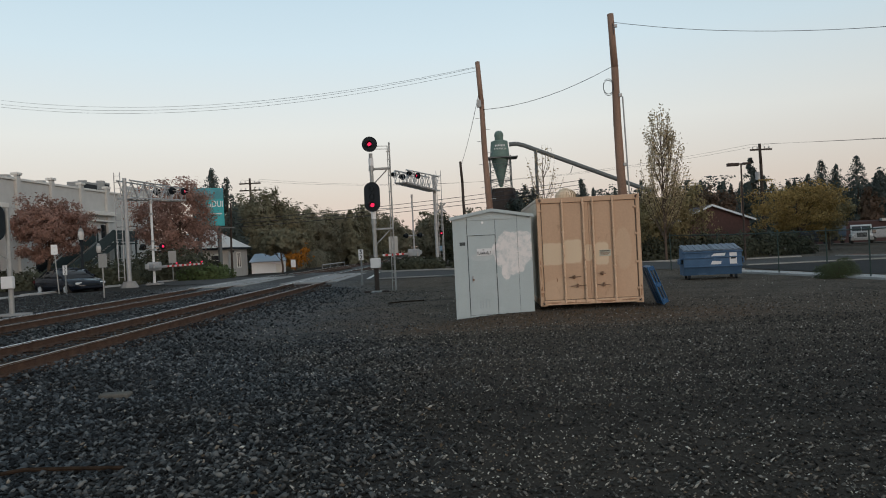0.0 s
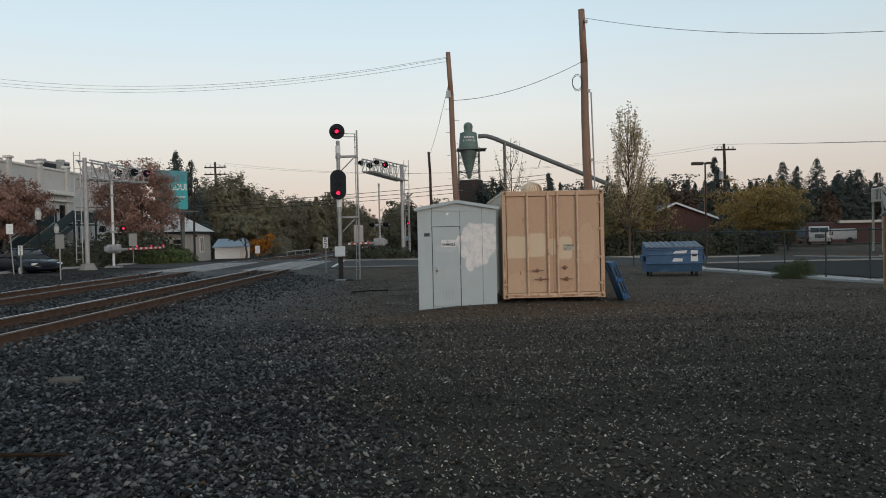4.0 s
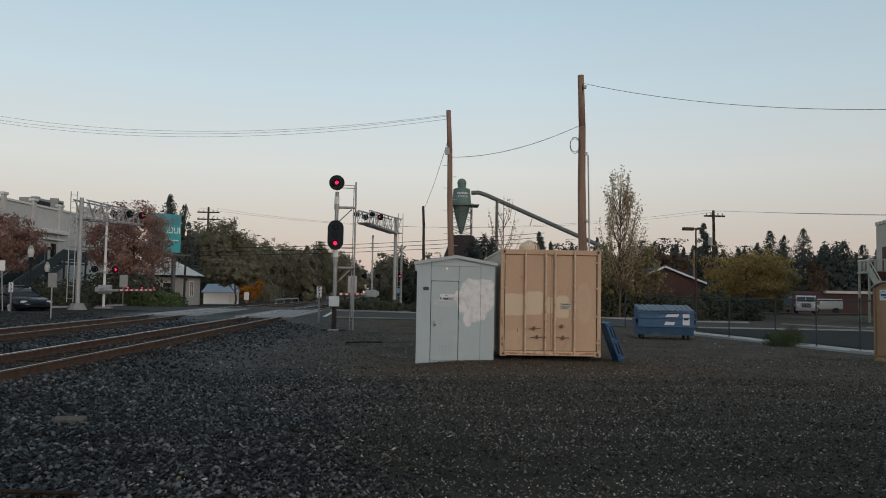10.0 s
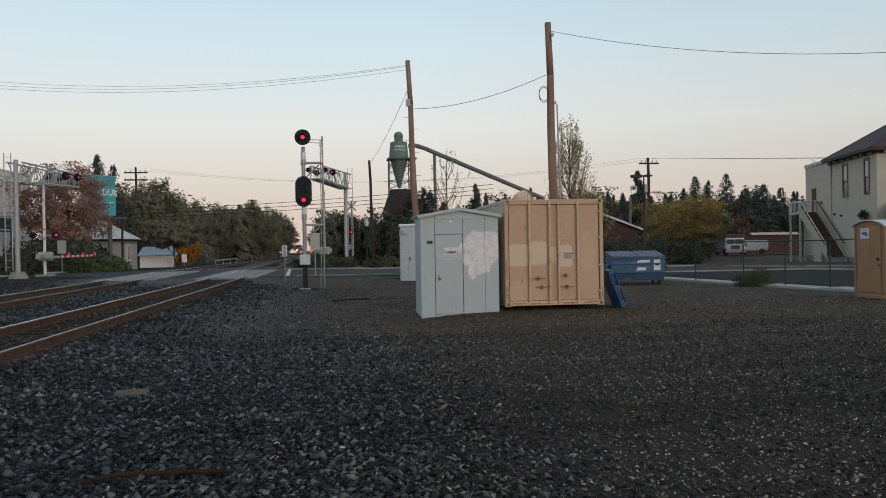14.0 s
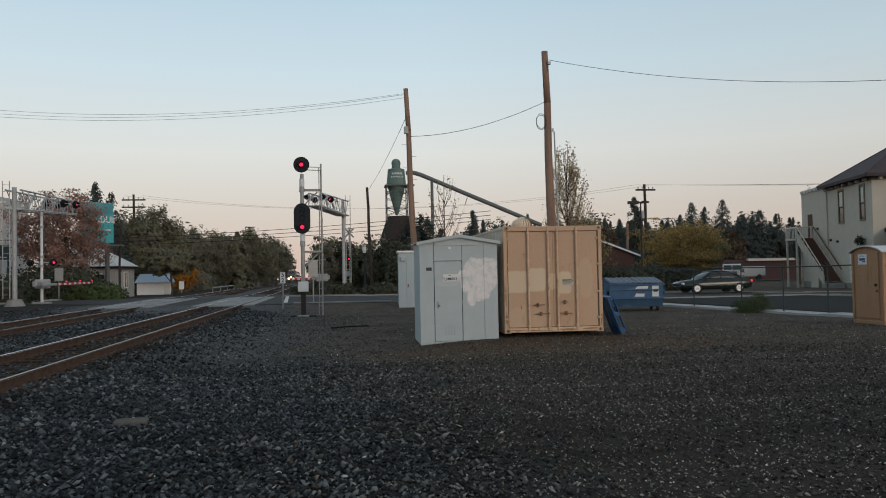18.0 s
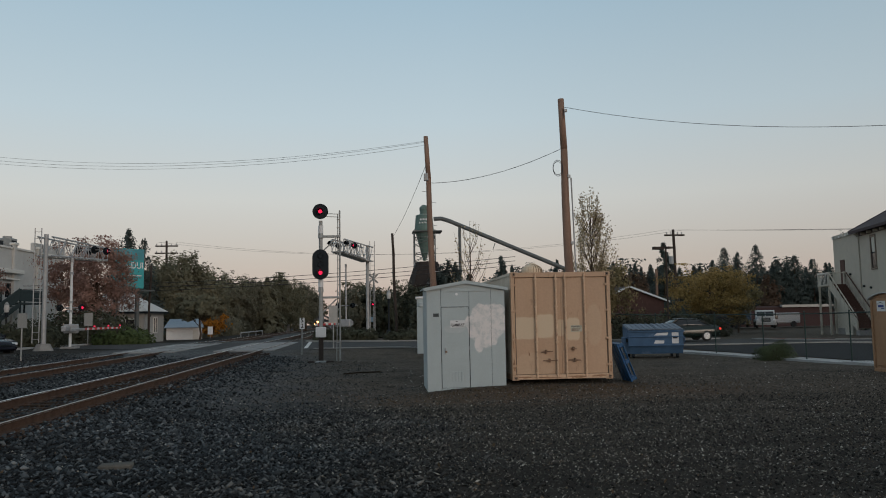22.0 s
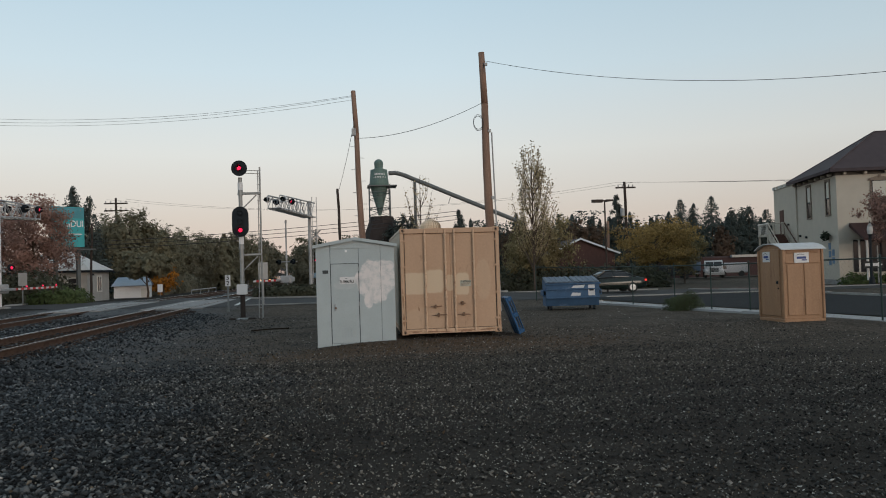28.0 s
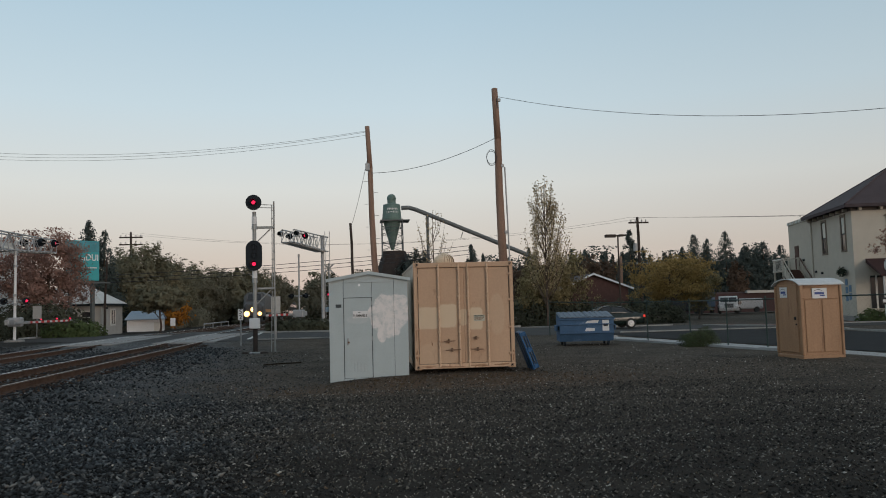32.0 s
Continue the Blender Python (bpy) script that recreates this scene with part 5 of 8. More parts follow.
tagged(mesh_part("road", verts, faces, M_ASPH2), "dark freshly paved side road", "road", kind="structure")
strip("kerb", [(13.0, 36.2), (21.2, 36.0), (22.3, 35.4), (22.9, 33.4), (23.2, 30.8), (24.2, 24.0), (27.0, 14.0)], 0.0, 0.2, -0.05, 0.08, M_PALEKERB, "pale concrete kerb round the street corner")
strip("pavement", [(23.4, 49.6), (24.2, 46.8), (25.4, 43.4), (27.4, 41.0), (31.0, 39.9), (40.0, 38.5)], 0.0, 0.3, -0.05, 0.07, M_PALEKERB, "pale concrete kerb of the paved strip")
strip("pavement", [(23.9, 49.7), (24.7, 47.0), (25.9, 43.8), (27.7, 41.5), (31.1, 40.4), (40.0, 39.0)], 0.0, 1.1, -0.05, 0.06, M_REDPAVE, "red-brown paved strip before the building")
strip("kerb", [(-6.0, 47.6), (-4.6, 46.7), (-1.0, 45.5), (3.0, 46.2), (8, 49.5), (14, 51.0), (22, 51.3)], 0.0, 0.2, -0.05, 0.1, M_PALEKERB, "concrete kerb along the far side of the street")
strip("kerb", [(-4.6, 36.6), (0, 36.4), (8, 36.2)], 0.0, 0.3, -0.05, 0.06, M_CONC, "low concrete kerb along the near side of the street")
strip("kerb", [(-22.4, 30.0), (-22.0, 37.1), (-21.6, 41.4), (-20.6, 45.8), (-19.6, 51.2)], 0.0, 0.45, -0.05, 0.1, M_KERB, "low concrete kerb along the near side of the street")
M_LINE = material("worn_white_line", (0.55, 0.55, 0.53), 0.8, var=0.2)
t = thing("road_marking", label="worn white stop line on the street", category="road marking", kind="structure")
part("stop_line", poly(BM(), [(-5.1, 37.2, gz(-5.1, 37.2) + 0.03), (-4.92, 37.2, gz(-4.92, 37.2) + 0.03), (-5.72, 49.5, gz(-5.72, 49.5) + 0.03), (-5.9, 49.5, gz(-5.9, 49.5) + 0.03)], (0, 0, 0.006)), M_LINE, t)


def fence():
    t = thing("chain_link_fence", label="dark green chain-link fence along the pavement", category="fence")
    posts = [(9.2, 35.2), (10.4, 32.3), (11.78, 29.5), (12.42, 26.94), (12.84, 24.9), (13.17, 22.93), (13.47, 20.6), (13.76, 17.6), (14.6, 14.8), (15.6, 11.8)]
    M = material("green_fence_paint", (0.03, 0.05, 0.045), 0.6, 0.3, var=0.2)
    h = 1.6
    for x, y in posts:
        z = gz(x, y)
        p = part("post", rod(BM(), (x, y, z - 0.2), (x, y, z + h + 0.06), 0.024, n=8), M, t)
        part("cap", rod(BM(), (x, y, z + h + 0.06), (x, y, z + h + 0.1), 0.04, 0.01, 8), M, p)
    for (xa, ya), (xb, yb) in zip(posts[:-1], posts[1:]):
        za, zb = gz(xa, ya), gz(xb, yb)
        part("top_rail", rod(BM(), (xa, ya, za + h), (xb, yb, zb + h), 0.02, n=6), M, t)
        L = math.hypot(xb - xa, yb - ya)
        n = int(L / 0.14)
        verts, faces = [], []
        nd = int(h / 0.14)

        def wireq(p, q, r=0.0011):
            i = len(verts)
            d = (q - p).normalized()
            s = Vector((d.z, 0, -d.x)).normalized() * r if abs(d.x) + abs(d.z) > 0.1 else Vector((r, 0, 0))
            u = d.cross(s).normalized() * r
            for o in (s, -s * 0.5 + u * 0.87, -s * 0.5 - u * 0.87):
                verts.append(tuple(p + o))
                verts.append(tuple(q + o))
            faces.extend([(i, i + 1, i + 3, i + 2), (i + 2, i + 3, i + 5, i + 4), (i + 4, i + 5, i + 1, i)])

        def P(u, v):
            return Vector((xa + (xb - xa) * u, ya + (yb - ya) * u, za + (zb - za) * u + v * h))
        for k in range(-nd, n):
            for sgn in (1, -1):
                u0, u1 = k / n, (k + nd) / n
                v0, v1 = 0.03, 1.0
                c0, c1 = max(u0, 0), min(u1, 1)
                if c1 <= c0:
                    continue
                w0, w1 = v0 + (c0 - u0) / (u1 - u0) * (v1 - v0), v0 + (c1 - u0) / (u1 - u0) * (v1 - v0)
                if sgn < 0:
                    w0, w1 = 1.03 - w0, 1.03 - w1
                wireq(P(c0, w0), P(c1, w1))
        mesh_part("mesh_panel", verts, faces, M, t, "chain-link wire mesh")


fence()

# ---- buildings ----
M_GLASS = material("dark_window_glass", (0.02, 0.022, 0.025), 0.08, 0.0, var=0.1, bump=0, spec=0.5)
M_TRIMW = material("pale_trim", (0.62, 0.6, 0.56), 0.7, var=0.06)
M_STAIRW = material("red_brown_steps", (0.09, 0.045, 0.034), 0.8, var=0.25)
M_DKGREEN = material("dark_green_steel", (0.03, 0.045, 0.045), 0.6, var=0.2)
M_METALROOF = material("white_metal_roof", (0.54, 0.52, 0.49), 0.55, 0.1, var=0.08, scale=2)
M_BRICK = material("red_brick", (0.105, 0.053, 0.044), 0.9, var=0.3, scale=4)
M_AWN = material("maroon_awning", (0.042, 0.019, 0.019), 0.7, var=0.2)


def window(parent, x0, x1, z0, z1, y=0.0, frame=None, split=True, label=""):
    frame = frame or M_TRIMW
    w = part("window", box(BM(), x0, x1, y - 0.035, y + 0.03, z0, z1), M_GLASS, parent, label)
    f = 0.07
    for a, b, c, d in ((x0 - f, x1 + f, z1, z1 + f * 1.4), (x0 - f, x1 + f, z0 - f, z0), (x0 - f, x0, z0, z1), (x1, x1 + f, z0, z1)):
        part("window_frame", box(BM(), a, b, y - 0.06, y + 0.02, c, d, 0.006), frame, w)
    if split:
        zm = (z0 + z1) / 2
        part("sash_bar", box(BM(), x0, x1, y - 0.05, y - 0.03, zm - 0.03, zm + 0.03), frame, w)
    return w


# pale sheets paint the bright sky's reflection onto the upper sashes
M_SKYPANE = material("painted_sky_reflection", (0.55, 0.53, 0.46), 0.6, var=0.06, bump=0)
M_BROWNTRIM = material("brown_window_trim", (0.2, 0.16, 0.125), 0.7, var=0.12)
# frieze colour darkened to hold the shade under the eaves
M_SHADEBOARD = material("eave_shade_frieze", (0.12, 0.105, 0.09), 0.8, var=0.15)
M_BASKET = material("dark_basket_leaves", (0.03, 0.04, 0.025), 0.8, var=0.3)


def house_right():
    t = thing("building", (33.84, 48.4, 0.159), -14.4, "cream two-storey clapboard building with a dark red hip roof", "building")
    W, D, D2, H = 16.0, 8.4, 13.7, 7.45
    # side wall lies along local y at x = 0, the front along local x at y = 0
    part("wall", box(BM(), 0, W, 0, 0.25, 0, H), M_CREAM, t)
    part("wall", box(BM(), 0, 0.25, 0.25, D2, 0, H), M_CREAM, t)
    part("wall", box(BM(), W - 0.25, W, 0.25, D2, 0, H), M_CREAM, t)
    part("wall", box(BM(), 0.25, W - 0.25, D2 - 0.25, D2, 0, H), M_CREAM, t)
    part("plinth", box(BM(), -0.03, W + 0.03, -0.03, D2 + 0.03, -0.9, 0.0), M_CONC, t)
    part("parapet", box(BM(), -0.06, W, D + 0.02, D2 + 0.06, H, H + 0.28, 0.02), M_CREAM, t)
    for i in range(7):
        part("dentil", box(BM(), -0.16, -0.06, D + 0.4 + i * 0.75, D + 0.56 + i * 0.75, H - 0.02, H + 0.2), M_TRIMW, t)
    part("flat_roof", box(BM(), 0.3, W - 0.3, D, D2 - 0.3, H, H + 0.1), M_ROOF, t)
    # hip roof
    o, e = 0.55, H + 0.12
    rx0, rx1, ry, rz = 4.2, W - 4.2, 4.0, H + 3.2
    A, B, C, Dd = (-o, -o, e), (W + o, -o, e), (W + o, D + 0.1, e), (-o, D + 0.1, e)
    R0, R1 = (rx0, ry, rz), (rx1, ry, rz)
    bm = BM()
    for f in ((A, B, R1, R0), (B, C, R1), (C, Dd, R0, R1), (Dd, A, R0)):
        poly(bm, f)
    poly(bm, [Dd, C, B, A])
    roof = part("roof", bm, M_ROOF, t)
    for a, b in ((A, R0), (R0, R1), (Dd, R0)):
        part("ridge_cap", rod(BM(), a, b, 0.06, n=6), M_ROOF, roof)
    part("eave_board", box(BM(), -o, W + o, -o - 0.02, -o + 0.05, e - 0.22, e - 0.005), M_ROOF, t)
    part("eave_board", box(BM(), -o - 0.02, -o + 0.05, -o, D, e - 0.22, e - 0.005), M_ROOF, t)
    for i in range(12):
        part("bracket", box(BM(), 0.4 + i * 1.3, 0.58 + i * 1.3, -0.3, 0, e - 0.4, e - 0.22), M_CREAM, t)
    for i in range(7):
        part("bracket", box(BM(), -0.3, 0, 0.6 + i * 1.2, 0.74 + i * 1.2, e - 0.4, e - 0.22), M_CREAM, t)
    # side windows: narrow pairs of sashes
    for y0, y1 in ((1.15, 1.85), (4.8, 5.6)):
        w = part("window", box(BM(), -0.01, 0.02, y0, y1, 4.55, 6.9), M_GLASS, t, "tall narrow sash window with a painted sky reflection")
        part("sash_reflection", box(BM(), -0.018, -0.01, y0 + 0.16, y1 - 0.1, 5.72, 6.82), M_SKYPANE, w, "pale sheet painted as the sky's reflection in the upper sash")
        for a, b, c, d in ((y0 - 0.09, y1 + 0.09, 6.9, 7.04), (y0 - 0.11, y1 + 0.11, 4.44, 4.55), (y0 - 0.09, y0, 4.55, 6.9), (y1, y1 + 0.09, 4.55, 6.9)):
            part("window_frame", box(BM(), -0.07, 0.02, a, b, c, d, 0.006), M_BROWNTRIM, w)
        part("sash_bar", box(BM(), -0.04, -0.018, y0, y1, 5.65, 5.73), M_BLACK, w)
    for x in (2.2, 6.2, 10.2):
        w = window(t, x, x + 1.0, 4.4, 6.7, 0.0, M_BROWNTRIM, True, "arched sash window with a painted sky reflection")
        part("sash_reflection", box(BM(), x + 0.08, x + 0.92, -0.042, -0.035, 5.62, 6.66), M_SKYPANE, w, "pale sheet painted as the sky's reflection in the upper sash")
        part("arch_hood", poly(BM(), [(x + 0.5 + 0.72 * math.cos(a * math.pi / 8), -0.1, 6.7 + 0.28 * math.sin(a * math.pi / 8)) for a in range(9)], (0, 0.1, 0)), M_BROWNTRIM, w)
        part("keystone", box(BM(), x + 0.42, x + 0.58, -0.13, -0.1, 6.86, 7.1, 0.02), M_BROWNTRIM, w)
    part("frieze", box(BM(), -0.02, W, -0.03, 0.0, H - 0.3, H), M_SHADEBOARD, t, "frieze board with the shade of the eaves in its dark colour")
    part("frieze", box(BM(), -0.03, 0.0, 0.0, D, H - 0.3, H), M_SHADEBOARD, t, "frieze board with the shade of the eaves in its dark colour")
    lan = part("wall_basket", box(BM(), -0.45, 0.0, 1.5, 1.56, 3.12, 3.18), M_BLACK, t, "dark hanging basket on a bracket")
    rs = np.random.RandomState(31)
    quads("basket_leaves", rs.normal(size=(420, 3)) * np.array([0.1, 0.19, 0.12]) + np.array([-0.3, 1.5, 3.05]), 32, 0.09, M_BASKET, lan)
    for k in range(26):
        z = 0.35 + k * 0.27
        part("clapboard", box(BM(), 0.02, W, -0.012, 0.0, z, z + 0.018), M_CREAM, t)
    # awning, and a dark glass sheet on the wall for the shade beneath it
    part("awning_shade_sheet", box(BM(), 0.9, W - 0.4, -0.045, -0.036, 0.5, 2.7), M_GLASS, t, "dark glass sheet for the shade under the awning")
    part("awning", poly(BM(), [(0.7, 0.0, 3.85), (0.7, -2.3, 2.75), (0.7, -2.3, 2.6), (0.7, 0.0, 3.6)], (W - 0.7, 0, 0)), M_AWN, t, "dark red sloping awning roof")
    for i in range(6):
        part("awning_post", rod(BM(), (0.9 + 2.6 * i, -2.2, 0), (0.9 + 2.6 * i, -2.2, 2.65), 0.08, n=8), M_TRIMW, t)
    for i in range(6):
        part("shop_mullion", box(BM(), 1.2 + 2.4 * i, 1.32 + 2.4 * i, -0.06, -0.045, 0.5, 2.7), M_TRIMW, t)
    # posters, vents and lamp on the side
    M_POST = material("blue_poster", (0.12, 0.2, 0.3), 0.6, var=0.3, scale=6)
    for y, z in ((1.35, 1.0), (1.35, 1.55), (1.35, 2.1), (0.75, 1.1), (0.75, 1.65)):
        part("poster", box(BM(), -0.02, 0.0, y, y + 0.42, z, z + 0.45), M_POST, t, "small blue poster")
    for y, z in ((9.9, 4.25), (7.2, 3.2), (5.9, 3.05)):
        part("vent_cap", box(BM(), -0.12, 0.0, y, y + 0.2, z, z + 0.16, 0.02), M_BLACK, t)
    part("downpipe", rod(BM(), (-0.06, 7.9, 0), (-0.06, 7.9, H), 0.05, n=6), M_CREAM, t)
    part("entry_door", box(BM(), -0.04, 0.0, 11.2, 12.2, 3.6, 5.6), M_STAIRW, t, "upstairs door")
    part("ground_door", box(BM(), -0.04, 0.0, 3.0, 3.9, 0.05, 2.1), M_TRIMW, t, "pale ground-floor door")
    return t


BIG = Matrix.Diagonal((1.032, 1.032, 1.006, 1))
house_right().matrix_basis @= BIG


def stairs_right():
    t = thing("staircase", (33.84, 48.4, 0.159), -14.4, "outside wooden staircase with pale railings and red-brown steps", "staircase")
    # landing outside the wall at local x < 0
    part("landing", box(BM(), -1.5, -0.15, 10.6, 13.4, 3.45, 3.6), M_CREAM, t)
    part("stair_closet", box(BM(), -1.0, -0.2, 7.4, 9.0, -0.7, 1.5, 0.02), M_CREAM, t)
    for x in (-1.4, -0.25):
        for y in (10.8, 13.2):
            part("landing_post", box(BM(), x - 0.07, x + 0.07, y - 0.07, y + 0.07, -0.7, 4.6), M_CREAM, t)
    part("stair_foot", box(BM(), -1.5, -0.15, 4.6, 5.3, -0.9, -0.02), M_CONC, t)
    n = 19
    for i in range(n):
        y1 = 10.6 - i * 0.29
        z = 3.45 - i * 0.182
        part("step", box(BM(), -1.38, -0.2, y1 - 0.31, y1, z - 0.05, z), M_STAIRW, t)
        part("riser", box(BM(), -1.38, -0.2, y1 - 0.02, y1, z, z + 0.13), M_STAIRW, t)
    ye = 10.6 - n * 0.29
    for x in (-1.45, -0.16):
        outer = x < -1
        part("stringer", poly(BM(), [(x, 10.6, 4.0 if outer else 3.5), (x, 10.6, 3.2), (x, ye, -0.15), (x, ye, 0.65 if outer else 0.15)], (0.08, 0, 0)), M_CREAM, t)
        part("handrail", rod(BM(), (x, 10.6, 4.5), (x, ye, 1.0), 0.045, n=6), M_CREAM if outer else M_STAIRW, t)
        for i in range(8):
            y = 10.6 - i * (10.6 - ye) / 7
            z = 3.6 - i * 3.5 / 7
            part("baluster", rod(BM(), (x, y, z), (x, y, z + 0.95), 0.025, n=6), M_CREAM, t)
    for y in (10.6, 13.4):
        part("landing_rail", rod(BM(), (-1.45, y, 4.5), (-0.2, y, 4.5), 0.04, n=6), M_CREAM, t)
    part("landing_rail", rod(BM(), (-1.45, 10.6, 4.5), (-1.45, 13.4, 4.5), 0.05, n=6), M_TRIMW, t)
    for i in range(9):
        part("baluster", rod(BM(), (-1.45, 10.7 + 0.33 * i, 3.6), (-1.45, 10.7 + 0.33 * i, 4.5), 0.025, n=5), M_TRIMW, t)
    return t


stairs_right().matrix_basis @= BIG


def building_left():
    t = thing("building", (-32.5, 38.0, 0.0), 0, "large grey stucco building with a stepped parapet and outside stairs", "building")
    L, H = 40.0, 8.15
    part("wall", box(BM(), -0.3, 0.0, 0, L, 0, H), M_STUCCO, t)
    part("wall", box(BM(), -18, -0.3, L - 0.3, L, 0, H), M_STUCCO, t)
    part("wall", box(BM(), -18, -0.3, 0, 0.3, 0, H), M_STUCCO, t)
    part("wall", box(BM(), -18.3, -18, 0, L, 0, H), M_STUCCO, t)
    part("roof", box(BM(), -18, -0.3, 0.3, L - 0.3, H - 0.6, H - 0.4), M_ROOF, t)
    part("cornice", box(BM(), -0.3, 0.12, 0, L, H - 0.15, H + 0.03, 0.02), M_TRIMW, t)
    for i in range(9):
        y = 2.0 + i * 4.55
        p = part("pilaster", box(BM(), 0.0, 0.22, y + 0.1, y + 0.6, 0, H + 0.22, 0.02), M_STUCCO, t)
        part("pilaster_cap", box(BM(), -0.2, 0.32, y, y + 0.7, H + 0.22, H + 0.42, 0.03), M_TRIMW, p)
    for y in (10.0, 26.4):
        part("entablature", box(BM(), 0.0, 0.55, y - 0.3, y + 4.2, 5.9, 6.25, 0.04), M_TRIMW, t)
        part("entablature", box(BM(), 0.0, 0.35, y, y + 3.9, 5.35, 5.5, 0.03), M_TRIMW, t)
    part("raised_parapet", box(BM(), -0.3, 0.05, L - 6.5, L, H, H + 0.8), M_STUCCO, t)
    for y in (28.4,):
        part("upper_door", box(BM(), -0.02, 0.03, y, y + 0.95, 3.9, 5.1), M_GLASS, t, "dark upstairs door")
        part("door_lamp", box(BM(), 0.0, 0.3, y - 0.7, y - 0.45, 4.5, 4.75, 0.03), M_BLACK, t)
    for y in (6.0, 15.5, 20.0):
        w = part("window", box(BM(), -0.02, 0.03, y, y + 1.4, 3.9, 5.5), M_GLASS, t)
        part("window_frame", box(BM(), 0.0, 0.08, y - 0.12, y + 1.52, 5.5, 5.62), M_TRIMW, w)
        part("window_sill", box(BM(), 0.0, 0.12, y - 0.12, y + 1.52, 3.78, 3.9), M_TRIMW, w)
    for y in (4.0, 11.0, 18.0):
        part("window", box(BM(), -0.02, 0.03, y, y + 2.6, 0.6, 2.6), M_GLASS, t)


building_left()


def roof_units():
    for x, y, w, d, h in ((-36.5, 57.2, 1.5, 1.6, 1.0), (-36.5, 61.6, 1.5, 2.6, 0.95), (-36.5, 68.5, 1.5, 2.8, 1.55), (-36.3, 72.7, 1.2, 1.3, 1.8)):
        t = thing("rooftop_unit", (x, y, 7.75), 0, "grey rooftop air-handling unit behind the parapet", "rooftop unit", "rooftop units")
        part("cabinet", box(BM(), 0, w, 0, d, 0, h, 0.03), M_ALU2, t)
        part("fan_cowl", rod(BM(), (w / 2, d / 2, h), (w / 2, d / 2, h + 0.2), 0.4, n=14), M_ALU2, t)
        part("grille", box(BM(), w, w + 0.02, 0.2, d - 0.2, 0.2, h - 0.2), M_BLACK, t)


roof_units()


def stairs_left():
    t = thing("staircase", (-32.2, 0, 0.0), 0, "dark steel outside staircase with mesh railings", "staircase")
    y0, y1, z1 = 55.9, 64.3, 3.4
    part("landing", box(BM(), 0.2, 1.9, y1, y1 + 4.5, z1 - 0.12, z1), M_DKGREEN, t)
    n = 20
    for i in range(n):
        y = y0 + (y1 - y0) * i / n
        z = z1 * (i + 1) / n
        part("step", box(BM(), 0.3, 1.8, y, y + 0.42, z - 0.06, z), M_DKGREEN, t)
    for x in (0.22, 1.82):
        part("stringer", poly(BM(), [(x, y0, -0.1), (x, y0, 0.25), (x, y1, z1), (x, y1, z1 - 0.4)], (0.06, 0, 0)), M_DKGREEN, t)
        part("railing", poly(BM(), [(x, y0, 0.4), (x, y0, 1.15), (x, y1, z1 + 1.05), (x, y1, z1 + 0.2)], (0.03, 0, 0)), M_DKGREEN, t, "dark mesh railing panel")
        part("handrail", rod(BM(), (x, y0, 1.2), (x, y1, z1 + 1.1), 0.05, n=6), M_DKGREEN, t)
    part("railing", box(BM(), 1.84, 1.87, y1, y1 + 4.5, z1 + 0.1, z1 + 1.05), M_DKGREEN, t, "dark mesh railing panel")
    for x in (0.3, 1.8):
        for y in (y1 + 0.2, y1 + 4.3):
            part("post", box(BM(), x - 0.06, x + 0.06, y - 0.06, y + 0.06, 0, z1 + 1.1), M_DKGREEN, t)


stairs_left()


M_BLUEROOF = material("pale_blue_roofing", (0.3, 0.36, 0.42), 0.7, var=0.12, scale=2)


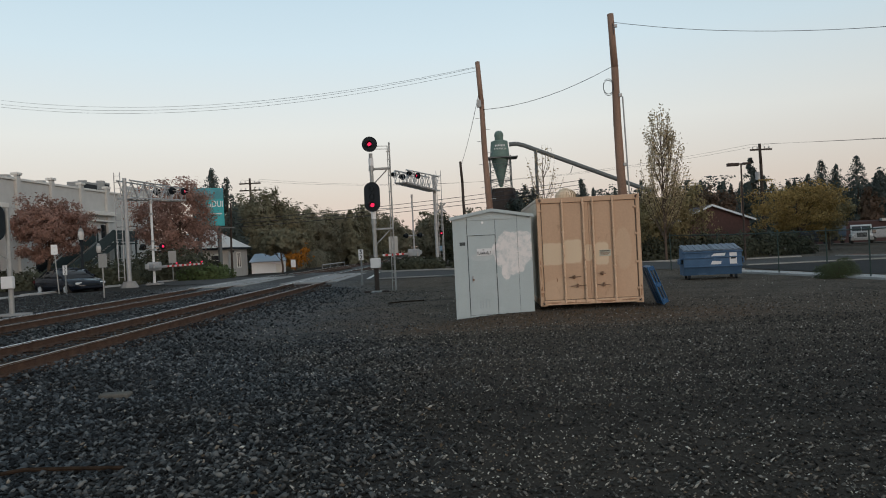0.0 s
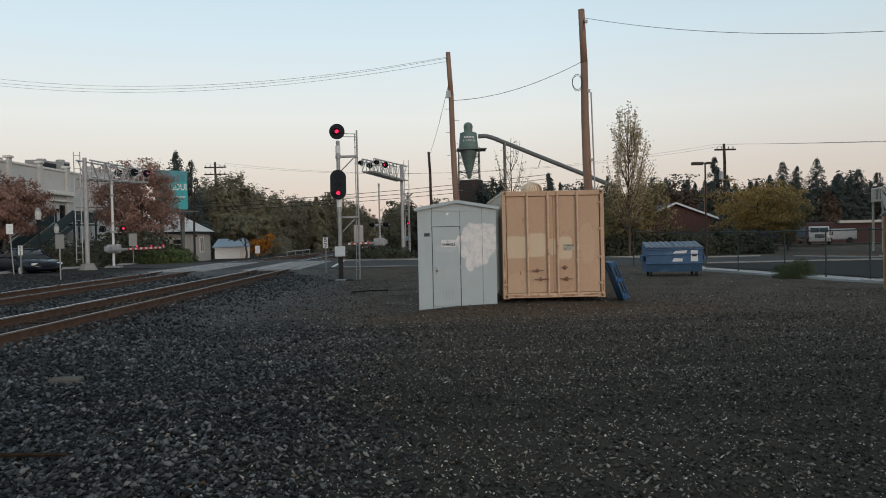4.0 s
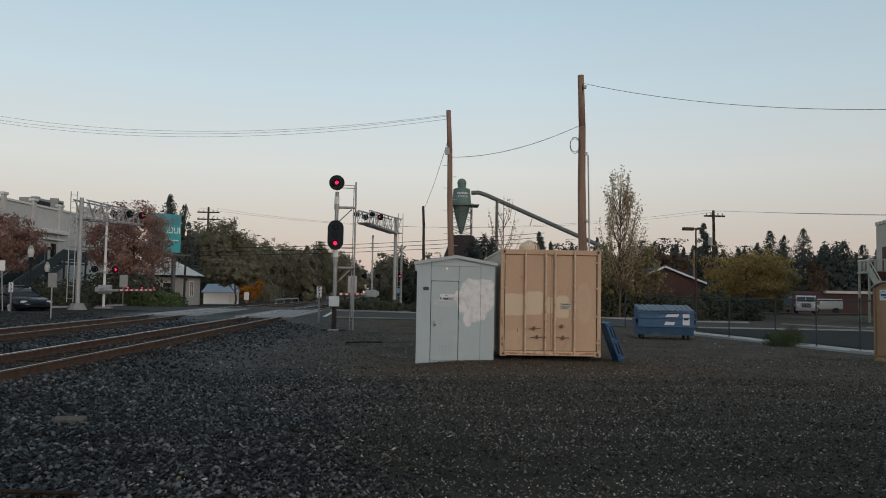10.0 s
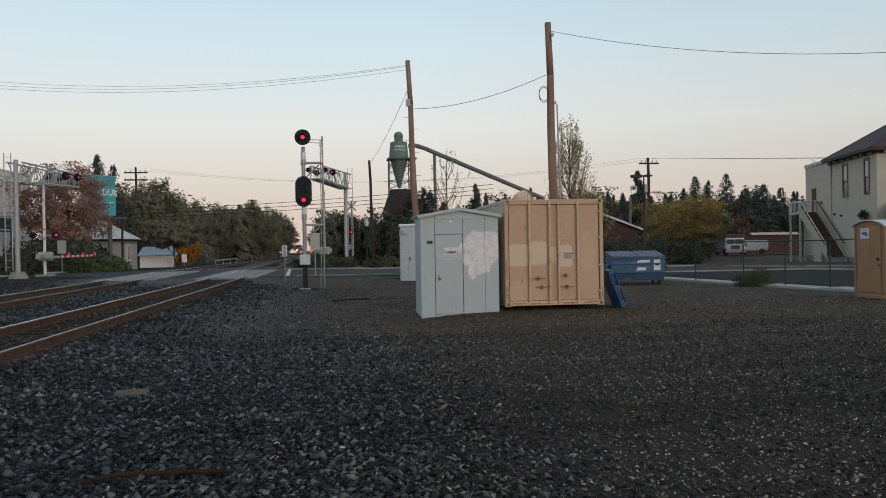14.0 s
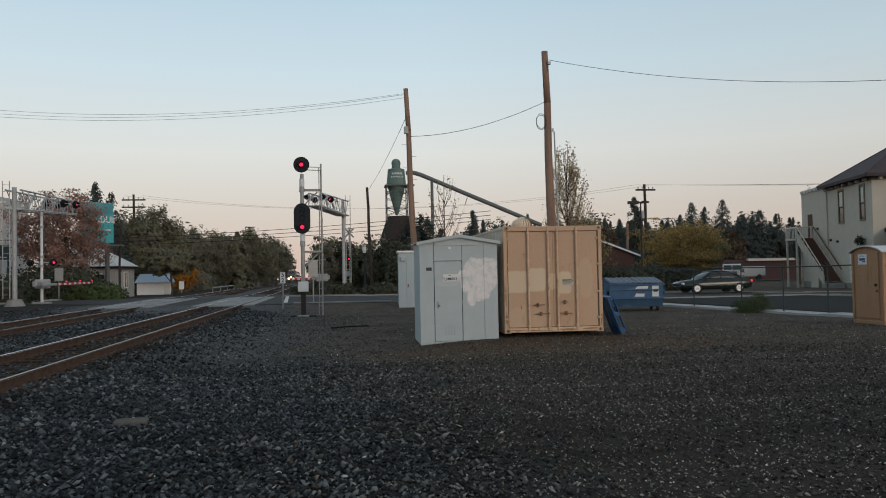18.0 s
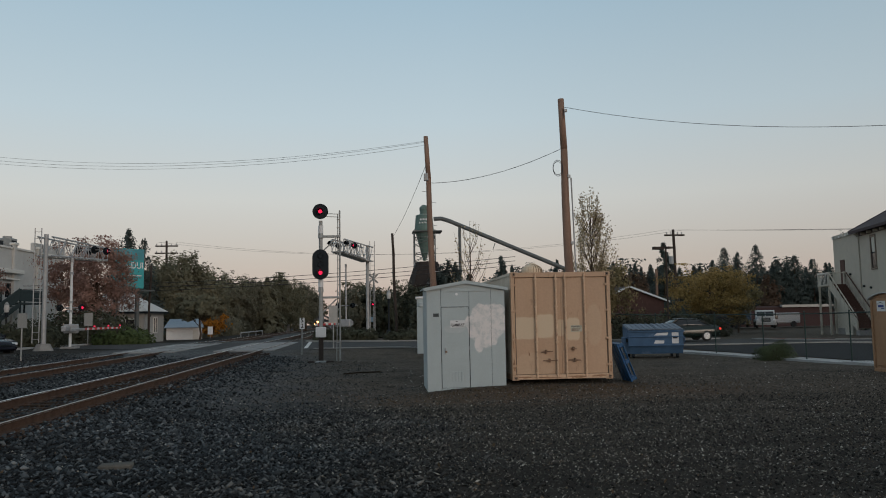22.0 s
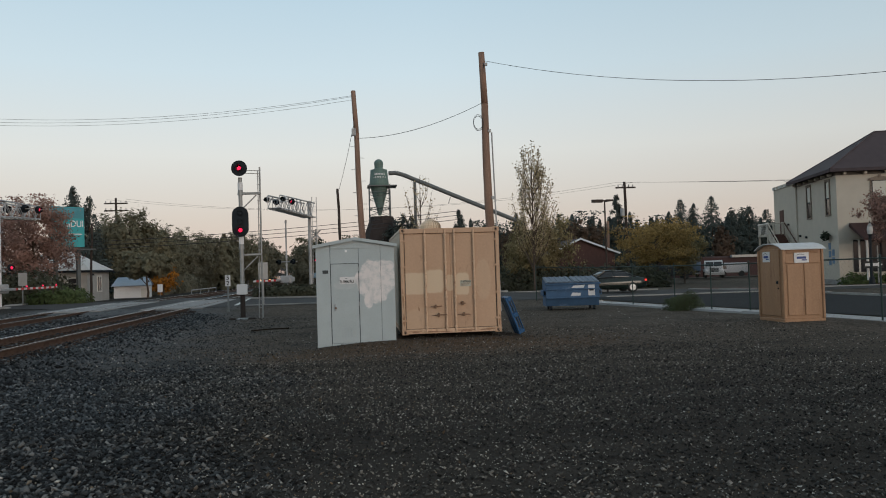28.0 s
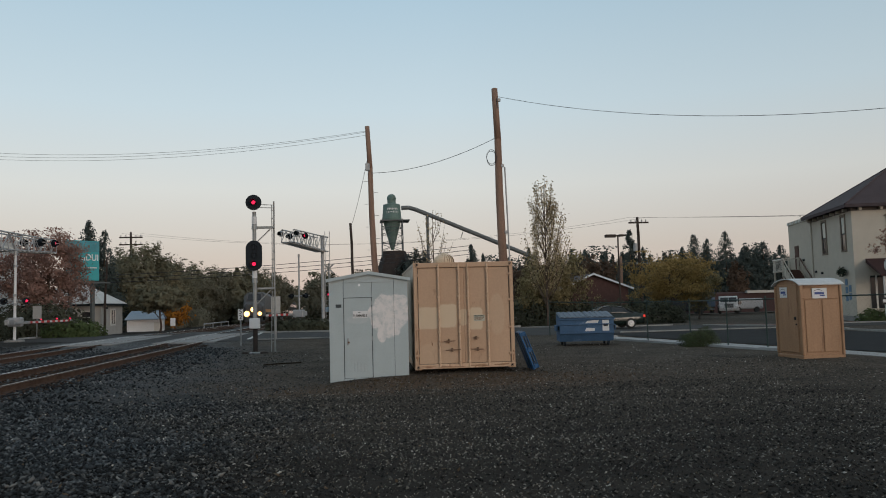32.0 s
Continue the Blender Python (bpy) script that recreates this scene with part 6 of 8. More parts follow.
def small_house():
    t = thing("house", (-20.35, 63.6, -0.26), 0, "small grey stucco house with a white metal hip roof", "house")
    t.matrix_basis = t.matrix_basis @ Matrix.Scale(1.06, 4)
    W, D, H = 5.6, 5.2, 2.58
    M = M_HOUSE
    part("wall", box(BM(), -W, 0, 0, 0.2, 0, H), M, t)
    part("wall", box(BM(), -W, 0, D - 0.2, D, 0, H), M, t)
    part("wall", box(BM(), -W, -W + 0.2, 0.2, D - 0.2, 0, H), M, t)
    part("wall", box(BM(), -0.2, 0, 0.2, D - 0.2, 0, H), M, t)
    o, e, rz = 0.3, H - 0.02, H + 1.5
    A, B, C, Dd = (-W - o, -o, e), (o, -o, e), (o, D + o, e), (-W - o, D + o, e)
    R0, R1 = (-W + 1.9, D / 2, rz), (-1.9, D / 2, rz)
    for f in ((A, B, R1, R0), (B, C, R1), (C, Dd, R0, R1), (Dd, A, R0)):
        part("roof_slope", poly(BM(), f, (0, 0, 0.06)), M_METALROOF, t)
    part("eave_board", box(BM(), -W - o, o, -o - 0.03, -o, e - 0.1, e + 0.05), M_BLACK, t)
    part("eave_board", box(BM(), o, o + 0.03, -o, D + o, e - 0.1, e + 0.05), M_BLACK, t)
    window(t, -1.35, -0.75, 1.2, 2.0, 0.0, M_TRIMW)
    w = part("window", box(BM(), -0.02, 0.02, 2.3, 3.2, 1.0, 2.1), M_GLASS, t)
    for y0, y1, z0, z1 in ((2.2, 2.3, 0.9, 2.2), (3.2, 3.3, 0.9, 2.2), (2.3, 3.2, 2.1, 2.2), (2.3, 3.2, 0.9, 1.0), (2.72, 2.78, 1.0, 2.1)):
        part("window_frame", box(BM(), 0.0, 0.05, y0, y1, z0, z1), M_TRIMW, w)
    part("wall_lamp", box(BM(), 0.0, 0.15, 1.0, 1.15, 2.2, 2.35), M_BLACK, t)
    t = thing("house", (-21.7, 75.0, -0.45), 12, "low white outbuilding with a pale blue-grey roof behind a tree", "house")
    part("wall", box(BM(), 0, 3.2, 0, 5, 0, 1.5), M_WHITE, t)
    part("roof_slope", poly(BM(), [(-0.2, -0.35, 1.45), (3.4, -0.35, 1.45), (3.0, 2.4, 2.25), (0.2, 2.4, 2.25)], (0, 0, 0.06)), M_BLUEROOF, t, "pale blue-grey roof slope")
    part("roof_slope", poly(BM(), [(0.2, 2.4, 2.25), (3.0, 2.4, 2.25), (3.4, 5.3, 1.45), (-0.2, 5.3, 1.45)], (0, 0, 0.06)), M_BLUEROOF, t)
    for x in (0.2, 3.0):
        part("gable", poly(BM(), [(x, 0.0, 1.5), (x, 5.0, 1.5), (x, 2.4, 2.22)], (0.04, 0, 0)), M_WHITE, t)
    part("door", box(BM(), 2.4, 2.95, -0.03, 0.02, 0.0, 1.2, 0.01), M_TRIMW, t)
    t = thing("house", (26.9, 85.0, -0.3), -4, "red brick house with a white-edged gable roof", "house")
    part("wall", box(BM(), -3.6, 4.0, 0, 9, 0, 3.4), M_BRICK, t)
    part("gable", poly(BM(), [(-3.6, 0, 3.4), (4.0, 0, 3.4), (0, 0, 4.9)], (0, 0.3, 0)), M_BRICK, t)
    for s, e in ((-1, -4.0), (1, 4.6)):
        part("roof_slope", poly(BM(), [(e, -0.4, 3.2), (0, -0.4, 5.0), (0, 9.4, 5.0), (e, 9.4, 3.2)], (0, 0, 0.1)), M_ROOF, t)
        part("barge_board", poly(BM(), [(e, -0.45, 3.1), (0, -0.45, 4.9), (0, -0.45, 5.12), (e, -0.45, 3.32)], (0, 0.05, 0)), M_WHITE, t, "white gable edge")


small_house()


M_TEALDARK = material("faded_teal_picture", (0.08, 0.27, 0.31), 0.6, var=0.3, scale=1.2)


def billboard():
    t = thing("billboard", (-19.97, 62.0, -0.015), 0, "teal billboard with white lettering on steel posts", "billboard")
    t.matrix_basis = t.matrix_basis @ Matrix.Scale(0.905, 4)
    r = Matrix.Rotation(radians(50), 4, "Z")
    pn = part("panel", box(BM(), -3.0, 0.0, 0, 0.25, 4.75, 8.15, 0.02, r), M_TEAL, t)
    writing("DUI", 0.78, M_WHITE, pn, r @ Matrix.Translation((-0.68, -0.02, 6.7)) @ FACE @ Matrix.Diagonal((0.9, 1, 1, 1)))
    for x0, x1 in ((-1.62, -1.5), (-1.42, -1.32)):
        part("letter_bar", box(BM(), x0, x1, -0.02, 0.0, 6.42, 6.72, 0, r), M_WHITE, pn, "white painted bar")
    part("photo_band", box(BM(), -2.96, -0.04, -0.012, 0.0, 7.2, 8.1, 0, r), M_TEALDARK, pn, "darker teal picture band")
    for z, x0, x1 in ((5.8, -1.5, -0.25),):
        part("white_rule", box(BM(), x0, x1, -0.02, 0.0, z, z + 0.1, 0, r), M_SIGNW, pn)
    part("catwalk", box(BM(), -3.2, 0.6, -0.7, -0.05, 4.5, 4.6, 0, r), M_DUCT, t)
    for x in (-2.5, -0.5):
        part("post", box(BM(), x - 0.14, x + 0.14, 0.05, 0.33, 0, 5.0, 0.01, r), M_DUCT, t)


billboard()
pole((-19.75, 62.5, -0.1), (-19.57, 62.5, 6.15), 0.1, 0.075, "dark wooden pole beside the billboard", mat=M_DARKWOOD)


def one_way_sign():
    t = thing("road_sign", (34.2, 45.0, 0.0), -8, "white one-way arrow sign on a black panel and post", "sign", "signs beside the tracks")
    part("post", rod(BM(), (0, 0.04, 0), (0, 0.04, 2.4), 0.04, n=8), M_ALU2, t)
    pl = part("plate", box(BM(), -0.95, 0.3, -0.01, 0, 0.95, 1.4, 0.004), M_INK, t)
    part("arrow", poly(BM(), [(-0.85, -0.014, 1.08), (-0.02, -0.014, 1.08), (-0.02, -0.014, 0.99), (0.26, -0.014, 1.175), (-0.02, -0.014, 1.36), (-0.02, -0.014, 1.27), (-0.85, -0.014, 1.27)], (0, 0.003, 0)), M_SIGNW, pl, "white arrow")


one_way_sign()

# ---- vehicles ----
M_TYRE = material("tyre_rubber", (0.02, 0.02, 0.02), 0.9, var=0.2)
M_RIM = material("alloy_rim", (0.55, 0.55, 0.55), 0.4, 0.6, var=0.1, bump=0)
M_CARN = material("dark_navy_car_paint", (0.007, 0.01, 0.017), 0.25, 0.0, var=0.1, bump=0)
M_TAIL = material("lit_tail_lamp", (0.3, 0.01, 0.01), 0.3, emit=(1, 0.05, 0.03), emit_strength=0.6, bump=0)
M_TAILOFF = material("unlit_tail_lamp", (0.08, 0.012, 0.012), 0.3, var=0.1, bump=0)
M_HEADOFF = material("clear_headlamp", (0.6, 0.62, 0.64), 0.15, var=0.05, bump=0)
M_CHROME = material("chrome_trim", (0.7, 0.7, 0.7), 0.3, 1.0, var=0.05, bump=0)


def loft(rings):
    bm = BM()
    vs = [[bm.verts.new(p) for p in r] for r in rings]
    n = len(rings[0])
    for a, b in zip(vs[:-1], vs[1:]):
        for i in range(n):
            bm.faces.new((a[i], a[(i + 1) % n], b[(i + 1) % n], b[i]))
    bm.faces.new(vs[0][::-1])
    bm.faces.new(vs[-1])
    bmesh.ops.recalc_face_normals(bm, faces=bm.faces)
    return bm


def sedan(at, rz, paint, label, tail):
    """A sedan whose nose points along +x; the origin is on the ground at its middle."""
    t = thing("car", at, rz, label, "car", "cars")
    # stations: x, half width, sill z, belt z
    st = [(-2.42, 0.62, 0.45, 0.78), (-2.36, 0.78, 0.34, 0.9), (-2.0, 0.88, 0.26, 0.97), (-1.2, 0.91, 0.24, 0.96), (0.0, 0.92, 0.24, 0.93), (0.9, 0.91, 0.24, 0.91), (1.6, 0.89, 0.25, 0.84), (2.2, 0.82, 0.3, 0.74), (2.42, 0.6, 0.38, 0.62)]
    rings = []
    for x, w, z0, z1 in st:
        zm = z0 + (z1 - z0) * 0.6
        rings.append([(x, -w * 0.9, z0), (x, w * 0.9, z0), (x, w, z0 + 0.12), (x, w, zm), (x, w * 0.93, z1), (x, 0, z1 + 0.035), (x, -w * 0.93, z1), (x, -w, zm), (x, -w, z0 + 0.12)])
    part("body", loft(rings), paint, t, smooth=True)
    cab = [(-1.75, 0.72, 0.95), (-1.05, 0.66, 1.36), (-0.3, 0.66, 1.43), (0.35, 0.66, 1.4), (1.15, 0.72, 0.92)]
    rings = [[(x, -0.82, 0.9), (x, 0.82, 0.9), (x, 0.8, 0.93 + (z - 0.93) * 0.3), (x, w, max(z - 0.06, 0.93)), (x, w * 0.7, z), (x, -w * 0.7, z), (x, -w, max(z - 0.06, 0.93)), (x, -0.8, 0.93 + (z - 0.93) * 0.3)] for x, w, z in cab]
    part("cabin_glass", loft(rings), M_GLASS, t, "dark tinted windows", smooth=True)
    rings = [[(x, -w, z), (x, w, z), (x, w * 0.75, z + 0.035), (x, -w * 0.75, z + 0.035)] for x, w, z in ((-1.1, 0.62, 1.345), (-0.3, 0.65, 1.42), (0.38, 0.63, 1.385))]
    part("roof", loft(rings), paint, t, smooth=True)
    for s in (-1, 1):
        for a, b in (((-1.72, 0.79, 0.97), (-1.06, 0.67, 1.36)), ((-0.25, 0.815, 0.95), (-0.2, 0.68, 1.4)), ((1.12, 0.79, 0.94), (0.36, 0.665, 1.38))):
            part("pillar", rod(BM(), (a[0], s * a[1], a[2]), (b[0], s * b[1], b[2]), 0.035, n=6), paint, t)
        part("mirror", box(BM(), 0.75, 0.9, s * 0.92 - 0.08, s * 0.92 + 0.08, 0.95, 1.07, 0.03), paint, t)
        part("door_trim", box(BM(), -1.3, 1.2, s * 0.925 - 0.008, s * 0.925 + 0.008, 0.5, 0.54), paint, t)
        part("tail_lamp", box(BM(), -2.43, -2.28, s * 0.66 - 0.16, s * 0.66 + 0.14, 0.68, 0.84, 0.02), tail, t, "red tail lamp")
        part("headlamp", box(BM(), 2.2, 2.37, s * 0.62 - 0.16, s * 0.62 + 0.14, 0.58, 0.7, 0.03), M_HEADOFF, t)
        for x in (-1.42, 1.45):
            w = part("wheel", rod(BM(), (x, s * 0.72, 0.32), (x, s * 0.925, 0.32), 0.32, n=24), M_TYRE, t)
            part("rim", rod(BM(), (x, s * 0.92, 0.32), (x, s * 0.937, 0.32), 0.22, 0.19, 20), M_RIM, w)
            for k in range(5):
                a = k * 2 * math.pi / 5
                part("spoke", rod(BM(), (x, s * 0.94, 0.32), (x + 0.19 * math.cos(a), s * 0.94, 0.32 + 0.19 * math.sin(a)), 0.022, n=5), M_CHROME, w)
    part("number_plate", box(BM(), -2.45, -2.42, -0.16, 0.16, 0.5, 0.6), M_SIGNW, t)
    part("bumper", box(BM(), 2.36, 2.46, -0.6, 0.6, 0.36, 0.5, 0.03), paint, t)
    part("grille", box(BM(), 2.4, 2.45, -0.35, 0.35, 0.52, 0.62, 0.01), M_BLACK, t)
    return t


GREEN_CAR = sedan((17.6, 47.8, -0.12), 180, M_CARG, "dark green sedan stopped on the street before the crossing", M_TAIL)
sedan((-21.5, 40.1, 0.1), -36, M_CARN, "dark navy sedan parked beside the tracks", M_TAILOFF)


def work_truck(at, rz):
    t = thing("truck", at, rz, "white flat-fronted work truck parked in a lot", "truck", "parked trucks")
    cab = part("cab", poly(BM(), [(-1.05, 0.9, 0.6), (-1.05, 0.9, 1.34), (-1.05, 1.15, 2.0), (-1.05, 1.4, 2.1), (-1.05, 2.5, 2.1), (-1.05, 2.5, 0.6)], (2.1, 0, 0)), M_DULLW, t)
    for a, b in ((-0.92, -0.04), (0.04, 0.92)):
        part("windscreen", poly(BM(), [(a, 0.9, 1.4), (b, 0.9, 1.4), (b, 1.1, 1.93), (a, 1.1, 1.93)], (0, -0.03, 0.0)), M_GLASS, cab)
    part("hood", poly(BM(), [(-0.72, 0.0, 0.65), (0.72, 0.0, 0.65), (0.78, 0.0, 1.18), (0.5, 0.0, 1.32), (-0.5, 0.0, 1.32), (-0.78, 0.0, 1.18)], (0, 0.95, 0)), M_DULLW, t)
    part("bumper", box(BM(), -1.15, 1.15, -0.16, 0.08, 0.35, 0.66, 0.03), M_ALU2, t)
    gr = part("grille", box(BM(), -0.5, 0.5, -0.03, 0.0, 0.72, 1.2), M_BLACK, t)
    for i in range(5):
        part("grille_bar", box(BM(), -0.48, 0.48, -0.045, -0.03, 0.78 + 0.085 * i, 0.805 + 0.085 * i), M_ALU2, gr)
    for sx in (-1, 1):
        part("fender", box(BM(), sx * 0.9 - 0.2, sx * 0.9 + 0.2, 0.0, 1.0, 0.65, 1.08, 0.08), M_DULLW, t)
        part("mirror", box(BM(), sx * 1.14 - 0.05, sx * 1.14 + 0.05, 0.9, 0.96, 1.45, 1.8, 0.01), M_BLACK, t)
    part("bed", box(BM(), -1.1, 1.1, 2.0, 6.5, 0.7, 1.0), M_ALU2, t)
    for s in (-1, 1):
        part("headlamp", rod(BM(), (s * 0.85, -0.06, 0.98), (s * 0.85, 0.0, 0.98), 0.12, n=12), M_HEADOFF, t)
        for y in (0.9, 5.2):
            part("wheel", rod(BM(), (s * 0.85, y, 0.42), (s * 1.12, y, 0.42), 0.42, n=16), M_TYRE, t)


def van(at, rz, w, h, mat, label):
    t = thing("van", at, rz, label, "van", "parked trucks")
    part("body", box(BM(), 0, w, 0, 2.0, 0.45, h, 0.12), mat, t)
    part("side_window", box(BM(), 0.4, 1.3, -0.02, 0.03, h * 0.58, h * 0.82, 0.02), M_GLASS, t)
    for x in (0.9, w - 0.9):
        part("wheel", rod(BM(), (x, -0.04, 0.36), (x, 0.2, 0.36), 0.36, n=16), M_TYRE, t)
    part("bumper", box(BM(), -0.1, 0.05, 0.1, 1.9, 0.4, 0.65, 0.03), M_ALU2, t)


M_DULLW = material("dull_white_paint", (0.42, 0.43, 0.44), 0.5, var=0.1)
M_DUSTW = material("dusty_off_white_paint", (0.27, 0.28, 0.29), 0.6, var=0.14)
work_truck((44.1, 87.0, -0.35), -24)
t = thing("truck", (41.9, 91.5, -0.35), -12, "dark box truck parked behind the white work truck", "truck", "parked trucks")
part("box_body", box(BM(), 0, 2.5, 0, 5.0, 0.8, 3.1, 0.06), M_LID, t)
for x in (0.15, 2.1):
    part("wheel", rod(BM(), (x, 0.9, 0.42), (x + 0.28, 0.9, 0.42), 0.42, n=14), M_TYRE, t)
part("bumper", box(BM(), 0.1, 2.4, -0.06, 0.02, 0.45, 0.62, 0.02), M_ALU2, t)
van((46.2, 90.5, -0.35), 0, 4.2, 1.75, M_DUSTW, "white box van parked behind the truck")
van((52.5, 84.0, -0.3), 8, 4.4, 1.6, M_DULLW, "pale van parked near the outside stairs")
van((35.5, 84.0, -0.3), -5, 4.4, 1.5, M_BLACK, "dark car parked under the trees")
t = thing("low_building", (45.0, 100.0, -0.5), 0, "long low red-brown shed with a pale fascia", "building")
part("wall", box(BM(), 0, 30, 0, 6, 0, 2.6), M_AWN, t)
part("fascia", box(BM(), 8, 30, -0.6, 0.0, 2.6, 2.95), M_ALU2, t)
part("roof", box(BM(), -0.4, 30, 0, 6.4, 2.6, 2.8), M_ROOF, t)

# ---- trees ----


def leaf_material(name, base, var=0.32, trans=0.4, island=0.3):
    """Leaf blades that let some light through."""
    m = material(name, base, 0.75, var=var, scale=0.5, fine=3.0, bump=0, island=island, spec=0.12)
    n, l = m.node_tree.nodes, m.node_tree.links
    bs, out = n["Principled BSDF"], n["Material Output"]
    tr = n.new("ShaderNodeBsdfTranslucent")
    l.new(bs.inputs["Base Color"].links[0].from_socket, tr.inputs["Color"])
    mx = n.new("ShaderNodeMixShader")
    mx.inputs[0].default_value = trans
    l.new(bs.outputs[0], mx.inputs[1])
    l.new(tr.outputs[0], mx.inputs[2])
    l.new(mx.outputs[0], out.inputs["Surface"])
    return m


M_OAK = leaf_material("oak_foliage", (0.192, 0.18, 0.122), 0.26, island=0.16)
M_OAK2 = leaf_material("yellowing_oak_foliage", (0.225, 0.195, 0.122), 0.26, island=0.16)
M_OAK3 = leaf_material("grey_green_foliage", (0.185, 0.174, 0.126), 0.26, island=0.16)
M_CON = leaf_material("conifer_foliage", (0.082, 0.1, 0.092), 0.2, island=0.1)
M_MAPLE = leaf_material("red_autumn_foliage", (0.31, 0.19, 0.155))
M_YEL = leaf_material("yellow_autumn_foliage", (0.36, 0.245, 0.095), 0.45, 0.5)
M_OLIVE = leaf_material("olive_foliage", (0.26, 0.215, 0.115))
M_ORANGE = leaf_material("orange_autumn_foliage", (0.4, 0.17, 0.03))
M_HEDGE = leaf_material("hedge_foliage", (0.08, 0.084, 0.058))
M_GRASSY = leaf_material("shrub_foliage", (0.09, 0.12, 0.05))
M_BROWNLEAF = leaf_material("thin_brown_foliage", (0.4, 0.32, 0.2))
M_RUSSET = leaf_material("russet_autumn_foliage", (0.135, 0.095, 0.07), 0.25, island=0.15)


def limbs(base, top, spread, n, seed, r):
    rnd = random.Random(seed)
    bm = BM()
    b, t = Vector(base), Vector(top)
    k = 5
    pts = [b + (t - b) * i / k + Vector((rnd.uniform(-1, 1), rnd.uniform(-1, 1), 0)) * 0.12 * (i > 0) for i in range(k + 1)]
    for i in range(k):
        rod(bm, pts[i], pts[i + 1], r * (1 - 0.8 * i / k), r * (1 - 0.8 * (i + 1) / k), 7)
    ends = []
    for i in range(n):
        u = rnd.uniform(0.3, 0.95)
        p = b + (t - b) * u
        a = rnd.uniform(0, 6.283)
        q = p + Vector((math.cos(a), math.sin(a), rnd.uniform(0.3, 0.9))) * spread * rnd.uniform(0.45, 0.95) * (1.15 - u * 0.5)
        m = (p + q) / 2 + Vector((0, 0, spread * 0.08))
        rod(bm, p, m, r * 0.35 * (1.1 - u), r * 0.22 * (1.1 - u), 5)
        rod(bm, m, q, r * 0.22 * (1.1 - u), r * 0.06, 5)
        ends.append(q)
    return bm, ends


def broadleaf(x, y, top, half, seed, mat, count, size, label, base=0.0, crown_from=0.3, group="trees"):
    z0 = gz(x, y)
    t = thing("tree", (x, y, z0), 0, label, "tree", group)
    H = top - z0
    bm, ends = limbs((0, 0, -0.2), (0, 0, H * 0.85), half, 16, seed, max(0.12, H * 0.022))
    part("trunk", bm, M_BARK, t)
    rs = np.random.RandomState(seed)
    cz, rz = H * (1 + crown_from) / 2, H * (1 - crown_from) / 2
    cl = 170
    d = rs.normal(size=(cl, 3))
    d /= np.linalg.norm(d, axis=1)[:, None]
    ph = rs.uniform(0, 6.283, 4)
    az = np.arctan2(d[:, 1], d[:, 0])
    lump = 1 + 0.16 * np.sin(3 * az + ph[0]) + 0.12 * np.sin(5 * az + 4 * d[:, 2] + ph[1]) + 0.1 * np.sin(6 * d[:, 2] + ph[2])
    rad = (rs.uniform(0.3, 0.95, size=cl) ** 0.6 * lump)[:, None]
    cen = np.column_stack([d[:, 0] * half, d[:, 1] * half, d[:, 2] * rz]) * rad + np.array([0, 0, cz])
    cen = np.vstack([cen, [list(e) for e in ends]])
    wide = rs.uniform(0.045, 0.11, len(cen))
    share = wide ** 1.7
    who = rs.choice(len(cen), count, p=share / share.sum())
    q = rs.normal(size=(count, 3))
    off = q * np.array([half, half, rz * 0.9]) * wide[who][:, None]
    pts = cen[who] + off
    pts[:, 2] = np.clip(pts[:, 2], H * crown_from * 0.75, H * 1.03)
    out = (pts - np.array([0, 0, cz * 0.8])) / half + q * 0.35
    quads("crown", pts, seed + 1, size, mat, t, outward=out)
    return t


def conifer(x, y, top, half, seed, count, size, label, mat=None):
    z0 = gz(x, y)
    t = thing("tree", (x, y, z0), 0, label, "tree", "trees")
    H = top - z0
    part("trunk", rod(BM(), (0, 0, -0.2), (0, 0, H * 0.97), H * 0.018, 0.03, 7), M_BARK, t)
    rs = np.random.RandomState(seed)
    # whorls of drooping boughs, each with its own length, so that the outline is ragged
    tiers = max(8, int(H / 0.62))
    boughs = 9
    reach = rs.uniform(0.55, 1.1, size=(tiers, boughs))
    turn = rs.uniform(0, 6.283, size=(tiers, boughs))
    k, j = rs.randint(0, tiers, count), rs.randint(0, boughs, count)
    u = (k + rs.uniform(-0.35, 0.35, count)) / tiers
    u = np.clip(u, 0, 1)
    along = np.sqrt(rs.uniform(0.02, 1, count))
    R = half * ((1 - u) ** 0.82 * 0.98 + 0.02) * reach[k, j]
    r = R * along
    a = turn[k, j] + rs.normal(size=count) * 0.16
    z = H * (0.1 + 0.9 * u) - r * 0.32 + 0.12 * along * R + rs.normal(size=count) * 0.14
    pts = np.column_stack([r * np.cos(a), r * np.sin(a), np.minimum(z, H)])
    out = np.column_stack([np.cos(a), np.sin(a), np.full(count, 0.7)])
    quads("crown", pts, seed + 1, size * (0.35 + 0.65 * (1 - u)), mat or M_CON, t, stretch=2.2, outward=out)
    return t


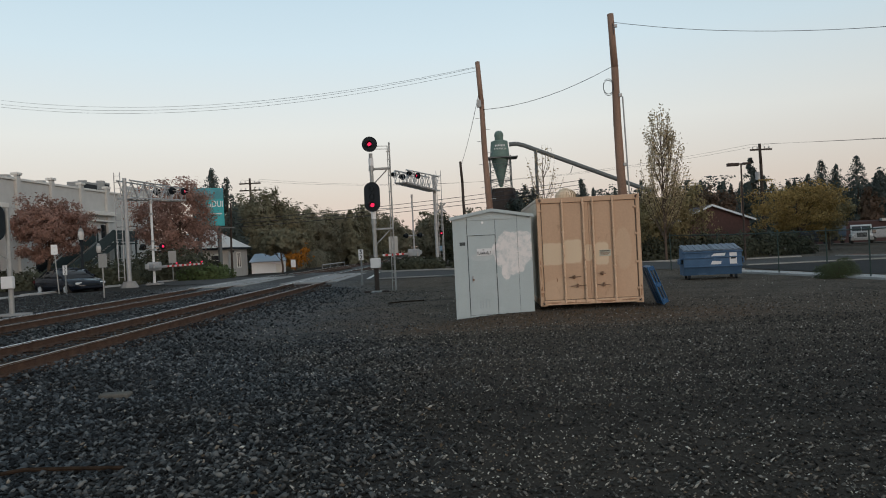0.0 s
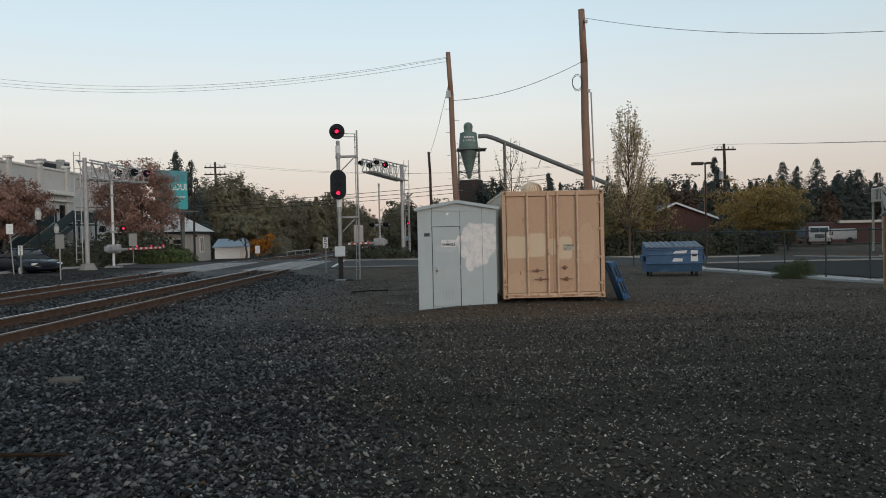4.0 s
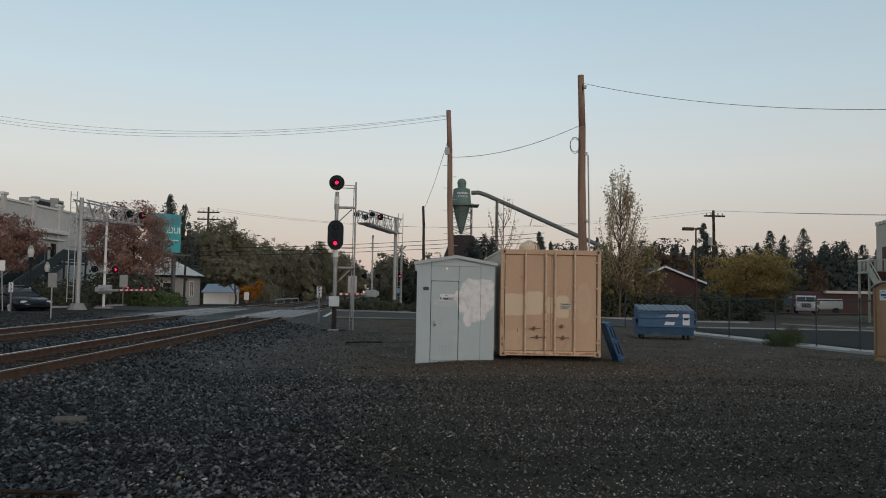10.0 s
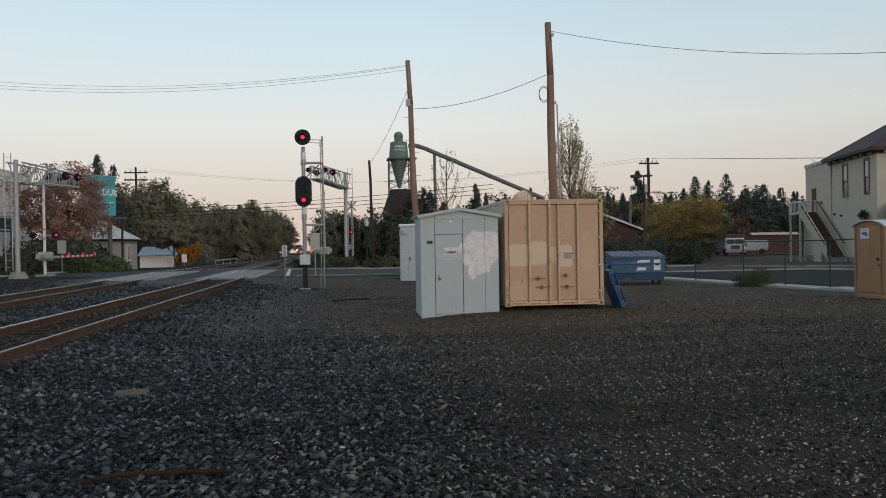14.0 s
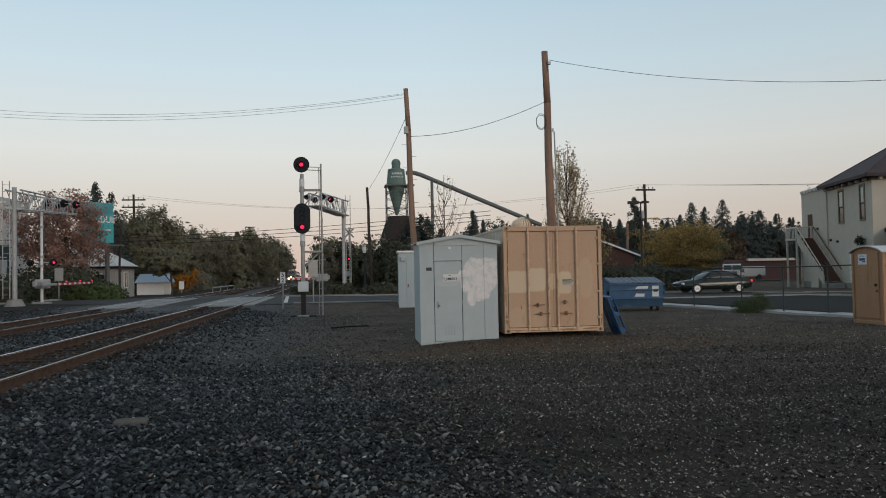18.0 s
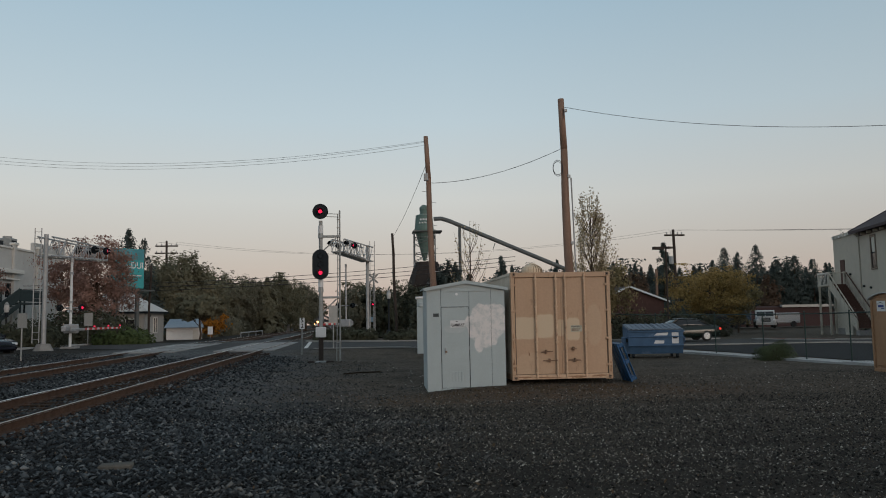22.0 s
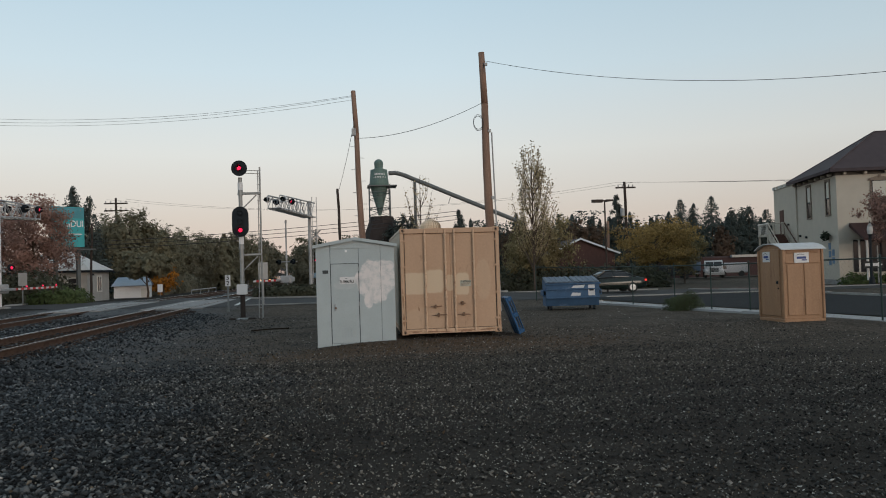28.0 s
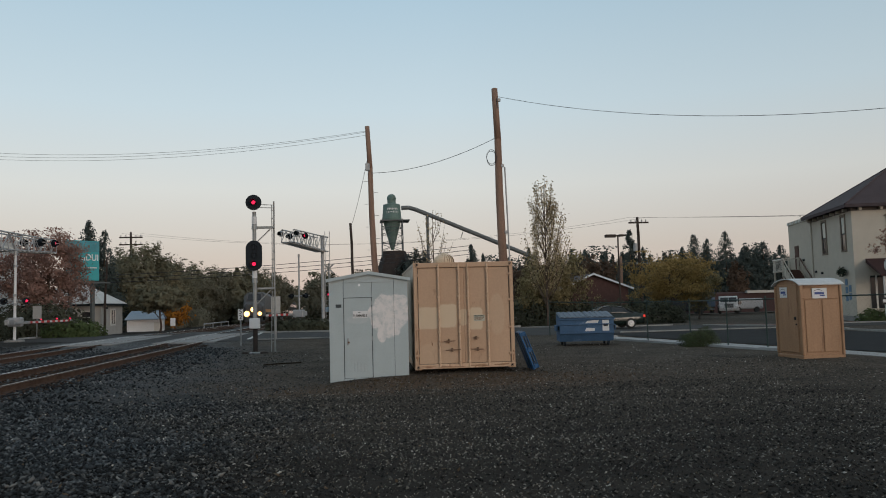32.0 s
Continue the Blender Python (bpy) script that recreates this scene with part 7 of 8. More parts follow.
def poplar(x, y, top, half, seed, count, size, label, mat, stems=9, leaf_from=0.25):
    """An upright, half-bare tree with many steep branches."""
    z0 = gz(x, y)
    t = thing("tree", (x, y, z0), 0, label, "tree", "trees")
    H = top - z0
    rnd = random.Random(seed)
    bm = BM()
    rod(bm, (0, 0, -0.2), (0, 0, H * 0.95), H * 0.009, 0.012, 7)
    lines = []
    for i in range(stems * 4):
        u = rnd.uniform(0.12, 0.75)
        a = rnd.uniform(0, 6.283)
        L = H * rnd.uniform(0.18, 0.34) * (1.2 - u)
        p = Vector((0, 0, H * u))
        q = p + Vector((math.cos(a) * half * rnd.uniform(0.4, 1.0) * (1.15 - u), math.sin(a) * half * rnd.uniform(0.4, 1.0) * (1.15 - u), L * 1.6))
        m = p.lerp(q, 0.45) + Vector((math.cos(a), math.sin(a), -0.2)) * half * 0.1
        rod(bm, p, m, 0.03, 0.02, 5)
        rod(bm, m, q, 0.02, 0.006, 4)
        lines.append((m, q))
    part("trunk", bm, M_BARK, t)
    rs = np.random.RandomState(seed)
    pts = []
    for i in range(count):
        m, q = lines[rs.randint(len(lines))]
        p = m.lerp(q, rs.uniform(-0.3, 1.05))
        pts.append((p.x + rs.normal() * half * 0.06, p.y + rs.normal() * half * 0.06, p.z + rs.normal() * 0.14))
    quads("crown", np.array(pts), seed + 1, size, mat, t)
    return t


OAKS = ((-22.9, 85, 9.6, 3.2), (-27.3, 92, 9.0, 3.4), (-24.5, 98, 7.8, 3.2), (-22.1, 105, 8.4, 3.6), (-21.1, 120, 6.8, 3.8), (-16.1, 140, 7.7, 4.9), (-19.5, 128, 5.6, 4.5), (-36.5, 430, 13.3, 8.3), (-32, 100, 8.4, 4.2), (-27, 112, 6.4, 4.4), (-23, 138, 6.0, 5.0))
for i, (x, y, top, half) in enumerate(OAKS):
    broadleaf(x - (2.6 if y > 100 else 0), y, top, half, 20 + i, (M_OAK, M_OAK3, M_OAK2)[i % 3], 12500, 0.21 if half < 6 else 0.6, "dark green spreading oak tree beyond the crossing", crown_from=0.03, group="oak trees")
for i, (x, y, top, half) in enumerate(((-27.6, 118, 9.4, 3.4), (-24.6, 122, 9.2, 3.6), (-21.2, 126, 8.6, 3.2), (-17.8, 132, 9.2, 3.4), (-15.6, 150, 8.6, 3.0))):
    broadleaf(x, y, top, half, 260 + i, (M_OAK3, M_OAK)[i % 2], 9000, 0.24, "dark green oak in the row along the tracks", crown_from=0.05, group="oak trees")
for i, (x, y, top, half) in enumerate(((-4.6, 95, 5.9, 2.4), (0.6, 85, 3.8, 1.8), (-1.6, 118, 6.0, 2.4), (3.4, 92, 4.4, 2.2), (-6.4, 150, 6.0, 2.6))):
    broadleaf(x, y, top, half, 50 + i, M_OAK, 4500, 0.24, "dark green tree beyond the street", crown_from=0.1, group="oak trees")
for i, (x, y, top, half) in enumerate(((-4.4, 78, 4.3, 1.5), (-2.6, 82, 5.2, 1.8), (0.4, 78, 5.3, 2.0), (2.4, 74, 5.0, 1.8), (4.4, 76, 4.4, 1.8), (-1.0, 70, 3.6, 1.6), (6.4, 80, 4.8, 1.8))):
    broadleaf(x, y, top, half, 280 + i, (M_OAK3, M_HEDGE)[i % 2], 5200, 0.17, "dark bushy tree beyond the crossing gate", crown_from=0.02, group="oak trees")
conifer(-19.3, 125, 8.6, 3.4, 71, 2600, 0.5, "spreading dark pine tree", M_OAK)
poplar(-0.9, 90, 5.2, 2.2, 72, 500, 0.2, "half-bare reddish-brown tree beyond the street", M_BROWNLEAF, 9)
CONS = ((10.2, 115, 9.8, 2.0), (12.6, 118, 8.4, 2.2), (18.0, 120, 11.3, 1.9), (21.5, 130, 10.4, 1.3), (41.6, 125, 10.1, 1.8), (38.6, 130, 9.7, 1.8), (58.3, 140, 10.6, 2.0), (55.4, 140, 10.1, 2.0), (64.3, 140, 14.0, 3.3), (66.9, 140, 13.1, 3.0), (70.6, 140, 14.5, 3.0), (74.6, 140, 11.7, 2.4), (78.2, 140, 12.4, 2.8), (81.9, 140, 11.7, 2.8), (51.4, 150, 10.9, 2.0), (61.0, 138, 11.5, 2.0))
for i, (x, y, top, half) in enumerate(CONS):
    conifer(x, y, top, half * 2.0, 90 + i, 6000, 0.3, "tall dark green conifer on the skyline")
for i in range(40):
    x = 27 + i * 1.75 + 0.8 * math.sin(i * 2.1)
    conifer(x, 146 + 6 * math.sin(i * 1.3), 10.4 + 1.5 * math.sin(i * 2.7) + 0.8 * math.sin(i * 0.9), 3.3 + 0.5 * math.sin(i), 300 + i, 2900, 0.36, "dark conifer in the wood on the skyline")
for i in range(15):
    x = 24 + i * 4.6 + 1.1 * math.sin(i * 2.3)
    broadleaf(x, 150 + 5 * math.sin(i), 10.8 + 1.2 * math.sin(i * 1.7), 4.8, 130 + i, M_CON, 3800, 0.36, "dark evergreen tree in the wood behind the lots", crown_from=0.0)
broadleaf(48.2, 76, 10.0, 1.1, 120, M_CON, 3200, 0.16, "dark evergreen tree behind the cream building")
broadleaf(45.9, 76, 6.3, 0.75, 122, M_CON, 2200, 0.15, "small dark tree beside the cream building")
conifer(35.1, 95, 10.9, 3.2, 123, 7500, 0.26, "tall dark evergreen tree behind the brick house")
for i, (x, y, top, half) in enumerate(((36.6, 120, 8.6, 2.8), (41.0, 122, 8.0, 2.2), (68.0, 131, 7.8, 2.0), (25.5, 112, 8.0, 2.6))):
    broadleaf(x, y, top, half, 170 + i, M_RUSSET, 4200, 0.3, "russet autumn tree before the dark wood", crown_from=0.1)
broadleaf(30.7, 72, 6.2, 4.4, 150, M_YEL, 15000, 0.13, "yellow autumn tree behind the street", crown_from=0.25)
broadleaf(34.8, 75, 5.0, 2.6, 151, M_OLIVE, 7500, 0.15, "olive and yellow autumn tree behind the street", crown_from=0.2)
broadleaf(14.6, 56, 5.4, 2.7, 153, M_OLIVE, 13000, 0.12, "olive autumn tree behind the dumpster", crown_from=0.1)
poplar(13.3, 52.0, 10.4, 2.1, 154, 5200, 0.085, "tall upright poplar with sparse yellowing leaves", M_BROWNLEAF, 14)
poplar(7.6, 75, 11.7, 2.6, 155, 420, 0.13, "nearly bare slender birch tree", M_BROWNLEAF, 7)
broadleaf(-28.4, 50.5, 6.5, 2.6, 160, M_MAPLE, 19000, 0.11, "red-brown autumn maple before the stucco building", crown_from=0.3, group="maples")
broadleaf(-21.5, 56, 7.45, 3.2, 161, M_MAPLE, 20000, 0.11, "red-brown autumn maple behind the crossing mast", crown_from=0.22, group="maples")
conifer(-25.7, 81, 10.4, 3.4, 165, 3600, 0.26, "dark conifer behind the billboard")
conifer(-26.9, 80, 11.3, 3.8, 162, 4600, 0.28, "dark conifer behind the billboard")
broadleaf(-18.9, 82, 2.7, 1.7, 163, M_ORANGE, 1800, 0.16, "small bright orange autumn tree", crown_from=0.1)
broadleaf(-17.9, 72, 4.0, 2.4, 164, M_OAK, 3000, 0.25, "dark tree beside the white outbuilding", crown_from=0.45)


M_WEED = leaf_material("dull_green_weeds", (0.085, 0.105, 0.055))


def bush(x, y, w, d, h, seed, mat, count, size, label, name="bush"):
    z0 = gz(x, y)
    t = thing(name, (x, y, z0), 0, label, name, "hedges and bushes")
    bm = BM()
    rnd = random.Random(seed)
    for i in range(8):
        a = rnd.uniform(0, 6.28)
        rod(bm, (0.1 * math.cos(a), 0.1 * math.sin(a), -0.05), (w * 0.35 * math.cos(a), d * 0.35 * math.sin(a), h * 0.7), 0.025, 0.008, 5)
    part("stems", bm, M_BARK, t)
    rs = np.random.RandomState(seed)
    p = rs.uniform(-1, 1, size=(count, 3))
    k = 1 + 0.25 * np.sin(p[:, 0] * w * 2.2 + seed) * np.cos(p[:, 1] * d * 2 + seed)
    r = (np.abs(p[:, 0]) ** 4 + np.abs(p[:, 1]) ** 4) ** 0.25
    z = (p[:, 2] * 0.5 + 0.5) * h * k * (1 - 0.35 * r ** 3)
    pts = np.column_stack([p[:, 0] * w / 2, p[:, 1] * d / 2, z])
    quads("leaves", pts, seed + 1, size, mat, t, stretch=9.0 if size < 0.02 else 1.6, outward=np.column_stack([p[:, 0], p[:, 1], p[:, 2] * 0.5 + 0.7]))


bush(-21.2, 53.0, 6.0, 5.0, 2.2, 200, M_HEDGE, 5500, 0.16, "clipped dark green hedge beside the crossing mast", "hedge")
bush(-22.5, 46.5, 5.0, 3.0, 1.5, 201, M_HEDGE, 3800, 0.15, "dark green hedge along the street", "hedge")
bush(-17.9, 51.0, 3.4, 2.4, 1.0, 202, M_GRASSY, 2400, 0.14, "low bright green shrub at the gate", "bush")
bush(-28.0, 46.0, 8.0, 2.5, 1.2, 203, M_HEDGE, 3800, 0.16, "dark green hedge along the street", "hedge")
bush(-29.0, 62.0, 2.0, 5.0, 1.2, 204, M_HEDGE, 3800, 0.18, "dark green hedge below the stairs", "hedge")
bush(-3.6, 48.7, 4.0, 1.8, 0.75, 205, M_HEDGE, 3200, 0.15, "dark green hedge along the far side of the street", "hedge")
bush(0.6, 48.6, 3.6, 1.8, 0.6, 206, M_HEDGE, 2600, 0.15, "dark green hedge along the far side of the street", "hedge")
bush(2.6, 60.0, 3.4, 3.0, 3.4, 207, M_HEDGE, 3800, 0.2, "tall dark shrub beyond the street", "bush")
bush(13.5, 55.0, 13.0, 2.2, 1.9, 208, M_HEDGE, 7500, 0.16, "long dark green hedge behind the street", "hedge")
bush(23.0, 62.0, 9.0, 2.4, 1.9, 209, M_HEDGE, 4500, 0.18, "long dark green hedge behind the street", "hedge")
for k, (x, y, w, d, h) in enumerate(((-22.6, 92, 5, 16, 2.2), (-23.4, 112, 5, 18, 2.4), (-24.0, 134, 6, 22, 2.6), (-29, 165, 10, 34, 3.0), (-34, 220, 12, 60, 4.0))):
    bush(x, y, w, d, h, 230 + k, M_OAK3, 6000, 0.24 + 0.06 * k, "dark undergrowth below the trees along the tracks", "bush")
broadleaf(7.3, 98, 9.0, 1.9, 176, M_CON, 5200, 0.24, "dark green tree before the sawdust bin", crown_from=0.25)
conifer(7.9, 90, 6.2, 1.4, 175, 900, 0.2, "small dark conifer behind the sheds")
bush(12.3, 26.0, 1.25, 0.9, 0.62, 210, M_WEED, 5200, 0.015, "low green weeds at the fence foot", "bush")
bush(34.5, 46.6, 3.6, 1.2, 0.8, 211, M_GRASSY, 1800, 0.12, "green grassy border before the building", "bush")
broadleaf(33.4, 42.0, 6.2, 1.9, 213, M_MAPLE, 7000, 0.1, "red-brown street tree before the shop front", crown_from=0.5)
ornate_lamp((31.5, 42.0, -0.1), 3.75)

# ---- gravel: real stones over the near ground ----


def stones(name, spans, seed, mat, label, squash=0.75, fuzz=0.0):
    """spans: (count, x0, x1, y0, y1, least size, most size, power of the spread in depth)."""
    rs = np.random.RandomState(seed)
    P, S = [], []
    for n, x0, x1, y0, y1, s0, s1, pw in spans:
        x = rs.uniform(x0, x1, n) + rs.normal(size=n) * fuzz
        y = y0 + (y1 - y0) * rs.uniform(0, 1, n) ** pw
        s = s0 + (s1 - s0) * rs.uniform(0, 1, n) ** 2
        P.append(np.column_stack([x, y, [gz(a, b) for a, b in zip(x, y)]]))
        S.append(s)
    P, S = np.vstack(P), np.concatenate(S)
    n = len(P)
    base = np.array([(1, 0, 0), (0.1, 1, 0.1), (-1, 0.1, 0), (0, -1, -0.1), (0.2, 0.1, 1), (-0.1, 0, -1)], float)
    v = base[None] * (1 + rs.uniform(-0.35, 0.35, size=(n, 6, 1))) + rs.uniform(-0.22, 0.22, size=(n, 6, 3))
    v[:, :, 0] *= rs.uniform(0.65, 1.6, size=(n, 1))
    v[:, :, 2] *= squash * rs.uniform(0.6, 1.2, size=(n, 1))
    a = rs.uniform(0, 6.283, n)
    c, s = np.cos(a)[:, None], np.sin(a)[:, None]
    vx, vy = v[:, :, 0] * c - v[:, :, 1] * s, v[:, :, 0] * s + v[:, :, 1] * c
    tl = rs.uniform(-0.8, 0.8, size=(n, 1))
    vz = v[:, :, 2] + vx * tl
    v = np.stack([vx, vy, vz], -1) * (S / 2)[:, None, None] + P[:, None, :] + np.array([0, 0, 1])[None, None] * (S * 0.25)[:, None, None]
    tri = np.array([(0, 1, 4), (1, 2, 4), (2, 3, 4), (3, 0, 4), (1, 0, 5), (2, 1, 5), (3, 2, 5), (0, 3, 5)])
    f = (tri[None] + (np.arange(n) * 6)[:, None, None]).reshape(-1)
    me = bpy.data.meshes.new(name)
    me.vertices.add(n * 6)
    me.vertices.foreach_set("co", v.reshape(-1))
    me.loops.add(len(f))
    me.loops.foreach_set("vertex_index", f)
    me.polygons.add(len(f) // 3)
    me.polygons.foreach_set("loop_start", np.arange(len(f) // 3) * 3)
    me.update(calc_edges=True)
    me.materials.append(mat)
    return tagged(new(name, me), label, "gravel", kind="stuff")


def stone_material(name, left, right, edge=-0.5, width=2.2, rough=0.85):
    """Stones of many tones: one mix of colours left of the edge, another right of it, merging in patches."""
    m = bpy.data.materials.new(name)
    m.use_nodes = True
    n, l = m.node_tree.nodes, m.node_tree.links
    bs = n["Principled BSDF"]
    bs.inputs["Roughness"].default_value = rough
    bs.inputs["Specular IOR Level"].default_value = 0.18
    g = n.new("ShaderNodeNewGeometry")
    ramps = []
    for colours in (left, right):
        r = n.new("ShaderNodeValToRGB")
        e = r.color_ramp.elements
        for i, (p, c) in enumerate(colours):
            el = e[i] if i < 2 else e.new(p)
            el.position, el.color = p, (*c, 1)
        l.new(g.outputs["Random Per Island"], r.inputs["Fac"])
        ramps.append(r)
    tc = n.new("ShaderNodeTexCoord")
    patch_noise = n.new("ShaderNodeTexNoise")
    patch_noise.inputs["Scale"].default_value, patch_noise.inputs["Detail"].default_value = 0.45, 4
    l.new(tc.outputs["Object"], patch_noise.inputs["Vector"])
    sp = n.new("ShaderNodeSeparateXYZ")
    l.new(tc.outputs["Object"], sp.inputs["Vector"])
    ma = n.new("ShaderNodeMath")
    ma.operation = "MULTIPLY_ADD"
    ma.inputs[1].default_value = 9.0
    l.new(patch_noise.outputs["Fac"], ma.inputs[0])
    dr = n.new("ShaderNodeMath")
    dr.operation = "MULTIPLY_ADD"
    dr.inputs[1].default_value = 0.1
    l.new(sp.outputs["Y"], dr.inputs[0])
    l.new(sp.outputs["X"], dr.inputs[2])
    l.new(dr.outputs[0], ma.inputs[2])
    rg = n.new("ShaderNodeMapRange")
    rg.inputs["From Min"].default_value, rg.inputs["From Max"].default_value = edge + 4.5 - width, edge + 4.5 + width
    l.new(ma.outputs[0], rg.inputs["Value"])
    side = n.new("ShaderNodeMix")
    side.data_type = "RGBA"
    l.new(rg.outputs["Result"], side.inputs["Factor"])
    l.new(ramps[0].outputs["Color"], side.inputs["A"])
    l.new(ramps[1].outputs["Color"], side.inputs["B"])
    no = n.new("ShaderNodeTexNoise")
    no.inputs["Scale"].default_value, no.inputs["Detail"].default_value = 90, 3
    l.new(tc.outputs["Object"], no.inputs["Vector"])
    mx = n.new("ShaderNodeMix")
    mx.data_type, mx.blend_type = "RGBA", "MULTIPLY"
    mx.inputs["Factor"].default_value = 0.6
    bmap = n.new("ShaderNodeMapping")
    bmap.inputs["Scale"].default_value, bmap.inputs["Rotation"].default_value = (0.18, 1.0, 1.0), (0, 0, radians(20))
    l.new(tc.outputs["Object"], bmap.inputs["Vector"])
    band = n.new("ShaderNodeTexNoise")
    band.inputs["Scale"].default_value, band.inputs["Detail"].default_value = 0.9, 4
    l.new(bmap.outputs["Vector"], band.inputs["Vector"])
    br = n.new("ShaderNodeMapRange")
    br.inputs["From Min"].default_value, br.inputs["From Max"].default_value = 0.36, 0.64
    br.inputs["To Min"].default_value, br.inputs["To Max"].default_value = 1.28, 0.7
    l.new(band.outputs["Fac"], br.inputs["Value"])
    bv = n.new("ShaderNodeVectorMath")
    bv.operation = "SCALE"
    l.new(side.outputs["Result"], bv.inputs[0])
    l.new(br.outputs["Result"], bv.inputs["Scale"])
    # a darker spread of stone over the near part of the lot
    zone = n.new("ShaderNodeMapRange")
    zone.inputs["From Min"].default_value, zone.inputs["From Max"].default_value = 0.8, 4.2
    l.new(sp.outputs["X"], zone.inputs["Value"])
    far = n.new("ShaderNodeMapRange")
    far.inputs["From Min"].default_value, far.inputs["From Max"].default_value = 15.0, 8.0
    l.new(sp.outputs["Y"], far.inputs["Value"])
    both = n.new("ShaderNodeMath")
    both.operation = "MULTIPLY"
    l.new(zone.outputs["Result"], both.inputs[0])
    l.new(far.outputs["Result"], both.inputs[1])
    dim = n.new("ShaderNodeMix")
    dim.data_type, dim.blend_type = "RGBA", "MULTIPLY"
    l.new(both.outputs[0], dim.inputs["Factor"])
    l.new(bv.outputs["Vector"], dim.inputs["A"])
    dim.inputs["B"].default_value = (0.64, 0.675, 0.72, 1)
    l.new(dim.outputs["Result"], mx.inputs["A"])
    mp = n.new("ShaderNodeMapRange")
    mp.inputs["To Min"].default_value, mp.inputs["To Max"].default_value = 0.5, 1.5
    l.new(no.outputs["Fac"], mp.inputs["Value"])
    cc = n.new("ShaderNodeCombineColor")
    for k in range(3):
        l.new(mp.outputs["Result"], cc.inputs[k])
    l.new(cc.outputs["Color"], mx.inputs["B"])
    l.new(mx.outputs["Result"], bs.inputs["Base Color"])
    return m


GREYS = [(0.0, (0.0040, 0.0048, 0.0057)), (1.0, (0.1602, 0.1667, 0.1677)), (0.35, (0.0186, 0.0220, 0.0253)), (0.7, (0.0501, 0.0589, 0.0653)), (0.9, (0.1001, 0.1115, 0.1189))]
BROWNS = [(0.0, (0.0083, 0.0073, 0.0064)), (1.0, (0.2592, 0.2376, 0.2022)), (0.35, (0.0322, 0.0310, 0.0284)), (0.7, (0.0756, 0.0707, 0.0630)), (0.9, (0.1534, 0.1382, 0.1179))]
PALES = [(0.0, (0.1, 0.085, 0.068)), (1.0, (0.6, 0.565, 0.5)), (0.25, (0.16, 0.11, 0.07)), (0.5, (0.3, 0.275, 0.235))]
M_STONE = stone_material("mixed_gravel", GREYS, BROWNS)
M_FLECK = stone_material("pale_pebbles", PALES, PALES)
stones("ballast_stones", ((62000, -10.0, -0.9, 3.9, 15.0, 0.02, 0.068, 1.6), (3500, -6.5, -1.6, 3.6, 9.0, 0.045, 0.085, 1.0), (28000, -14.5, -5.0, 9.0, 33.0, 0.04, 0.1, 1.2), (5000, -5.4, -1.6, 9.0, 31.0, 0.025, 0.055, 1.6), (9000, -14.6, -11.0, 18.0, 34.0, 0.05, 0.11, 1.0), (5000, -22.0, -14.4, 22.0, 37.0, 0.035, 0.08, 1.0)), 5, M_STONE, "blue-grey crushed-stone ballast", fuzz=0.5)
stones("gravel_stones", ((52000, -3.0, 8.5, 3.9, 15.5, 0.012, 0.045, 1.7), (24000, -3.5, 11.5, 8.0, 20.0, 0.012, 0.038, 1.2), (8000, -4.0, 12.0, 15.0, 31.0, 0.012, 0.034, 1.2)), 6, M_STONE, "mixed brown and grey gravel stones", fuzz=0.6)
stones("pale_pebbles", ((3600, -9.0, 7.0, 3.9, 14.0, 0.016, 0.036, 1.5), (12500, -2.5, 9.0, 3.9, 16.0, 0.009, 0.022, 1.6), (90, -7.0, -0.5, 3.9, 9.0, 0.04, 0.075, 1.0), (700, -10.0, -1.0, 9.0, 18.0, 0.02, 0.045, 1.0), (3200, -1.5, 11.5, 9.0, 21.0, 0.012, 0.028, 1.3), (300, -12.0, 12.0, 16.0, 30.0, 0.025, 0.045, 1.0)), 9, M_FLECK, "pale and tan pebbles scattered among the gravel")

RUSTS = [(0.0, (0.012, 0.008, 0.006)), (1.0, (0.1, 0.07, 0.05)), (0.5, (0.034, 0.021, 0.015)), (0.85, (0.055, 0.035, 0.025))]
M_STONE_R = stone_material("rust_stained_ballast", RUSTS, RUSTS)
stones("rusty_ballast", tuple((3000, x - 0.28, x + 0.28, 8.0, 35.0, 0.03, 0.08, 1.0) for x in (-8.41, -6.91, -12.95, -11.45)) + ((3000, -6.75, -6.2, 8.0, 34.0, 0.03, 0.08, 1.0), (6000, -8.3, -7.0, 7.0, 35.0, 0.03, 0.07, 1.0)), 8, M_STONE_R, "rust-stained ballast stones along the rails")

# ---- ties, ballast details and litter ----


def ties(track, x0, y0, y1):
    me = None
    y = y0
    rnd = random.Random(int(-x0))
    while y < y1:
        if not 35.4 < y < 46.8:
            if me is None:
                bm = box(BM(), -1.3, 1.3, -0.11, 0.11, -0.14, 0.0, 0.012)
                me = bpy.data.meshes.new("tie")
                bm.to_mesh(me)
                bm.free()
                me.materials.append(M_TIE)
            ob = new("tie", me)
            ob.parent = track
            ob.matrix_basis = pose(x0 + bend(y) + rnd.uniform(-0.04, 0.04), y, RAIL_Z - 0.172 + fall(y) + rnd.uniform(-0.006, 0.004), 0, 0, rnd.uniform(-1, 1))
        y += 0.53


ties(track_near, -7.66, 4.0, 80.0)
ties(track_far, -12.2, 12.0, 80.0)


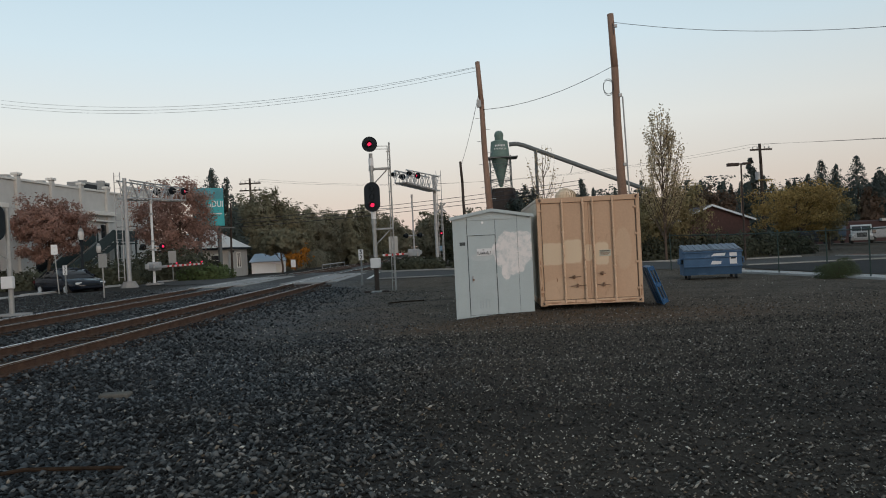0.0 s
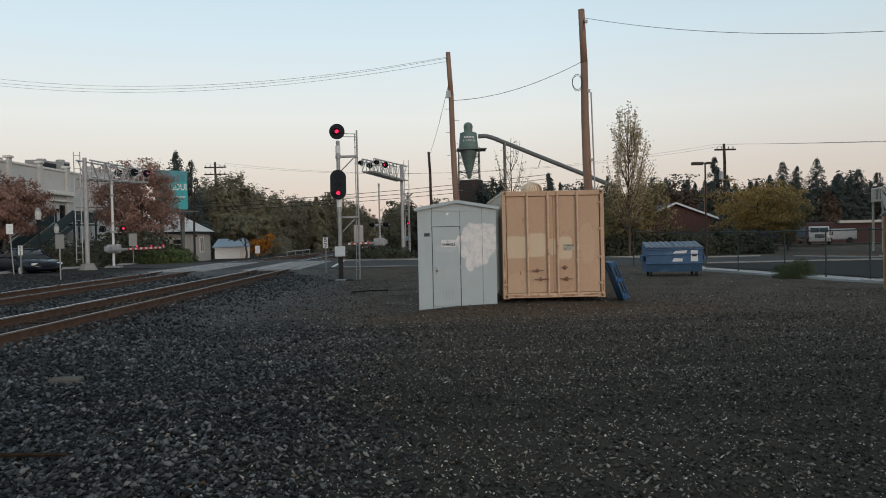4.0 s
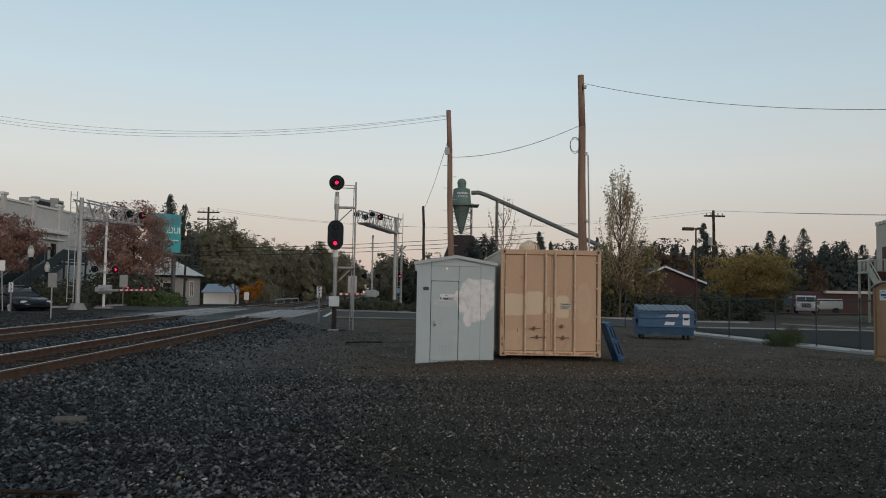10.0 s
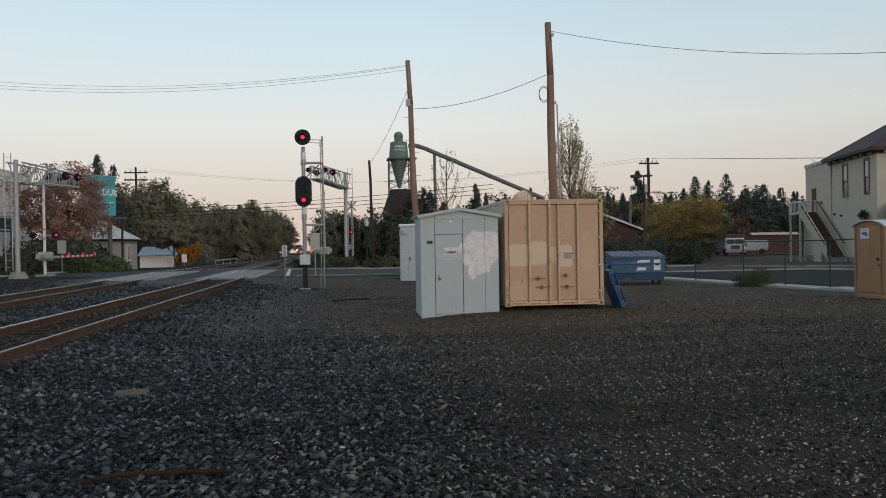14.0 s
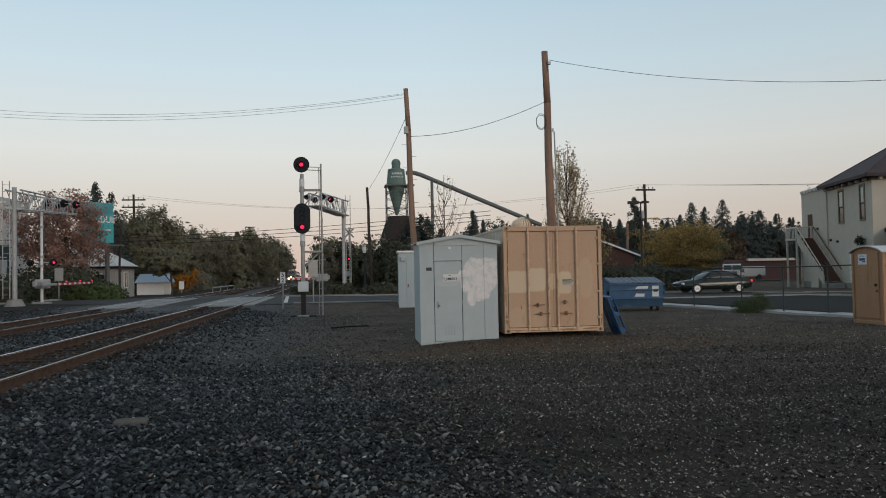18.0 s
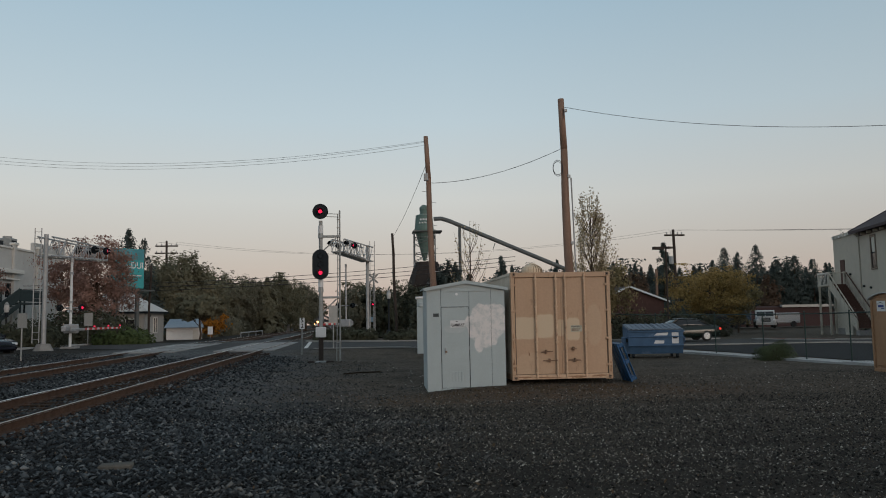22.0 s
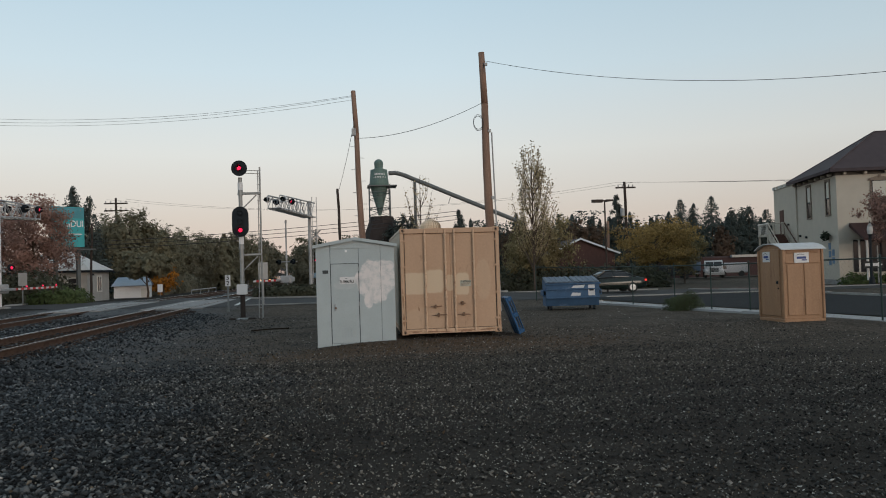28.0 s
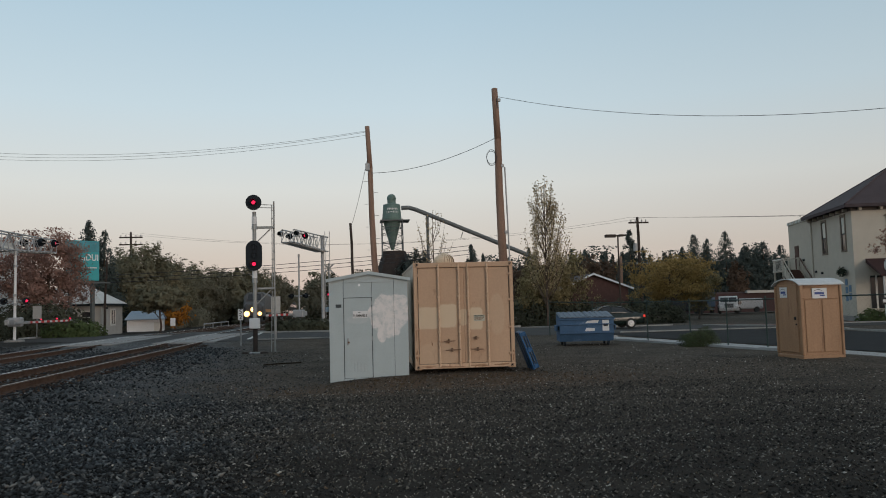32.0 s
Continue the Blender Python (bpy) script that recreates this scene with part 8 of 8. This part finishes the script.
def plates(track, x0, y0, y1):
    y = y0
    me = None
    while y < y1:
        for off in (-0.752, 0.752):
            if me is None:
                bm = box(BM(), -0.17, 0.17, -0.09, 0.09, 0.0, 0.012)
                for sx in (-1, 1):
                    box(bm, sx * 0.1 - 0.02, sx * 0.1 + 0.02, -0.03, 0.03, 0.012, 0.04)
                me = bpy.data.meshes.new("tie_plate")
                bm.to_mesh(me)
                bm.free()
                me.materials.append(M_RUST)
            ob = new("tie_plate", me)
            ob.parent = track
            ob.matrix_basis = pose(x0 + off, y, RAIL_Z - 0.172)
        y += 0.53


plates(track_near, -7.66, 8.24, 30.0)

# concrete darkened because the block lies in shadow
M_SHADECONC = material("shadow_darkened_concrete", (0.1, 0.095, 0.085), 0.95, var=0.3, scale=9, fine=70, spec=0.1)
t = thing("concrete_block", (-4.62, 9.6, gz(-4.62, 9.6)), 8, "flat grey concrete block lying in the ballast", "concrete block")
part("block", box(BM(), -0.19, 0.19, -0.1, 0.1, -0.03, 0.06, 0.018), M_SHADECONC, t)
bm = BM()
tube(bm, [(-4.05, 6.1, 0.04), (-3.8, 6.2, 0.06), (-3.4, 6.22, 0.05), (-2.95, 6.2, 0.045)], 0.018, 6)
tagged(part("rusty_bar", bm, M_TIE), "thin dark rusty bar lying on the stones", "steel bar")
bm = BM()
tube(bm, [(-2.6, 23.6, gz(-2.6, 23.6) + 0.03), (-2.05, 23.68, gz(-2.05, 23.68) + 0.05), (-1.48, 23.8, gz(-1.48, 23.8) + 0.04)], 0.022, 6)
tagged(part("timber_strip", bm, M_TIE), "thin dark strip of timber lying on the dirt", "timber")
M_DRYLEAF = leaf_material("dry_fallen_leaf", (0.11, 0.078, 0.05))
rs = np.random.RandomState(77)
n = 60
px, py = rs.uniform(-6, 2, n), rs.uniform(3.2, 11, n)
pts = np.column_stack([px, py, [gz(a, b) + 0.045 for a, b in zip(px, py)]])
tagged(quads("fallen_leaves", pts, 78, 0.035, M_DRYLEAF, None, "dry brown fallen leaves scattered over the stones", "stuff"), category="leaves")
n = 900
px, py = rs.normal(size=n) * 2.4 + 2.4, 17.9 - np.abs(rs.normal(size=n)) * 1.1
pts = np.column_stack([px, py, [gz(a, b) + 0.015 for a, b in zip(px, py)]])
tagged(quads("fallen_leaves", pts, 79, 0.034, M_DRYLEAF, None, "dry brown leaf litter blown against the container and shed", "stuff"), category="leaves")
for x in (-18.9, -18.1):
    t = thing("cabinet", (x, 140.0, gz(x, 140.0)), 5, "small pale relay cabinet beside the far tracks", "cabinet", "relay cabinets")
    part("case", box(BM(), 0, 0.55, 0, 0.6, 0, 1.7, 0.03), M_ALU, t)
    part("door", box(BM(), 0.05, 0.5, -0.02, 0, 0.15, 1.5), M_ALU, t)
t = thing("guard_rail", (-15.75, 80.8, gz(-15.75, 80.8)), 88, "low pale pipe railing beside the tracks", "railing")
for x in (0, 4.0, 8.0, 12.0):
    part("post", rod(BM(), (x, 0, -0.1), (x, 0, 0.5), 0.05, n=6), M_ALU, t)
part("rail", rod(BM(), (0, 0, 0.5), (12.0, 0, 0.5), 0.06, n=6), M_ALU, t)

# ---- the train ----
M_LOCO = material("grey_locomotive_paint", (0.085, 0.082, 0.08), 0.6, 0.0, var=0.15, scale=1.5)
M_LOCOY = material("yellow_stripe_paint", (0.5, 0.2, 0.03), 0.5, var=0.15)
M_COACH = material("dark_grey_coach_paint", (0.04, 0.038, 0.037), 0.8, 0.0, spec=0.08, var=0.15, scale=1.5)
M_HEAD = material("burning_headlight", (1, 0.8, 0.5), 0.3, emit=(1.0, 0.5, 0.16), emit_strength=5.5, bump=0)
# oversized glowing discs behind the bulbs stand in for the lamps' glare
M_GLARE = material("lamp_glare", (0.8, 0.6, 0.35), 0.4, emit=(1.0, 0.5, 0.15), emit_strength=2.2, bump=0)


def locomotive():
    t = thing("locomotive", (-15, 111, 0), 0, "grey diesel locomotive with burning headlights on the far track", "train")
    # the nose looks along -y, the origin is on the rail head at the nose
    st = [(0.0, 1.0, 1.0, 2.5), (0.35, 1.35, 0.9, 2.75), (1.3, 1.5, 0.9, 3.0), (2.4, 1.52, 0.9, 4.35), (4.2, 1.52, 0.9, 4.45), (17.0, 1.52, 0.9, 4.45), (17.6, 1.4, 0.9, 4.3)]
    rings = [[(-w, y, z0), (w, y, z0), (w, y, z1 - 0.45), (w * 0.72, y, z1), (-w * 0.72, y, z1), (-w, y, z1 - 0.45)] for y, w, z0, z1 in st]
    part("body", loft(rings), M_LOCO, t)
    part("stripe", box(BM(), -1.53, 1.53, 2.6, 17.0, 1.5, 1.95), M_LOCOY, t, "yellow side stripe")
    for s in (-1, 1):
        part("windscreen", poly(BM(), [(s * 0.12, 1.5, 3.25), (s * 0.95, 1.5, 3.25), (s * 0.85, 2.28, 4.1), (s * 0.12, 2.28, 4.1)], (0, -0.05, 0.05)), M_GLASS, t)
        dl = part("ditch_light", rod(BM(), (s * 0.9, -0.12, 1.3), (s * 0.9, 0.1, 1.3), 0.42 if s < 0 else 0.3, n=16), M_GLARE, t, "ditch light with a glow disc for its glare")
        part("bulb", rod(BM(), (s * 0.9, -0.14, 1.3), (s * 0.9, -0.1, 1.3), 0.3 if s < 0 else 0.18, n=14), M_HEAD, dl)
        for y in (1.8, 4.2, 13.0, 15.4):
            part("wheel", rod(BM(), (s * 0.68, y, 0.5), (s * 0.82, y, 0.5), 0.5, n=20), M_RUST, t)
    hl = part("headlight", rod(BM(), (0, -0.08, 1.9), (0, 0.2, 1.9), 0.38, n=16), M_GLARE, t, "headlight with a glow disc for its glare")
    part("bulb", rod(BM(), (0, -0.1, 1.9), (0, -0.06, 1.9), 0.26, n=14), M_HEAD, hl)
    part("pilot", poly(BM(), [(-1.3, -0.1, 0.9), (1.3, -0.1, 0.9), (1.1, 0.0, 0.15), (-1.1, 0.0, 0.15)], (0, 0.15, 0)), M_LOCO, t)
    for y in (3.0, 14.2):
        part("truck_frame", box(BM(), -0.95, 0.95, y - 2.0, y + 2.0, 0.35, 0.9, 0.05), M_BLACK, t)
    part("fuel_tank", box(BM(), -1.2, 1.2, 6.0, 11.0, 0.35, 0.95, 0.1), M_BLACK, t)
    for y in (8, 11, 14):
        part("roof_fan", rod(BM(), (0, y, 4.4), (0, y, 4.6), 0.6, n=16), M_LOCO, t)
    return t


def coach(k):
    t = thing("coach", (-15, 111, 0), 0, "grey passenger coach behind the locomotive", "train", "passenger coaches")
    rings = [[(-w, y, 0.6), (w, y, 0.6), (w, y, 3.9), (w * 0.7, y, 4.7), (-w * 0.7, y, 4.7), (-w, y, 3.9)] for y, w in ((0.3, 1.3), (0.5, 1.52), (25.0, 1.52), (25.2, 1.3))]
    part("body", loft(rings), M_COACH, t)
    for s in (-1, 1):
        for lvl in (1.3, 3.0):
            for i in range(10):
                a, b = sorted((s * 1.515, s * 1.53))
                part("window", box(BM(), a, b, 2.0 + i * 2.2, 3.5 + i * 2.2, lvl, lvl + 0.75), M_GLASS, t)
        for y in (2.6, 4.9, 20.6, 22.9):
            part("wheel", rod(BM(), (s * 0.68, y, 0.46), (s * 0.82, y, 0.46), 0.46, n=16), M_RUST, t)
    return t


LOCO = locomotive()
COACHES = [coach(k) for k in range(4)]


def rail_pose(y):
    slope = (bend(y + 1) - bend(y - 1)) / 2
    return pose(-12.2 + bend(y), y, RAIL_Z + fall(y), math.degrees(-0.009), 0, math.degrees(-math.atan(slope)))


def motions():
    for k, ob in enumerate([LOCO] + COACHES):
        back = 0 if k == 0 else 18.0 + 25.6 * (k - 1)
        walk(ob, [(tt, rail_pose(111 + 13.8 * (32 - tt) + back)) for tt in range(0, 33, 4)])
    rear = ((0, 111.5), (8, 75.5), (12, 55.5), (14, 45.5), (15.5, 37.0), (16.5, 30.7), (17.5, 25.8), (18, 24.15), (18.5, 22.8), (19, 21.8), (20, 20.7), (21, 20.3), (23, 19.95), (25.5, 19.5), (28, 19.45), (30, 18.7), (32, 18.4))
    walk(GREEN_CAR, [(tt, pose(x - 2.42, 47.8, -0.12, 0, 0, 180)) for tt, x in rear])


motions()
